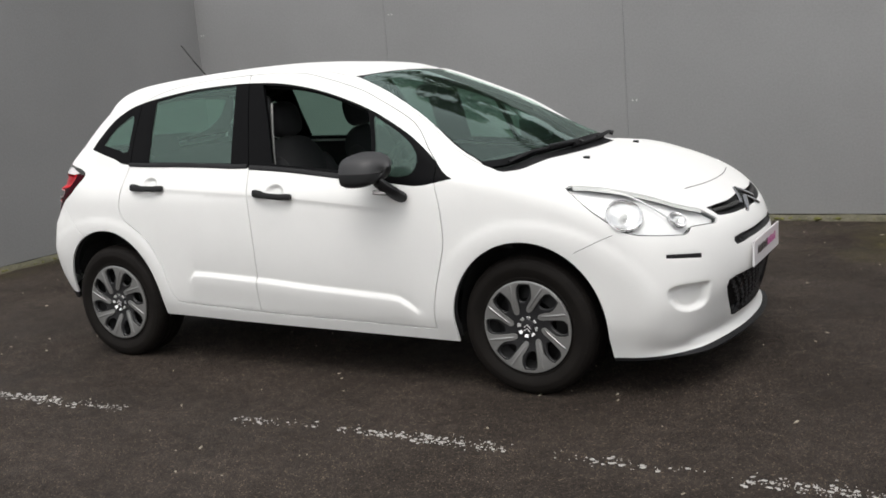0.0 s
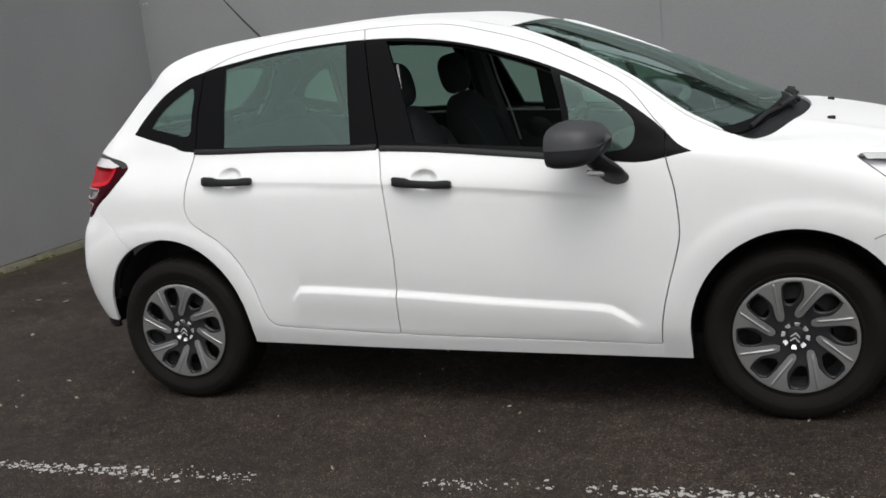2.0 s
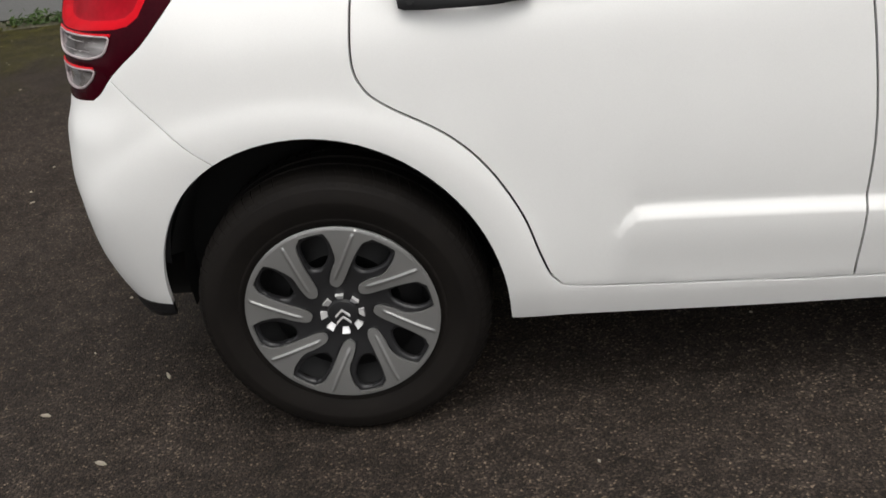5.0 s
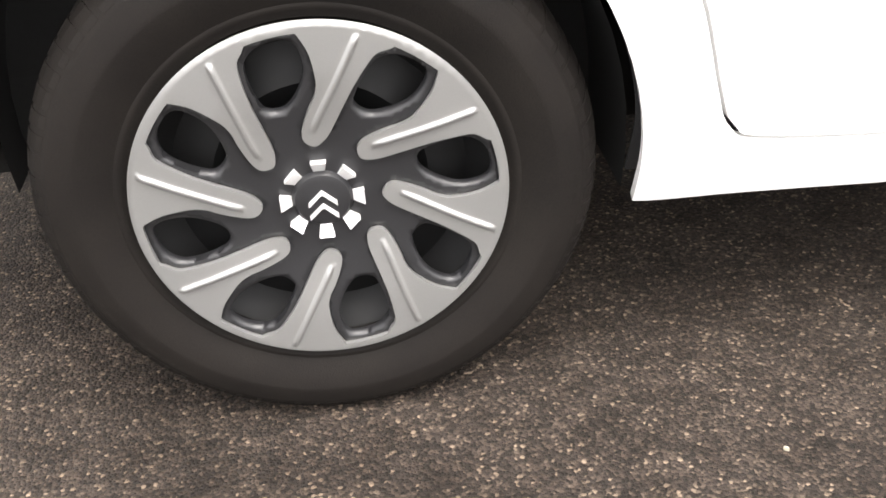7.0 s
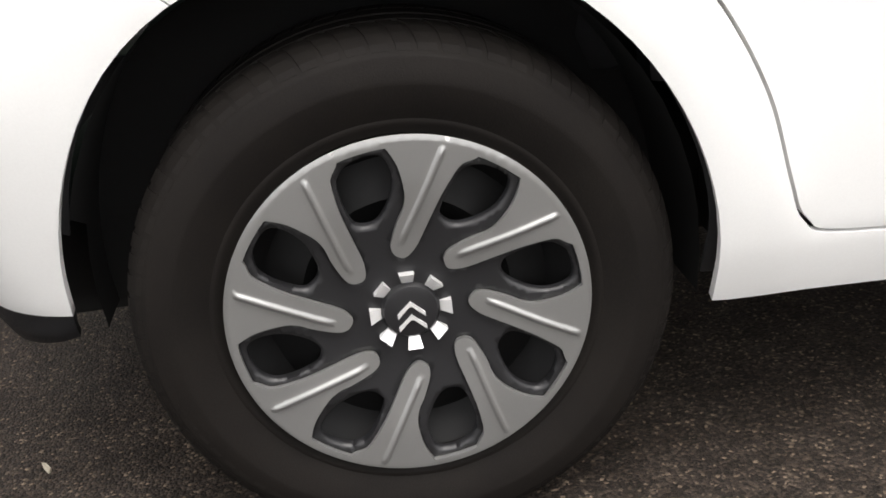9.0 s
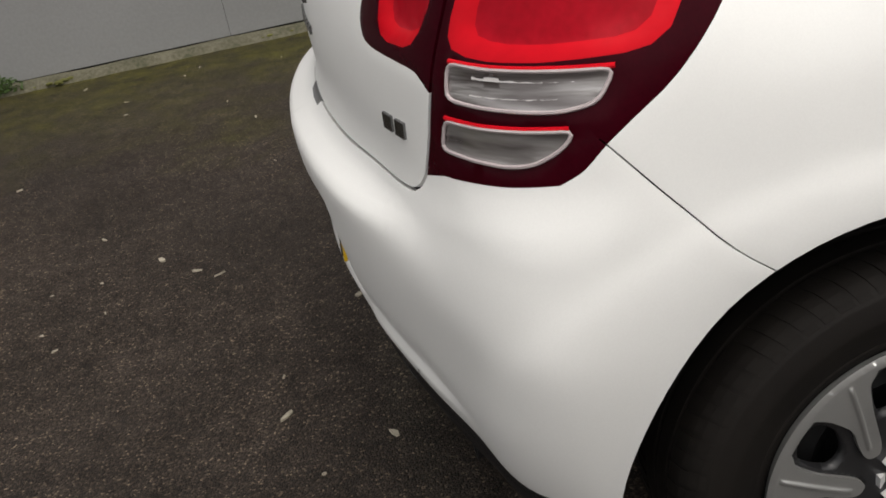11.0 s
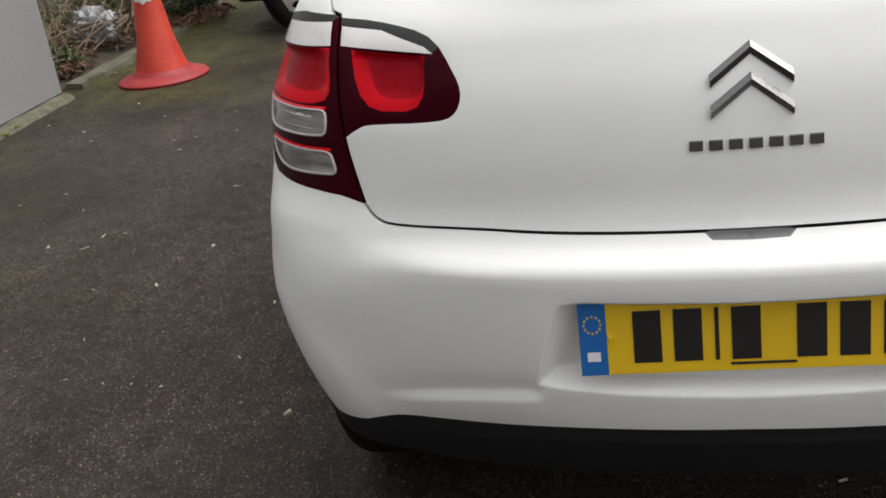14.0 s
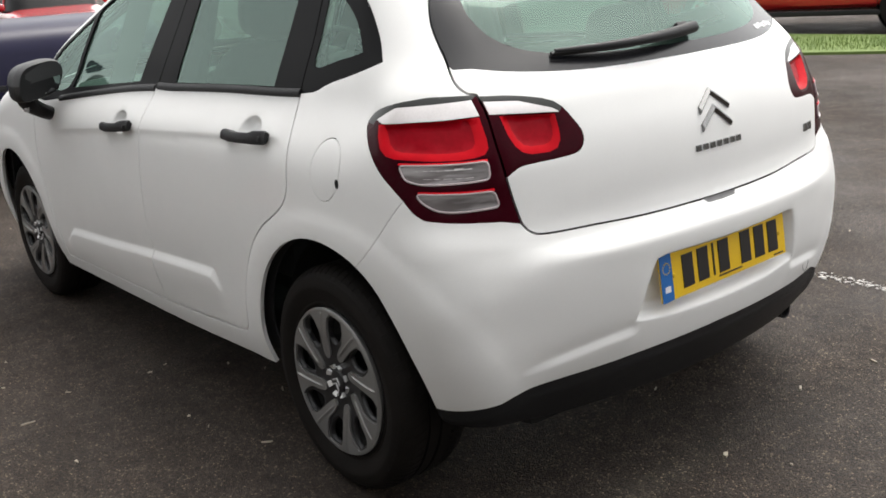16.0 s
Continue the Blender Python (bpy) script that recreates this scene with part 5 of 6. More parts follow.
for y0, y1, x0, x1 in ((-.60, -.10, 2.325, 2.44), (-.14, .42, 2.455, 2.405)):
    bm = bmesh.new()
    pts = [on_top(x0 + (x1 - x0) * i / 10 + .02 * math.sin(math.pi * i / 10), y0 + (y1 - y0) * i / 10, .010) for i in range(11)]
    tube(bm, pts, .008, 8)
    w = part("front_wiper", bm, BLACK, car)
    bm = bmesh.new()
    tube(bm, [p + Vector((-.015, 0, -.012)) for p in pts], .005, 6)
    part("wiper_blade", bm, BLACK, w)
    bm = bmesh.new()
    e = pts[-1]
    tube(bm, [pts[5] + Vector((.01, 0, .010)), e + Vector((.012, .01, .008)), e + Vector((.030, .02, -.002))], [.006, .010, .013], 8)
    part("wiper_arm", bm, BLACK, w)
for y in (-.335, .36):
    bm = bmesh.new()
    p = on_top(2.585, y, .004)
    block(bm, (p[0] - .014, y - .010, p[2] - .006), (p[0] + .014, y + .010, p[2] + .007), .004)
    part("washer_jet", bm, BLACK, car)

# nose: badge bars, grille mesh, plate, lamp internals
def on_nose_x(y, z):
    return skin_place(front([(abs(y), z)]))[0][0]


def nose_point(y, z, out=0.0):
    """On the plain skin of the nose, without its hollows."""
    p = cast(np.array([[2.4, abs(y), z]]), np.array([[1., 0., 0.]]))[0]
    return Vector((p[0] + out, y, z))


for low in (0, 1):
    for sgn in (-1, 1):
        bm = bmesh.new()
        pts = [nose_point(sgn * y, z - .044 * low, .004) for y, z in ((0, .836), (.04, .816), (.08, .792), (.115, .772))]
        tube(bm, pts, [.011, .011, .010, .008], 8)
        part("nose_chevron", bm, CHROME, nosepiece)
        if low:
            continue
        bm = bmesh.new()
        pts = [nose_point(sgn * y, z, -.012) for y, z in ((.10, .776), (.20, .773), (.30, .771), (.375, .770))]
        tube(bm, pts, .012, 8)
        part("grille_bar", bm, GRILLE_GREY, nosepiece)
for j in range(7):
    for i in range(13):
        y = -.36 + .06 * i + .03 * (j % 2)
        z = .295 + .025 * j
        if abs(y) > .24 + .9 * (z - .29):
            continue
        bm = bmesh.new()
        x = on_nose_x(y, z) + .012
        prism(bm, [(y - .026, z), (y, z + .011), (y + .026, z), (y, z - .011), (y - .020, z), (y, z - .007), (y + .020, z), (y, z + .007)][:4], x - .004, x + .004, "x")
        part("grille_rib", bm, TRIM, nosepiece, smooth=False)
bm = bmesh.new()
fm = Matrix.Translation((on_nose_x(0, .53) + .005, 0, .533)) @ Matrix.Rotation(.02, 4, "Y")
block(bm, (-.004, -.26, -.056), (.004, .26, .056), .001, fm)
fplate = part("front_plate", bm, PLATE_WHITE, car, "white show plate with printed name", smooth=False)
for k in range(13):
    bm = bmesh.new()
    y = -.19 + .029 * k
    block(bm, (.0035, y, -.012), (.0052, y + .020, .018 if k % 3 else .024), 0, fm)
    part("print_bar", bm, INK if k < 7 else PINK, fplate, smooth=False)
for sgn in (-1, 1):
    for (x, z, r, deep) in ((2.902, .795, .074, .009), (3.078, .765, .040, .009)):
        p = skin_place(side([(x, z)]))[0]
        q = side([(x, z)])
        u, v = skin_place(q + [[.02, 0]])[0] - p, skin_place(q + [[0, .02]])[0] - p
        w = np.cross(v, u)
        w = w if w[0] > 0 else -w
        nrm = Vector((w[0], sgn * w[1], w[2])).normalized()
        c = Vector((p[0], sgn * p[1], p[2])) - nrm * deep
        m = Matrix.Translation(c) @ nrm.to_track_quat("Y", "Z").to_matrix().to_4x4()
        bm = bmesh.new()
        lathe(bm, [(r * 1.05, -.012), (r * 1.04, .003), (r, .005), (r * .95, -.001), (r * .75, -.010), (r * .45, -.017), (r * .2, -.019), (.001, -.019)], 40, m=m)
        part("lamp_reflector", bm, DISH, car)
        bm = bmesh.new()
        lathe(bm, [(r * .22, -.019), (r * .20, -.004), (r * .12, .001), (.001, .002)], 20, m=m)
        part("bulb_shield", bm, LAMP_BAND, car)
    # moulded rib that parts the two lamps, and the joint from the lamp to the arch
    for name, line, rad, mat, back in (("lamp_rib", [(2.80, .893), (2.90, .862), (3.0, .805), (3.078, .742)], .0045, DISH, .012), ("bumper_joint", [(2.70, .643), (2.80, .688), (2.862, .712)], .0011, DARK, 0)):
        q = skin_place(side(line, 4))
        bm = bmesh.new()
        tube(bm, [Vector((v[0] - back * .3, sgn * (v[1] - back), v[2])) for v in q], rad, 6)
        part(name, bm, mat, car)

# red light edges and mirrored bars inside the tail lamps
for sgn in (-1, 1):
    for s0, s1, z0, z1 in ((rear([(.650, .917)])[0, 0], side([(-.342, .917)])[0, 0], .917, .916), (rear([(.648, .852)])[0, 0], side([(-.401, .854)])[0, 0], .852, .855)):
        n = 16
        p = skin_place(np.array([(s0 + (s1 - s0) * i / n, z0 + (z1 - z0) * i / n) for i in range(n + 1)]))
        bm = bmesh.new()
        tube(bm, [Vector((q[0] * .9995, sgn * (q[1] - .0015), q[2])) for q in p], .0034, 8)
        part("red_edge", bm, RED, car)
    for (sa, sb, za, zb) in ((rear([(.685, .90)])[0, 0], side([(-.372, .90)])[0, 0], .902, .906), (rear([(.685, .883)])[0, 0], side([(-.395, .88)])[0, 0], .881, .885)):
        n = 8
        bm = bmesh.new()
        rows = []
        for z in (za, zb):
            p = skin_place(np.array([(sa + (sb - sa) * i / n, z) for i in range(n + 1)]))
            rows.append([Vector((q[0] - .002, sgn * (q[1] + .001), q[2])) for q in p])
        back = [[v + Vector((.008, -sgn * .006, 0)) for v in r] for r in rows]
        loft(bm, [[rows[0][i], rows[1][i], back[1][i], back[0][i]] for i in range(n + 1)])
        part("lens_bar", bm, WHITE_LENS, car)

# chip in the paint by the filler flap
bm = bmesh.new()
p = skin_at(-.118, .857, 1)
cushion(bm, (.007, .003, .012), Matrix.Translation(p), 2.4)
part("paint_chip", bm, DARK, car)

# seal under the head lamps
for sgn in (-1, 1):
    p = skin_place(resample(join(lamp_lower[1:], lamp_upper[:2]), .012))
    bm = bmesh.new()
    tube(bm, [Vector((q[0] - .001, sgn * (q[1] - .001), q[2])) for q in p], .0022, 6)
    part("lamp_seal", bm, BLACK, car)

# joint along the front of the bonnet, and the mouldings beside the windscreen
pts = skin_place(resample(hood_front, .02))
bm = bmesh.new()
tube(bm, [Vector((q[0], -q[1], q[2] + .0008)) for q in pts] + [Vector((q[0], q[1], q[2] + .0008)) for q in pts[::-1][1:]], .0016, 6)
part("bonnet_joint", bm, DARK, car)
for sgn in (-1, 1):
    bm = bmesh.new()
    pts = skin_place(resample(screen_edge, .05))
    tube(bm, [Vector((q[0], sgn * (q[1] + .004), q[2] + .001)) for q in pts], [.004] + [.009] * (len(pts) - 2) + [.004], 8)
    part("screen_moulding", bm, PAINT, car)

# clear moulded rims of the lamp lenses
for sgn in (-1, 1):
    for area in (lamp_reverse, lamp_fog):
        p = skin_place(resample(np.vstack([area, area[:1]]), .012))
        bm = bmesh.new()
        tube(bm, [Vector((q[0] - .001, sgn * (q[1] + .0005), q[2])) for q in p], .0024, 6)
        part("lens_rim", bm, EDGE_GREY, car)


# ---- inside the car ----
def seat(x, y, rear_bench=False):
    bm = bmesh.new()
    w = .24
    cushion(bm, (.26, w, .085), pose(x + .10, y, .56, 0, -6, 0), 3.2)
    s = part("seat_cushion", bm, FABRIC, car, "black cloth car seat")
    bm = bmesh.new()
    cushion(bm, (.075, w, .31), pose(x - .19, y, .86, 0, -17, 0), 3.0)
    for k in (-1, 1):
        cushion(bm, (.07, .055, .25), pose(x - .15, y + k * .20, .82, 0, -17, 0), 2.6)
    part("seat_back", bm, FABRIC, s)
    bm = bmesh.new()
    cushion(bm, (.055, .125, .095), pose(x - .30, y, 1.245, 0, -12, 0), 2.8)
    part("head_restraint", bm, FABRIC, s)
    bm = bmesh.new()
    for k in (-.05, .05):
        tube(bm, [(x - .285, y + k, 1.18), (x - .262, y + k, 1.09)], .006, 8)
    part("restraint_post", bm, CHROME, s)


for y in (-.37, .37):
    seat(1.22, y)
bm = bmesh.new()
cushion(bm, (.24, .60, .09), pose(.42, 0, .55, 0, -6, 0), 4)
bench = part("rear_bench", bm, FABRIC, car)
bm = bmesh.new()
cushion(bm, (.08, .60, .30), pose(.14, 0, .82, 0, -20, 0), 4)
part("bench_back", bm, FABRIC, bench)
for y in (-.36, .36):
    bm = bmesh.new()
    cushion(bm, (.045, .12, .07), pose(.03, y, 1.13, 0, -14, 0), 2.8)
    part("head_restraint", bm, FABRIC, bench)
bm = bmesh.new()
rings = []
for i in range(15):
    y = -.70 + 1.40 * i / 14
    k = 1 - .25 * abs(y / .7) ** 4
    x = 1.86
    rings.append([Vector(p) for p in ((2.34, y * .92, .62), (2.36 - .35 * y * y * .5, y * .92, .985), (2.18, y, 1.005), (x + .06, y, .99 * k + .01), (x, y, .93), (x + .02, y, .80), (x + .12, y, .62))])
loft(bm, rings)
part("dashboard", bm, TRIM, car)
bm = bmesh.new()
cushion(bm, (.10, .18, .05), pose(1.90, -.37, .985), 2.5)
part("instrument_hood", bm, TRIM, car)
bm = bmesh.new()
block(bm, (1.10, -.10, .36), (1.95, .10, .58), .03)
part("centre_console", bm, TRIM, car)
bm = bmesh.new()
block(bm, (1.845, -.12, .70), (1.875, .12, .93), .01)
part("centre_stack", bm, PILLAR, car)
# steering wheel on the right
wm = pose(1.605, -.37, .955, 0, -62, 0)
bm = bmesh.new()
R, r, n, k = .185, .016, 40, 10
rings = [[wm @ Vector(((R + r * math.cos(2 * math.pi * j / k)) * math.cos(2 * math.pi * i / n), (R + r * math.cos(2 * math.pi * j / k)) * math.sin(2 * math.pi * i / n), r * math.sin(2 * math.pi * j / k))) for j in range(k)] for i in range(n)]
loft(bm, rings + rings[:1], False)
bmesh.ops.remove_doubles(bm, verts=bm.verts[:], dist=1e-5)
steer = part("steering_wheel", bm, TRIM, car)
bm = bmesh.new()
cushion(bm, (.075, .085, .028), wm, 2.8)
for a in (0, 140, 220):
    block(bm, (.05, -.022, -.010), (.18, .022, .010), .006, wm @ Matrix.Rotation(radians(a + 180), 4, "Z"))
part("wheel_hub", bm, TRIM, steer)
bm = bmesh.new()
tube(bm, [(1.62, -.37, .95), (1.98, -.37, .80)], .04, 12)
part("steering_column", bm, TRIM, steer)
bm = bmesh.new()
cushion(bm, (.02, .11, .035), pose(1.60, 0, 1.36, 0, 15, 0), 2.5)
part("interior_mirror", bm, BLACK, car)
# pale belt at the open door's pillar, and the pillar linings
for sgn in (-1, 1):
    bm = bmesh.new()
    pts = [(.955, sgn * .585, 1.36), (.975, sgn * .63, 1.20), (1.0, sgn * .69, 1.0), (1.02, sgn * .72, .80)]
    tube(bm, pts, [.05, .06, .07, .08], 8)
    part("pillar_lining", bm, TRIM, car)
    bm = bmesh.new()
    belt = [(1.03, sgn * .60, 1.33), (1.05, sgn * .645, 1.18), (1.085, sgn * .70, 1.02), (1.10, sgn * .73, .85)]
    tube(bm, belt, .006, 6)
    part("seat_belt", bm, LINING, car)
    for x0, x1 in ((.30, .88), (1.10, 1.95)):
        bm = bmesh.new()
        block(bm, (x0, sgn * .70 - .03, .50), (x1, sgn * .70 + .03, .70), .02)
        part("arm_rest", bm, TRIM, car)

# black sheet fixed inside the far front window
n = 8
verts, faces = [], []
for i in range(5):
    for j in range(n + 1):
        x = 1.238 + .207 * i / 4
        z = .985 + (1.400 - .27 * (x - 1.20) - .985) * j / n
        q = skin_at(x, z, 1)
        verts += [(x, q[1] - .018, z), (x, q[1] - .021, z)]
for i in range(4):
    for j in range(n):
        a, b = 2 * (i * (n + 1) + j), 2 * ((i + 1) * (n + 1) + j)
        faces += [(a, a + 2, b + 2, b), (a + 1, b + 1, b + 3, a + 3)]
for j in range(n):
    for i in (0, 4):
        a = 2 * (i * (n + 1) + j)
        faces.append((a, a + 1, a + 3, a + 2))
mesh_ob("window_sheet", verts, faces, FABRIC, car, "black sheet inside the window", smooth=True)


# ---- the body's true heights: low bonnet and roof crown, raised tail ----
def settle(p):
    x, y, z = np.array(p, float).T
    y = np.abs(y)
    crown = smooth_line(x, [-.35, -.1, .8, 1.5, 2.2, 2.6, 3.2], [-.006, -.022, -.023, -.039, -.060, -.065, -.057])
    dz = crown * np.clip(1 - (y / .78) ** 2, 0, 1) * ease((z - .55) / .35)
    # the foot of the windscreen pillars
    dz -= .032 * ease((x - 1.88) / .28) * ease((2.65 - x) / .3) * ease((y - .42) / .22) * ease((z - .94) / .08)
    tail = ease((-.02 - x) / .38)
    dz += tail * (.011 * ease((z - .42) / .25) + .013 * np.clip(1 - (y / .70) ** 2, 0, 1))
    dz -= .013 * ease((.34 - z) / .07) * ease((x - .30) / .06)
    dx = .016 * ease((-.22 - x) / .25) + .014 * ease((z - 1.0) / .2) * ease((-.02 - x) / .25)
    # above the shoulder the sides stand further in
    house = ease((z - .86) / .20) * ease((2.15 - x) / .5) * (1 - ease((-.12 - x) / .2) * (1 - .6 * ease((z - 1.05) / .10)))
    return np.stack([x + dx - .008 * house, np.array(p, float)[:, 1] * (1 - .012 * ease((.95 - x) / .6)) * (1 - .045 * house) + .006 * ease((.3 - x) / .4), z + dz], 1)


rolling = {o for w in car.children if w.name.startswith("wheel") for o in (w, *w.children_recursive)}
settled = set()
for o in car.children_recursive:
    if o.type != "MESH" or o in rolling or o.data in settled:
        continue
    settled.add(o.data)
    flat = np.empty(len(o.data.vertices) * 3)
    o.data.vertices.foreach_get("co", flat)
    o.data.vertices.foreach_set("co", settle(flat.reshape(-1, 3)).ravel())
    o.data.update()


# ---- the yard ----
rng = random.Random(7)
WALL = material("grey painted wall sheet", (0.275, 0.275, 0.277), 0.42, grain=(0.24, 0.24, 0.242), blotch=1.2, scale=60, bump=0.0006, vary=0.1)
CONCRETE = material("mossy concrete kerb", (0.13, 0.12, 0.085), 0.9, grain=(0.055, 0.055, 0.03), bump=0.004, scale=60, blotch=8)
ORANGE = material("orange cone plastic", (0.62, 0.065, 0.032), 0.5, vary=0.25, blotch=6, scale=90, grain=(0.45, 0.035, 0.022))
CONE_RED = material("dull red rubber", (0.33, 0.018, 0.022), 0.6, vary=0.3, blotch=8, grain=(0.20, 0.012, 0.015))
CONE_WHITE = material("scuffed white sleeve", (0.70, 0.69, 0.67), 0.5, vary=0.25, blotch=12)
TRIM_SILVER = material("scuffed silver plastic", (0.52, 0.52, 0.51), 0.35, metal=0.4, vary=0.2, blotch=14)
NAVY = material("navy blue paint", (0.006, 0.005, 0.030), 0.45, vary=0.1, coat=0.12, spec=0.2)
CAR_RED = material("red paint", (0.42, 0.012, 0.018), 0.25, vary=0.1, coat=0.8)
CAR_BLUE = material("mid blue paint", (0.03, 0.06, 0.35), 0.25, vary=0.1, coat=0.8)
LEAF = material("hedge leaves", (0.075, 0.13, 0.028), 0.5, grain=(0.03, 0.06, 0.015), blotch=3, vary=0.4)
LEAF_PALE = material("young leaves", (0.20, 0.25, 0.08), 0.5, vary=0.3)
TREE_LEAF = material("tree leaves", (0.045, 0.075, 0.022), 0.55, grain=(0.022, 0.045, 0.012), blotch=2)
TWIG = material("dry twigs", (0.20, 0.15, 0.10), 0.85, vary=0.4, blotch=20)
BARK = material("bark", (0.09, 0.07, 0.05), 0.9, bump=0.01, scale=30, vary=0.4)
SOIL = material("soil and leaf litter", (0.07, 0.05, 0.035), 0.95, bump=0.01, scale=60, vary=0.5, blotch=10)
GRASS = material("short grass", (0.13, 0.19, 0.04), 0.8, grain=(0.08, 0.13, 0.025), bump=0.006, scale=120)
SACK = material("thin white plastic", (0.40, 0.40, 0.41), 0.4, grain=(0.12, 0.115, 0.11), vary=0.25, blotch=7, scale=60, bump=0.003, coat=0.3)
DRY_LEAF = material("red-brown dead leaves", (0.16, 0.075, 0.045), 0.7, grain=(0.08, 0.05, 0.03), blotch=10, vary=0.4)
CHIP = material("worn white road paint", (0.48, 0.47, 0.45), 0.8, vary=0.3, blotch=40)
LITTER = material("pale dry leaf scraps", (0.42, 0.38, 0.30), 0.8, vary=0.4, blotch=30)
MOSS = material("yellow-green moss", (0.13, 0.13, 0.03), 0.95, bump=0.006, scale=150, vary=0.4, blotch=20)

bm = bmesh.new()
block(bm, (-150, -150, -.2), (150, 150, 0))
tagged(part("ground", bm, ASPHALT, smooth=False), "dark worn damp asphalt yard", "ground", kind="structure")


def wall(name, length, m, label):
    """Sheet cladding on a dark core, with open joints; local x along the wall, face towards -y."""
    bm = bmesh.new()
    block(bm, (0, .012, .0), (length, .20, 2.42), 0, m)
    w = tagged(part(name, bm, DARK, smooth=False), label, "wall", kind="structure")
    n = max(1, round(length / 2.45))
    for i in range(n):
        bm = bmesh.new()
        a, b = length * i / n, length * (i + 1) / n
        block(bm, (a + .0012, -.002, .045), (b - .0012, .012, 2.42), .0008, m)
        part("wall_sheet", bm, WALL, w, smooth=False)
        for dx in (.05, .085):
            for z in (1.02 - .3 * (i % 2), 1.95):
                bm = bmesh.new()
                lathe(bm, [(.0001, -.006), (.005, -.005), (.008, -.001)], 10, m=m @ Matrix.Translation((a + dx, 0, z)))
                part("fixing", bm, CONE_WHITE, w)
    bm = bmesh.new()
    k = int(length / .12)
    rows = []
    for i in range(k + 1):
        x = length * i / k
        j = lambda s: (rng.random() - .5) * s
        rows.append([m @ Vector(p) for p in ((x, .0, 0), (x, -.002, .040 + j(.008)), (x, -.055 + j(.01), .034 + j(.01)), (x, -.085 + j(.02), .010 + j(.008)), (x, -.10 + j(.02), -.01))])
    loft(bm, rows)
    tagged(part("kerb", bm, CONCRETE), "mossy concrete strip along the wall", "kerb", kind="structure")
    bm = bmesh.new()
    for i in range(int(length * 26)):
        x, r = rng.random() * length, .006 + .016 * rng.random() ** 2
        if math.sin(x * 2.3) + math.sin(x * 5.1 + 1) < rng.random() * 2 - .6:
            continue
        c = m @ Vector((x, -.06 - .05 * rng.random(), .018))
        bmesh.ops.create_icosphere(bm, subdivisions=1, radius=r, matrix=Matrix.Translation(c) @ Matrix.Diagonal((1.4, 1, .6, 1)))
    tagged(part("moss", bm, MOSS), "moss tufts along the kerb", "moss", kind="stuff")


wall("wall_north", 7.05, pose(-3.30, 3.70, 0), "grey sheet wall with open joints")
wall("wall_west", 3.1, pose(-3.30, .60, 0, 0, 0, 90), "grey sheet wall meeting the other in a corner")

# edging that runs on past the end of the sheeting
bm = bmesh.new()
rings = []
for i in range(15):
    x = 3.99 + 1.9 * i / 14
    d = .012 * math.sin(i * 2.1)
    rings.append([Vector((x, 3.68 + d, -.01)), Vector((x, 3.69 + d, .035 + .01 * math.sin(i * 1.3))), Vector((x, 3.80 + d, .045)), Vector((x, 3.84 + d, -.01))])
loft(bm, rings)
tagged(part("kerb", bm, CONCRETE), "mossy concrete edging at the foot of the soil", "kerb", kind="structure")

# crumpled white plastic sack among the cut branches
bm = bmesh.new()
bmesh.ops.create_icosphere(bm, subdivisions=4, radius=1.0)
for v in bm.verts:
    d = v.co.normalized()
    k = 1 + .16 * math.sin(7 * d.x + 3 * d.z) + .10 * math.sin(13 * d.y - 5 * d.x) + .07 * math.sin(23 * d.z + 11 * d.y) + .05 * math.sin(31 * d.x + 17 * d.z)
    v.co = Vector((d.x * .20 * k, d.y * .17 * k, max(d.z * .15 * k, -.10)))
sack = part("plastic_sack", bm, SACK)
sack.matrix_basis = pose(4.98, 4.06, .22, 0, 8, 20)
tagged(sack, "crumpled white plastic sack on the cut branches", "sack")

# weeds in the corner of the walls
WEED_SPOTS = [((-3.12, 3.60, .05), (.20, .05, .08)), ((-3.24, 3.30, .05), (.04, .32, .07)), ((-2.65, 3.62, .04), (.26, .03, .06)), ((-2.15, 3.62, .05), (.12, .03, .06))]

# traffic cone
cone = tagged(empty("traffic_cone", pose(4.10, 3.16, 0)), "orange traffic cone with a scuffed white sleeve", "traffic cone")
bm = bmesh.new()
lathe(bm, [(.001, 0), (.288, 0), (.294, .016), (.280, .030), (.225, .042), (.195, .056), (.180, .075), (.001, .075)], 40, "z")
part("cone_base", bm, CONE_RED, cone, "dull red rubber base")
bm = bmesh.new()
lathe(bm, [(.168, .07), (.158, .11), (.118, .27), (.088, .49), (.084, .52), (.064, .71), (.056, .75), (.040, .98), (.034, 1.0), (.001, 1.0)], 40, "z")
part("cone_body", bm, ORANGE, cone)
bm = bmesh.new()
rings = []
for k in range(41):
    a = 2 * math.pi * k / 40
    low = .512 + .014 * math.sin(3 * a + 1) + .008 * math.sin(11 * a)
    rings.append([Vector((r * math.cos(a), r * math.sin(a), z)) for r, z in ((.0855 + (.52 - low) * .14, low), (.0885 + (.52 - low) * .14, low + .004), (.0685, .708), (.0645, .712))])
loft(bm, rings, False)
part("sleeve", bm, CONE_WHITE, cone)


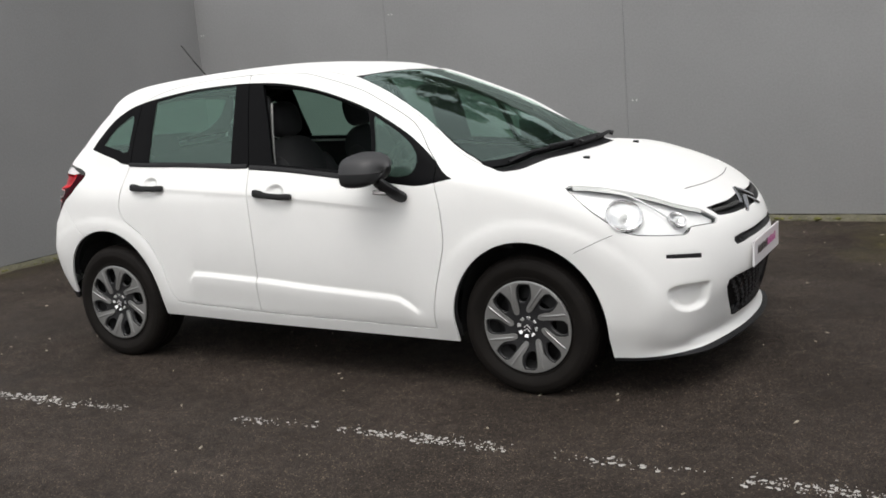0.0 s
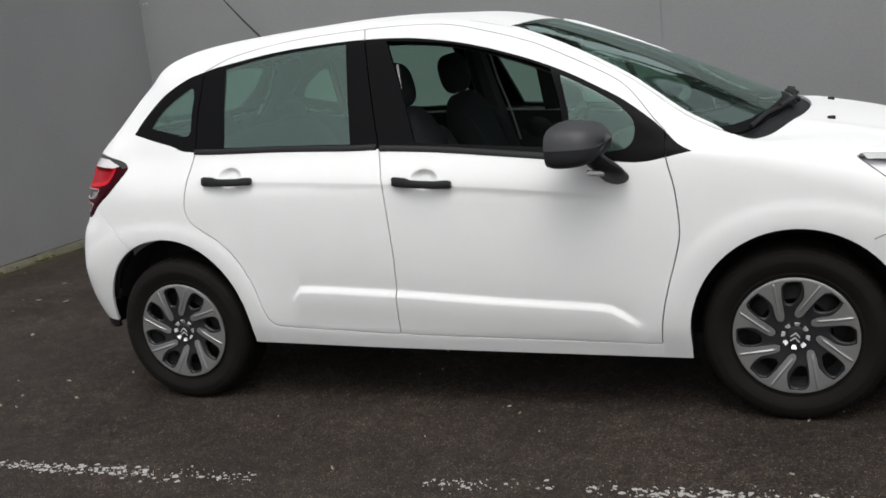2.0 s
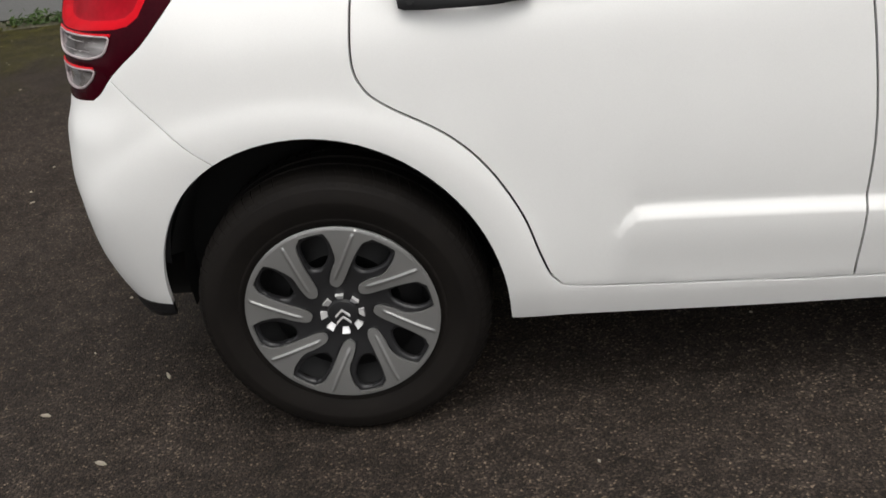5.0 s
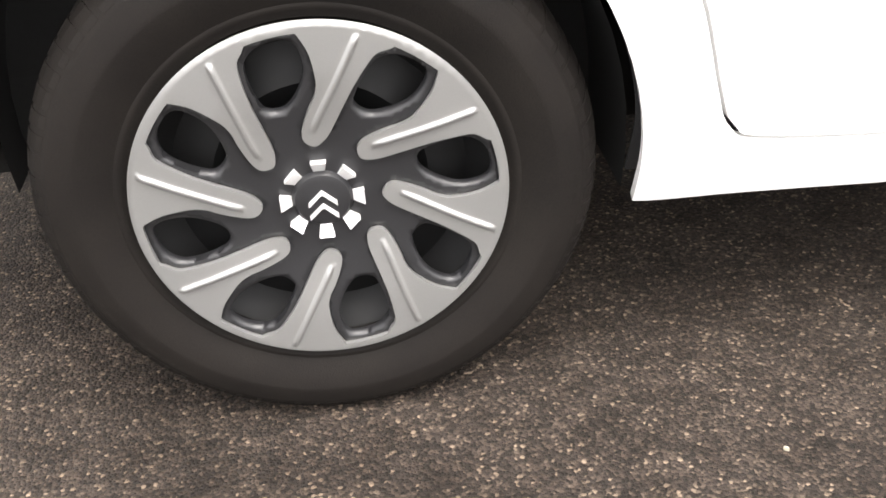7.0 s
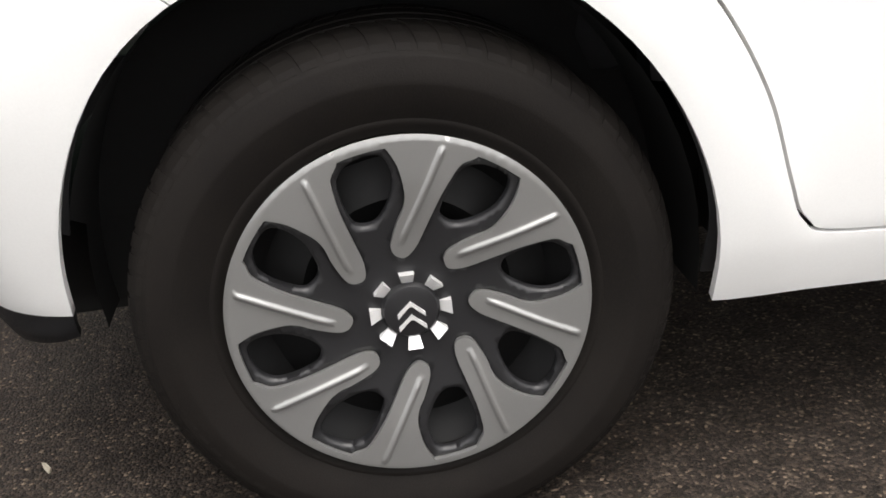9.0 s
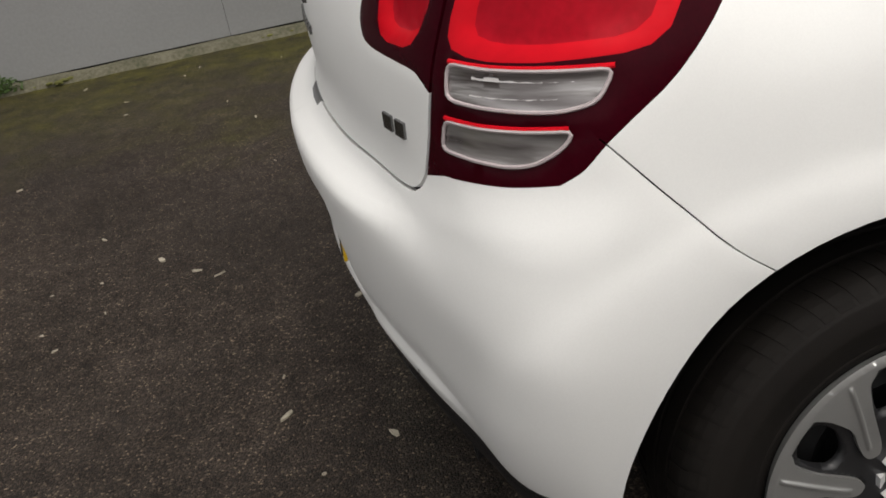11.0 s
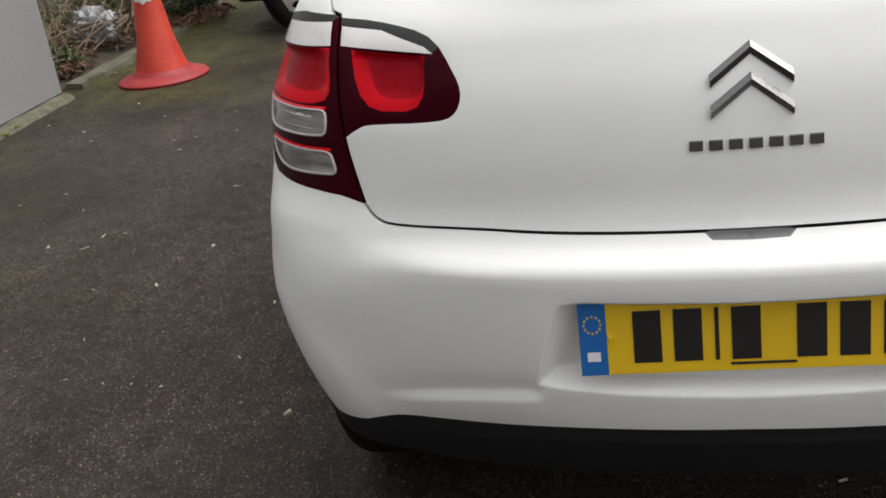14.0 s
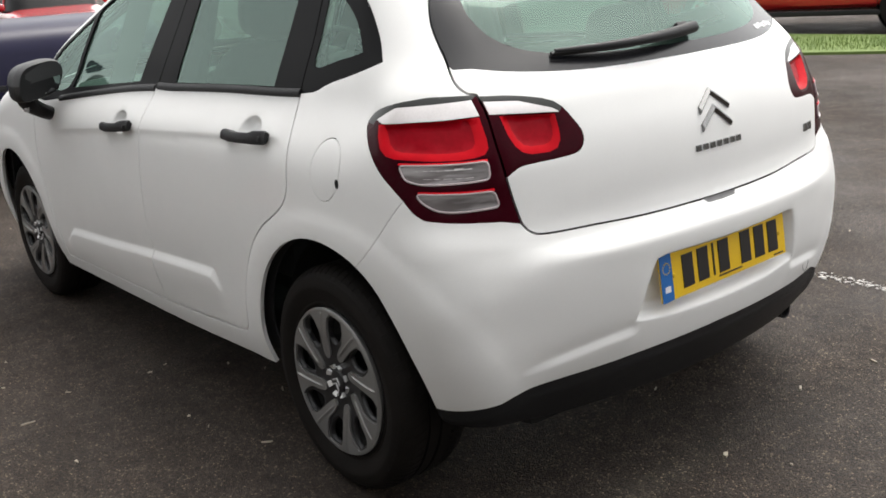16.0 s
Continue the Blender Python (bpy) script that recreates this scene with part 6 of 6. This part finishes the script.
def plain_wheel(parent, p, sgn, holes=6, r=.325, chunky=False):
    """A wheel that faces along local x; sgn: which way its face looks."""
    m = Matrix.Translation(p) @ Matrix.Rotation(-sgn * math.pi / 2, 4, "Z") @ Matrix.Rotation(math.pi, 4, "Z")
    bm = bmesh.new()
    lathe(bm, [(r * .66, .0), (r * .70, -.012), (r * .85, -.02), (r * .96, -.008), (r, .02), (r, .16), (r * .9, .18), (r * .66, .18)], 48, m=m)
    w = part("wheel", bm, RUBBER, parent)
    bm = bmesh.new()
    lathe(bm, [(r * .68, .004), (r * .64, -.010), (r * .56, -.008), (r * .55, .01)], 48, m=m)
    lathe(bm, [(.001, -.016), (r * .10, -.015), (r * .20, -.010), (r * (.36 if chunky else .24), .008)], 32, m=m)
    for k in range(holes):
        a = 2 * math.pi * k / holes
        rot = m @ Matrix.Rotation(a, 4, "Y")
        if chunky:
            prism(bm, [(r * .18, -r * .08), (r * .30, -r * .10), (r * .38, -r * .095), (r * .48, -r * .10), (r * .55, -r * .15), (r * .64, -r * .23), (r * .64, r * .23), (r * .55, r * .15), (r * .48, r * .10), (r * .38, r * .095), (r * .30, r * .10), (r * .18, r * .08)], -.013, .006, "y", rot)
            continue
        for s in (-1, 1):
            prism(bm, [(r * .15, -s * r * .02), (r * .15, s * r * .07), (r * .38, s * r * .10), (r * .62, s * r * .24), (r * .62, s * r * .10), (r * .42, -s * r * .01)][::s], -.012, .004, "y", rot)
    part("wheel_trim", bm, TRIM_SILVER if chunky else SILVER, w)
    bm = bmesh.new()
    lathe(bm, [(.001, .03), (r * .66, .03)], 32, m=m)
    part("wheel_disc", bm, DARK, w)
    return w


def small_car(name, m, paint, label, length=4.0, width=1.72, height=1.48, van=False):
    """A parked car: local y runs to the nose, x across."""
    ob = tagged(empty(name, m), label, "car" if not van else "van")
    hw = width / 2
    L = length
    belt = .92 if not van else 1.10
    low = .26 if not van else .19
    nose = .80 if not van else 1.08
    bm = bmesh.new()
    rings = []
    for t in [0, .01, .04, .10, .2, .35, .5, .62, .70, .78, .86, .93, .97, .99, 1]:
        y = -L / 2 + L * t
        taper = 1 - .10 * ease_one((t - .85) / .15) - .06 * ease_one((.10 - t) / .10)
        end = 1 - .35 * (max(0, .02 - t) / .02) - .35 * max(0, t - .985) / .015
        top = (belt + .02) if t < .66 else belt + .02 - (belt - nose) * ease_one((t - .66) / .3)
        zt = .55 + (top - .55) * (1 - .25 * (1 - end))
        w = hw * taper * (1 - .06 * (1 - end))
        ring = []
        for k in range(28):
            u = 2 * math.pi * k / 28
            c, s = math.cos(u), math.sin(u)
            cx, cz = math.copysign(abs(c) ** .38, c), math.copysign(abs(s) ** .42, s)
            z = (zt + low) / 2 + cz * (zt - low) / 2
            tuck = .94 if z < .36 else 1
            ring.append(Vector((cx * w * tuck, y, z)))
        rings.append(ring)
    loft(bm, rings)
    part("body", bm, paint, ob)
    # glasshouse
    a0, a1 = (.03, .72) if not van else (.01, .74)
    b0, b1 = (.14, .52) if not van else (.02, .56)
    def house(grow, z0, z1, mat, nm):
        bm = bmesh.new()
        rings = []
        for i in range(7):
            f = i / 6
            z = z0 + (z1 - z0) * f
            g = (z - belt) / (height - belt)
            y0, y1 = -L / 2 + L * (a0 + (b0 - a0) * g), -L / 2 + L * (a1 + (b1 - a1) * g)
            w = hw * (.94 - (.20 if not van else .10) * max(g, 0) ** 1.3) + grow
            ring = []
            for k in range(32):
                u = 2 * math.pi * k / 32
                c, s = math.cos(u), math.sin(u)
                ring.append(Vector((math.copysign(abs(c) ** .35, c) * w, (y0 + y1) / 2 + math.copysign(abs(s) ** .45, s) * ((y1 - y0) / 2 + grow), z)))
            rings.append(ring)
        loft(bm, rings)
        part(nm, bm, mat, ob)
    house(0, belt - .02, height - .10, PILLAR if not van else paint, "glasshouse")
    house(.006, height - .12, height, paint, "roof")
    for t in ((.20, .36, .52) if not van else (.58,)):
        for s in (-1, 1):
            bm = bmesh.new()
            y = -L / 2 + L * t
            tube(bm, [(s * hw * .955, y, belt), (s * hw * .80, y - .05, height - .08)], .022, 8)
            part("pillar", bm, paint, ob)
    for y in (-L * (.353 if van else .31), L * .32):
        for s in (-1, 1):
            bm = bmesh.new()
            lathe(bm, [(.36, 0), (.36, -.10), (.001, -.10)], 32, m=Matrix.Translation((s * (hw + .004), y, .33)) @ Matrix.Rotation(-s * math.pi / 2, 4, "Z") @ Matrix.Rotation(math.pi, 4, "Z") @ Matrix.Rotation(math.pi, 4, "Z"))
            part("wheel_arch", bm, DARK, ob)
            plain_wheel(ob, (s * (hw + .012), y, .31 if van else .325), s, 7 if van else 6, .31 if van else .325, van)
    for s in (-1, 1):
        bm = bmesh.new()
        block(bm, (s * hw - .015, -L * .235, low - .03), (s * hw + .012, L * .22, low + .035), .012)
        part("sill_strip", bm, STEEL if van else BLACK, ob)
        bm = bmesh.new()
        block(bm, (s * hw - .015, -L * .20, .66), (s * hw + .010, L * .21, .70), .008)
        part("side_strip", bm, BLACK if van else paint, ob)
        bm = bmesh.new()
        cushion(bm, (.12, .05, .08), pose(s * hw * .72, L * .475, .66), 3)
        part("head_lamp", bm, LENS, ob)
        bm = bmesh.new()
        cushion(bm, (.06, .04, .13), pose(s * hw * .86, -L * .485, .80), 3)
        part("tail_lamp", bm, RED, ob)
        bm = bmesh.new()
        cushion(bm, (.10, .06, .07), pose(s * (hw + .08), L * .18, belt + .06), 2.6)
        part("door_mirror", bm, paint, ob)
    for y, nm in ((L * .497, "front_bumper"), (-L * .497, "rear_bumper")):
        bm = bmesh.new()
        block(bm, (-hw * .86, y - .04, .30), (hw * .86, y + .04, .48), .03)
        part(nm, bm, BLACK if van else paint, ob)
    return ob


def ease_one(t):
    t = min(max(t, 0.0), 1.0)
    return t * t * (3 - 2 * t)


small_car("van", pose(6.20, .955, 0, 0, 0, 180), NAVY, "dark navy van with silver wheel trims on the yard", 4.3, 1.84, 1.85, True)
small_car("parked_car", pose(5.6, -10.7, 0, 0, 0, -72), CAR_RED, "glossy red hatchback parked beyond the grass", 4.0)
small_car("parked_car", pose(17.5, -4.3, 0, 0, 0, 80), CAR_RED, "red hatchback parked far across the yard", 4.0)
small_car("parked_car", pose(18.5, -1.6, 0, 0, 0, 80), CAR_BLUE, "bright blue hatchback parked far across the yard", 4.0)


def leaf_cloud(name, spots, count, size, mat, label, category, droop=0.3):
    """Many small bent leaves scattered through overlapping clumps."""
    verts, faces = [], []
    for _ in range(count):
        c, r = spots[rng.randrange(len(spots))]
        d = Vector((rng.gauss(0, 1), rng.gauss(0, 1), rng.gauss(0, 1))).normalized()
        p = Vector(c) + Vector(d[i] * r[i] * (rng.random() ** .45) for i in range(3))
        if p.z < .02:
            p.z = .02 + rng.random() * .1
        q = Euler((rng.random() * 6.3, rng.random() * 6.3, rng.random() * 6.3)).to_matrix()
        s = size * (.6 + .8 * rng.random())
        k = len(verts)
        for v in ((0, -s, 0), (s * .38, -.1 * s, .10 * s), (0, s, -droop * s), (-s * .38, -.1 * s, .10 * s)):
            verts.append(p + q @ Vector(v))
        faces += [(k, k + 1, k + 2), (k, k + 2, k + 3)]
    ob = mesh_ob(name, verts, faces, mat)
    return tagged(ob, label, category, kind="stuff")


leaf_cloud("hedge", [((7.3, 4.6, .9), (.6, .5, .7)), ((6.9, 5.3, 1.1), (.8, .6, .9)), ((8.2, 5.0, .9), (.8, .7, .9)), ((6.7, 4.5, .55), (.35, .35, .45)), ((6.25, 4.0, .38), (.38, .30, .42)), ((6.55, 3.85, .42), (.30, .28, .40)), ((5.9, 4.25, .55), (.45, .30, .45)), ((8.8, 4.6, 1.0), (.7, .6, .8))], 9500, .042, LEAF, "dense evergreen hedge with glossy leaves", "hedge")
leaf_cloud("hedge_shoots", [((6.45, 3.85, .62), (.36, .28, .24)), ((6.0, 4.1, .66), (.4, .3, .25)), ((6.7, 4.5, .7), (.4, .35, .4))], 620, .05, LEAF_PALE, "pale young leaves on the hedge", "hedge")
bm = bmesh.new()
rings = []
for i in range(22):
    x = 4.02 + 5.4 * i / 21
    d = .10 * math.sin(i * 1.7) + .06 * math.sin(i * 3.1)
    rings.append([Vector((x, 3.80 + d * .4, -.02)), Vector((x, 4.1 + d, .10 + .05 * math.sin(i * 2.2))), Vector((x, 5.0, .22 + .06 * math.sin(i))), Vector((x, 6.6, .25)), Vector((x, 6.6, -.02))])
loft(bm, rings)
tagged(part("soil_bank", bm, SOIL), "dark soil bank with leaf litter", "soil", kind="structure")
bm = bmesh.new()
for _ in range(330):
    x, y = 4.1 + 1.9 * rng.random(), 3.85 + .75 * rng.random()
    a, l = rng.random() * 6.3, .25 + .75 * rng.random()
    rise = .03 + .55 * rng.random() ** 2
    p0 = Vector((x, y, .05 + .22 * rng.random()))
    p1 = p0 + Vector((math.cos(a) * l * .5, math.sin(a) * l * .3 + .05, rise * .6))
    p2 = p0 + Vector((math.cos(a) * l, math.sin(a) * l * .5 + .05, rise))
    if min(p1.y, p2.y) < 3.72 and p0.x < 5.0:
        continue
    r = .003 + .008 * rng.random() ** 2
    tube(bm, [p0, p1, p2], [r, r * .8, r * .4], 5)
tagged(part("twigs", bm, TWIG), "heap of dry bare twigs by the hedge", "twigs", kind="stuff")
leaf_cloud("dead_leaves", [((4.6, 4.2, .12), (.5, .35, .10)), ((5.5, 4.0, .10), (.6, .30, .10)), ((6.2, 3.7, .06), (.5, .25, .06)), ((4.3, 4.05, .08), (.3, .25, .08))], 1500, .030, DRY_LEAF, "red-brown dead leaves on the soil", "leaves")
leaf_cloud("weeds", [((4.35, 4.05, .12), (.25, .2, .12)), ((4.9, 4.3, .25), (.35, .25, .2)), ((5.9, 4.35, .35), (.5, .3, .3))], 1100, .028, LEAF, "low green weeds among the twigs", "weeds")


leaf_cloud("weeds", WEED_SPOTS, 650, .020, LEAF, "small green weeds at the foot of the walls", "weeds")


def tree(x, y, h, seed):
    r = random.Random(seed)
    t = tagged(empty("tree", pose(x, y, 0)), "tall leafy tree beyond the grey wall", "tree")
    bm = bmesh.new()
    tube(bm, [(0, 0, 0), (.05, .03, h * .3), (-.05, .1, h * .6), (.05, .05, h * .9)], [.20, .16, .11, .04], 12)
    tips = []
    for k in range(11):
        a, z = k * 2.4, h * (.32 + .055 * k)
        l = h * (.34 - .018 * k)
        e = Vector((math.cos(a) * l, math.sin(a) * l, z + l * .55))
        tube(bm, [(0, .05, z), e * .5 + Vector((0, 0, z * .48)), e], [.07, .045, .015], 7)
        tips += [(e, (.7, .7, .5)), (e * .7 + Vector((r.random() - .5, r.random() - .5, z * .33)), (.6, .6, .45))]
    part("trunk", bm, BARK, t)
    c = leaf_cloud("crown", tips, 9000, .085, TREE_LEAF, "", "")
    for key in ("kind", "category", "label"):
        if key in c:
            del c[key]
    c.parent = t


tree(2.6, 7.4, 7.0, 3)
tree(-.6, 8.0, 6.4, 5)
tree(4.8, 7.8, 6.6, 11)

# grass verge across the yard
bm = bmesh.new()
prism(bm, [(3.2, -8.35), (4.6, -7.75), (9.0, -6.6), (11, -8.2), (5.4, -9.7), (2.4, -9.9)], -.01, .03, "z")
tagged(part("verge", bm, GRASS, smooth=False), "short bright green grass verge", "grass", kind="structure")
verts, faces = [], []
for _ in range(5000):
    u, v = rng.random(), rng.random()
    x, y = 2.7 + 6.3 * u, -9.8 + 1.3 * v + 1.7 * u
    h, a = .03 + .05 * rng.random(), rng.random() * 6.3
    k = len(verts)
    verts += [(x, y, .028), (x + .008 * math.cos(a), y + .008 * math.sin(a), .028), (x + (rng.random() - .5) * .04, y + (rng.random() - .5) * .04, .03 + h)]
    faces.append((k, k + 1, k + 2))
tagged(mesh_ob("grass_blades", verts, faces, GRASS), "blades of short green grass", "grass", kind="stuff")

# worn painted line: chips of paint left on the stones
def scraps(name, items, mat, label, category):
    verts, faces = [], []
    for x, y, l, w, a, z in items:
        k, n = len(verts), 6
        pts = []
        for i in range(n):
            u = 2 * math.pi * i / n + rng.random() * .5
            px, py = l * math.cos(u) * (.6 + .5 * rng.random()), w * math.sin(u) * (.6 + .5 * rng.random())
            pts.append((x + px * math.cos(a) - py * math.sin(a), y + px * math.sin(a) + py * math.cos(a)))
        verts += [(p, q, .0) for p, q in pts] + [(p, q, z * (.7 + .6 * rng.random())) for p, q in pts]
        faces += [tuple(k + n + i for i in range(n))] + [(k + i, k + (i + 1) % n, k + n + (i + 1) % n, k + n + i) for i in range(n)]
    return tagged(mesh_ob(name, verts, faces, mat), label, category, kind="stuff")


chips = []
for a, b, n in ((-1.3, -.35, 45), (-.35, .30, 140), (.30, .70, 45), (1.32, 1.52, 32), (1.52, 1.75, 10), (1.85, 2.2, 50), (2.2, 2.62, 85), (2.9, 3.3, 22), (2.8, 3.5, 12), (3.5, 3.85, 75), (3.85, 4.6, 60)):
    for _ in range(int(n * 1.6)):
        x = a + (b - a) * rng.random()
        s = .0016 + .0075 * rng.random() ** 4
        chips.append((x, -1.515 + .045 * ease_one((x + .5) / 3) + .075 * ease_one((x - .4) / 1.6) + rng.gauss(0, .023), s * 1.6, s, rng.random() * .8 - .4, .0025))
scraps("painted_line", chips, CHIP, "worn broken white painted line", "road marking")
bits = []
for _ in range(230):
    x, y = -3.2 + 9 * rng.random(), -2.6 + 6.3 * rng.random()
    s = .0025 + .006 * rng.random() ** 2
    bits.append((x, y, s * (1 + 2.2 * rng.random()), s * .7, rng.random() * 6.3, .004))
for _ in range(26):
    x, y = -2.5 + 6 * rng.random(), .2 + 2.8 * rng.random()
    s = .012 + .014 * rng.random()
    bits.append((x, y, s, s * .12, rng.random() * 6.3, .004))
for x, y in ((-1.18, 1.12), (-1.07, .99), (-.85, .14), (-.63, -.02), (-1.78, 2.07), (.38, 2.86), (.25, 2.42), (-.63, .61), (-.38, 1.23), (2.45, 2.36), (2.54, 1.75), (1.92, 1.53), (1.2, 1.7), (1.27, 2.41),
             (.07, 1.06), (-1.65, .02), (-.93, -.98), (-.6, -.85), (1.42, -1.76), (3.48, .44)):
    s = .008 + .008 * rng.random()
    bits.append((x, y, s * 1.5, s * .55, rng.random() * 6.3, .005))
scraps("leaf_litter", bits, LITTER, "pale scraps of dry leaf and grit", "litter")
